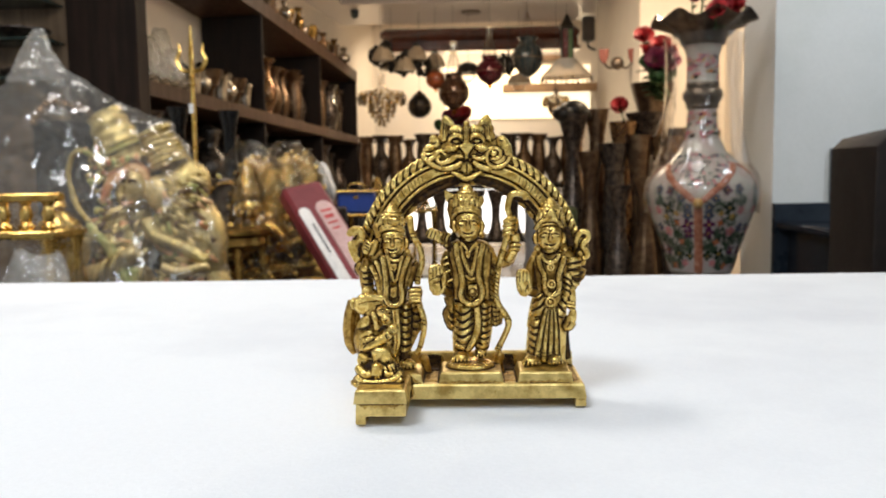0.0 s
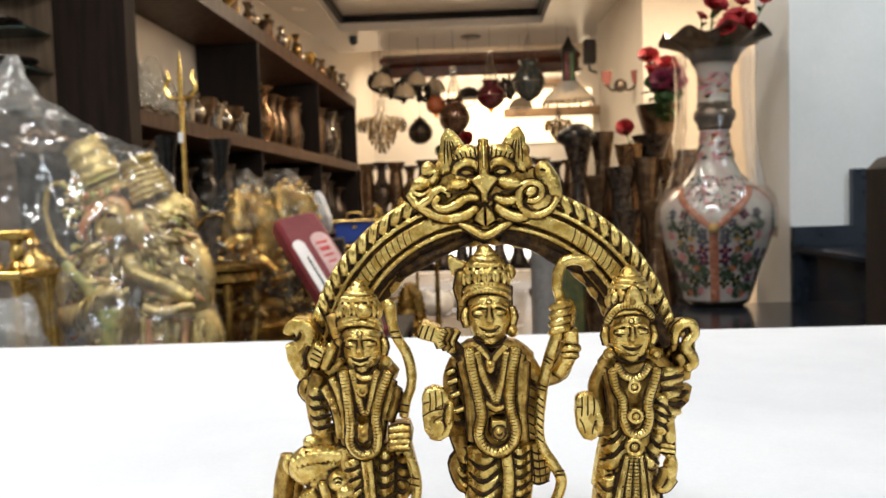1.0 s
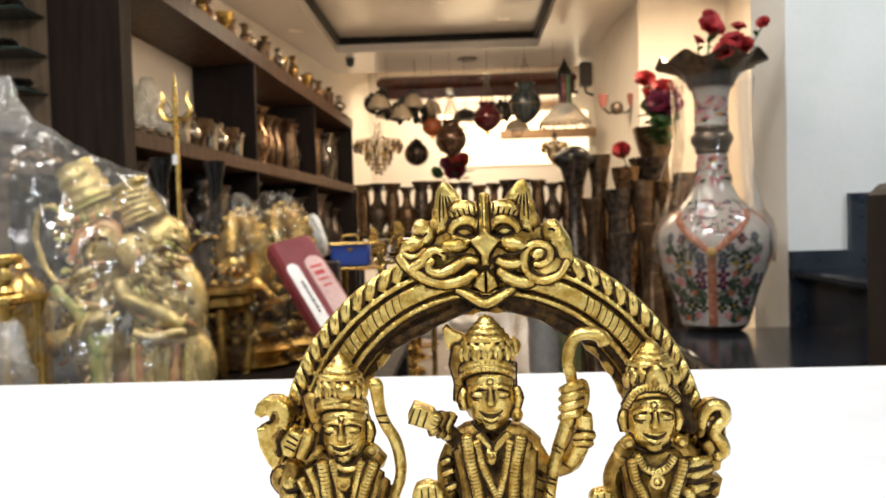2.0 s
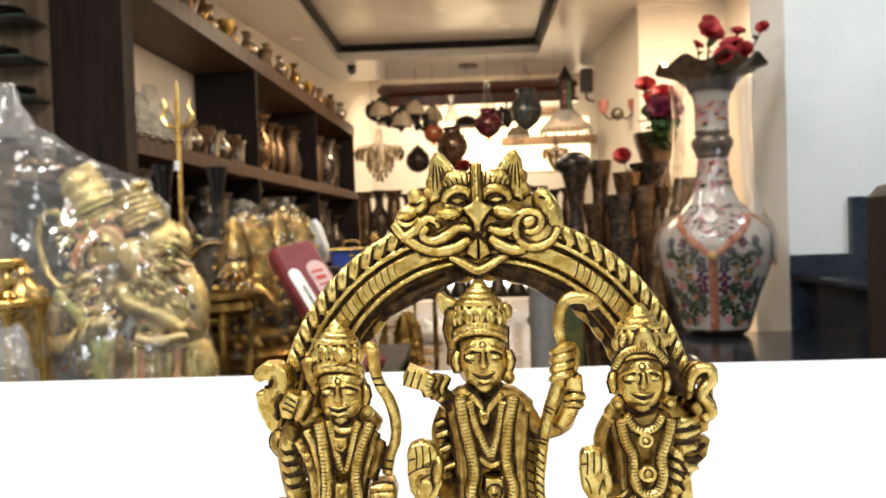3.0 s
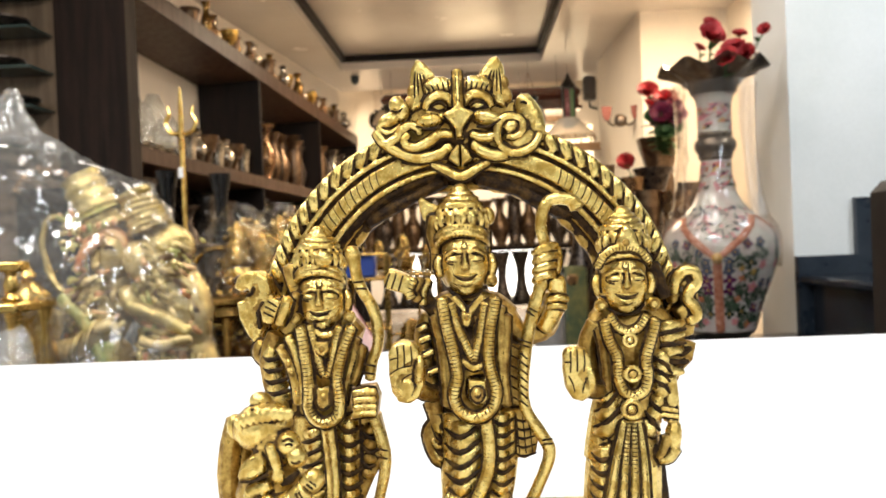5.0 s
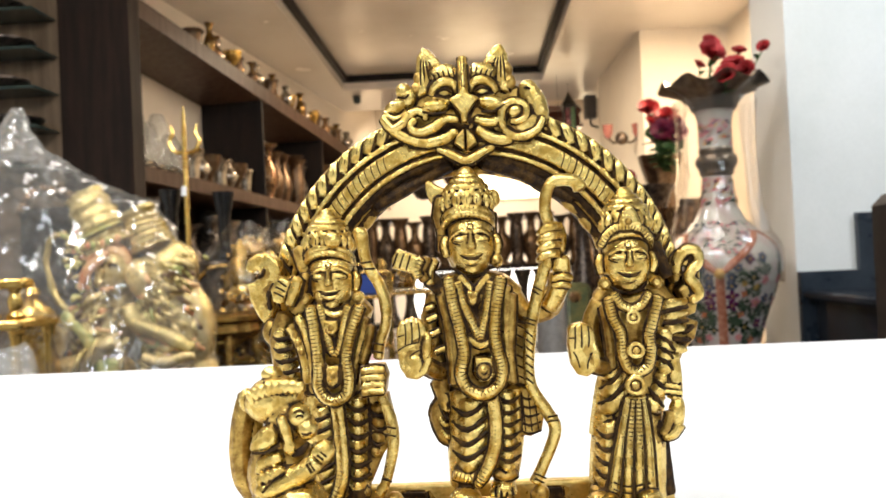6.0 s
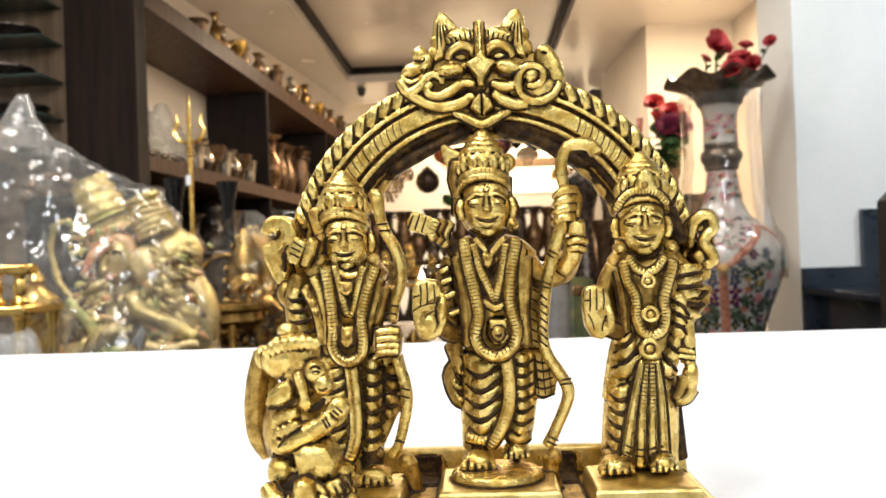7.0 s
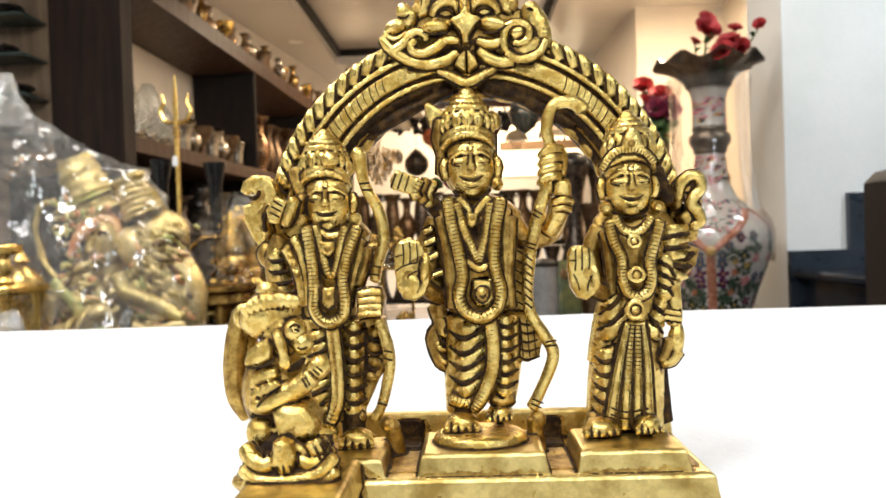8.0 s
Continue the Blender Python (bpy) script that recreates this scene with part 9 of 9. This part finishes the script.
def crumpled(rx, ry, rz, seed, amount=0.3):
    s_ = Shape().blob((0, 0, rz), (rx, ry, rz), 0, nu=26, nv=18)
    s_.v = [tuple(Vector(p) * (1 + amount * noise.noise(Vector(p) * 14 + Vector((seed, 0, 0))))) for p in s_.v]
    lo = min(p[2] for p in s_.v)
    s_.v = [(p[0], p[1], p[2] - lo) for p in s_.v]
    return s_


BAGWHITE = paint("white_polythene", (0.62, 0.62, 0.62), 0.3, 0, (0.50, 0.50, 0.51), 0.4, 12, 60, 0.25)
single("white_bag", crumpled(0.052, 0.05, 0.075, 2, 0.42), BAGWHITE, "crumpled white polythene bag on a dark box", "bag", (-0.520, 2.95, BT + 0.30), angle=70)
single("carton_stack", Shape().box((0, 0, 0.15), (0.17, 0.16, 0.30), soft=0.006), DARKWOOD, "dark box under a white bag", "box", (-0.520, 2.95, BT), 8)
gs = thing("brass_trolley", "small brass trolley with thin rods and a glass top", "trolley", (-0.52, 3.5, 0), 4)
for z in (0.50, 0.70):
    part("tray", Shape().box((0, 0, z), (0.36, 0.26, 0.012), soft=0.004), GOLD, gs)
for x in (-0.17, 0.17):
    for y in (-0.12, 0.12):
        part("rod", Shape().tube([(x, y, 0.0), (x, y, 0.80)], 0.008, 0, 8, 1), GOLD, gs)
part("top_rail", Shape().tube([(-0.17, -0.12, 0.80), (0.17, -0.12, 0.80)], 0.006, 0, 8, 1), GOLD, gs)
bb = thing("blue_case", "bright blue small case with a brass handle", "case", (-0.465, 3.44, 0.706), 4)
part("shell", Shape().box((0, 0, 0.05), (0.16, 0.09, 0.10), soft=0.01), paint("bright_blue_card", (0.02, 0.06, 0.32), 0.4, 0, (0.015, 0.045, 0.25), 0.4, 10, 80, 0.1), bb)
part("handle", Shape().tube([(-0.035, -0.02, 0.10), (-0.025, -0.02, 0.125), (0.025, -0.02, 0.125), (0.035, -0.02, 0.10)], 0.004, 0, 8, 4), GOLD, bb)
part("clasp", Shape().box((0, -0.047, 0.07), (0.02, 0.006, 0.014), soft=0.002), GOLD, bb)

# Small brass railing seat and lidded pot beside the wrapped pair.
rs = thing("brass_railing_seat", "miniature brass seat with a turned railing", "stand", (-1.055, 1.80, BT), 0)
part("seat_board", Shape().box((0, 0, 0.294), (0.34, 0.16, 0.02), soft=0.005), GOLD, rs)
for x in (-0.15, 0.15):
    for y in (-0.06, 0.06):
        part("leg", Shape().lathe((x, y, 0), [(0.016, 0), (0.010, 0.03), (0.014, 0.152), (0.009, 0.243), (0.016, 0.284)], 12), GOLD, rs)
for k in range(7):
    part("baluster", Shape().lathe((-0.15 + k * 0.05, -0.06, 0.304), [(0.014, 0), (0.019, 0.008), (0.010, 0.018), (0.015, 0.035), (0.009, 0.053), (0.015, 0.064)], 12), GOLD, rs)
part("top_rail", Shape().box((0, -0.06, 0.376), (0.36, 0.04, 0.02), soft=0.004), GOLD, rs)
pt = thing("lidded_pot", "small brass pot with a domed lid", "pot", (-0.993, 1.95, BT), 0)
part("body", Shape().lathe((0, 0, 0), [(0.05, 0), (0.06, 0.06), (0.062, 0.15), (0.05, 0.22), (0.042, 0.25), (0.05, 0.27), (0.045, 0.30)], 22), GOLD, pt)
part("lid", Shape().lathe((0, 0, 0.30), [(0.05, 0), (0.048, 0.01), (0.026, 0.030), (0.014, 0.042), (0.022, 0.050), (0.012, 0.066), (0.002, 0.085)], 22), GOLD, pt)
fr = thing("carved_frame", "dark carved frame with gilt scrolls behind the goods", "frame", (-1.42, 3.0, BT), 0)
part("board", Shape().box((0, 0, 0.32), (0.40, 0.03, 0.64), soft=0.01), DARKWOOD, fr)
part("scroll", Shape().tube([(-0.20, -0.02, 0.62), (-0.12, -0.03, 0.70), (0.0, -0.03, 0.67), (0.1, -0.03, 0.62), (0.2, -0.02, 0.56)], [0.014, 0.02, 0.022, 0.018, 0.012], 0, 9, 5, ribs=0.25, pitch=0.03), COPPER, fr, "gilt carved scroll")
# Far clutter on the floor, seen beneath the arch.
lampst = thing("brass_floor_stand", "thin brass stand with a red round tray", "stand", (-0.35, 5.35, 0), 0)
part("rod", Shape().tube([(0, 0, 0), (0, 0, 0.5)], 0.010, 0, 8, 1), GOLD, lampst)
part("tray", Shape().lathe((0, 0, 0.08), [(0.16, 0), (0.17, 0.012), (0.16, 0.02)], 24), COPPER, lampst, "red-brown round tray")
part("foot", Shape().lathe((0, 0, 0), [(0.10, 0), (0.09, 0.015), (0.01, 0.03)], 20), GOLD, lampst)
for x, y, sd in ((-0.28, 6.2, 4), (-0.05, 6.5, 5), (0.62, 6.6, 6)):
    single("plastic_bag", crumpled(0.14, 0.12, 0.09, sd), BAGWHITE if sd != 6 else LEATHER, "crumpled pale plastic bag on the shop floor", "bag", (x, y, 0), 0, "bags on the floor", angle=70)

# Low glass table with gilt ornaments, and odds and ends seen between the figures.
gt = thing("glass_table", "low brass-framed glass table crowded with gilt ornaments", "table", (-0.42, 4.45, 0.0), 3)
part("glass_top", Shape().box((0, 0, 0.690), (0.50, 0.36, 0.012), soft=0.003), jar_film, gt)
part("frame", Shape().tube([(-0.25, -0.18, 0.676), (0.25, -0.18, 0.676), (0.25, 0.18, 0.676), (-0.25, 0.18, 0.676)], 0.010, 0, 8, 1, closed=True, up=(0, 0, 1)), OLDGOLD, gt)
for x in (-0.24, 0.24):
    for y in (-0.17, 0.17):
        part("leg", Shape().lathe((x, y, 0.0), [(0.016, 0), (0.012, 0.05), (0.014, 0.3), (0.010, 0.5), (0.016, 0.676)], 12), OLDGOLD, gt)
for x, y, h, sd in ((-0.36, 4.42, 0.20, 31), (-0.50, 4.50, 0.17, 32), (-0.24, 4.48, 0.14, 33)):
    single("gilt_ornament", idol(h, sd, False), IDOLB, "small gilt idol standing on the glass table", "statue", (x, y, 0.697), 0, "gilt ornaments on the glass table", angle=60)
for k in range(7):
    vase((-0.62 + k * 0.062, 4.34, 0.697), 0.06 + 0.02 * (k % 2), "cup", (SILVERED, GOLD)[k % 2], "tiny silvered cup on the glass table", "cups on the glass table", 0.8, name="goblet", n=12)
for x, y, h, sd in ((-0.56, 4.30, 0.42, 34), (-0.32, 4.32, 0.46, 35)):
    single("gilt_idol", idol(h, sd, False), IDOLB, "gilt seated idol on the floor beneath the glass table", "statue", (x, y, 0.0), 0, "gilt idols under the glass table", angle=60)
gc = thing("grey_canister", "plain grey cylinder canister with a lid on the floor", "canister", (0.395, 4.3, 0.0))
part("body", Shape().lathe((0, 0, 0), [(0.075, 0), (0.08, 0.02), (0.08, 0.678), (0.07, 0.678)], 24), paint("grey_enamel_tin", (0.30, 0.30, 0.30), 0.35, 0.2), gc)
part("lid", Shape().lathe((0, 0, 0.678), [(0.084, -0.02), (0.084, 0.0), (0.06, 0.018), (0.01, 0.024)], 24), BLACKIRON, gc)
pkt = thing("bright_packet", "dull yellow and green printed packet with an orange patch", "packet", (0.528, 4.32, 0.0), 14)
part("pouch", Shape().box((0, 0, 0.688 / 2), (0.15, 0.06, 0.688), soft=0.025), paint("yellow_green_print", (0.20, 0.18, 0.06), 0.4, 0, (0.07, 0.10, 0.05), 0.5, 14, 60, 0.2), pkt)
part("red_patch", Shape().blob((-0.02, -0.029, 0.688 - 0.07), (0.035, 0.006, 0.03)), COPPER, pkt, "orange-red printed patch")

tp = thing("brass_pot", "small bright brass pot lying on its side", "pot", (-0.967, 1.86, BT + 0.055))
tp.matrix_world = Matrix.Translation((-0.967, 1.86, BT + 0.062)) @ Euler((radians(62), radians(0), radians(38))).to_matrix().to_4x4()
part("body", Shape().lathe((0, 0, -0.06), [(0.045, 0), (0.052, 0.01), (0.056, 0.06), (0.050, 0.10), (0.058, 0.118), (0.052, 0.12), (0.044, 0.03)], 26), GOLD, tp)
part("foot_ring", Shape().lathe((0, 0, -0.068), [(0.044, 0), (0.048, 0.004), (0.046, 0.012)], 26), GOLD, tp)

BUNDLE = clear("bunched_film", (0.92, 0.92, 0.90), 0.08, 0.9, 1.0, 34.0, 0.16)
single("crumpled_film", crumpled(0.085, 0.06, 0.125, 9, 0.55), BUNDLE, "bunched clear plastic film among the wrapped goods", "plastic film", (-0.935, 1.74, BT), angle=50)
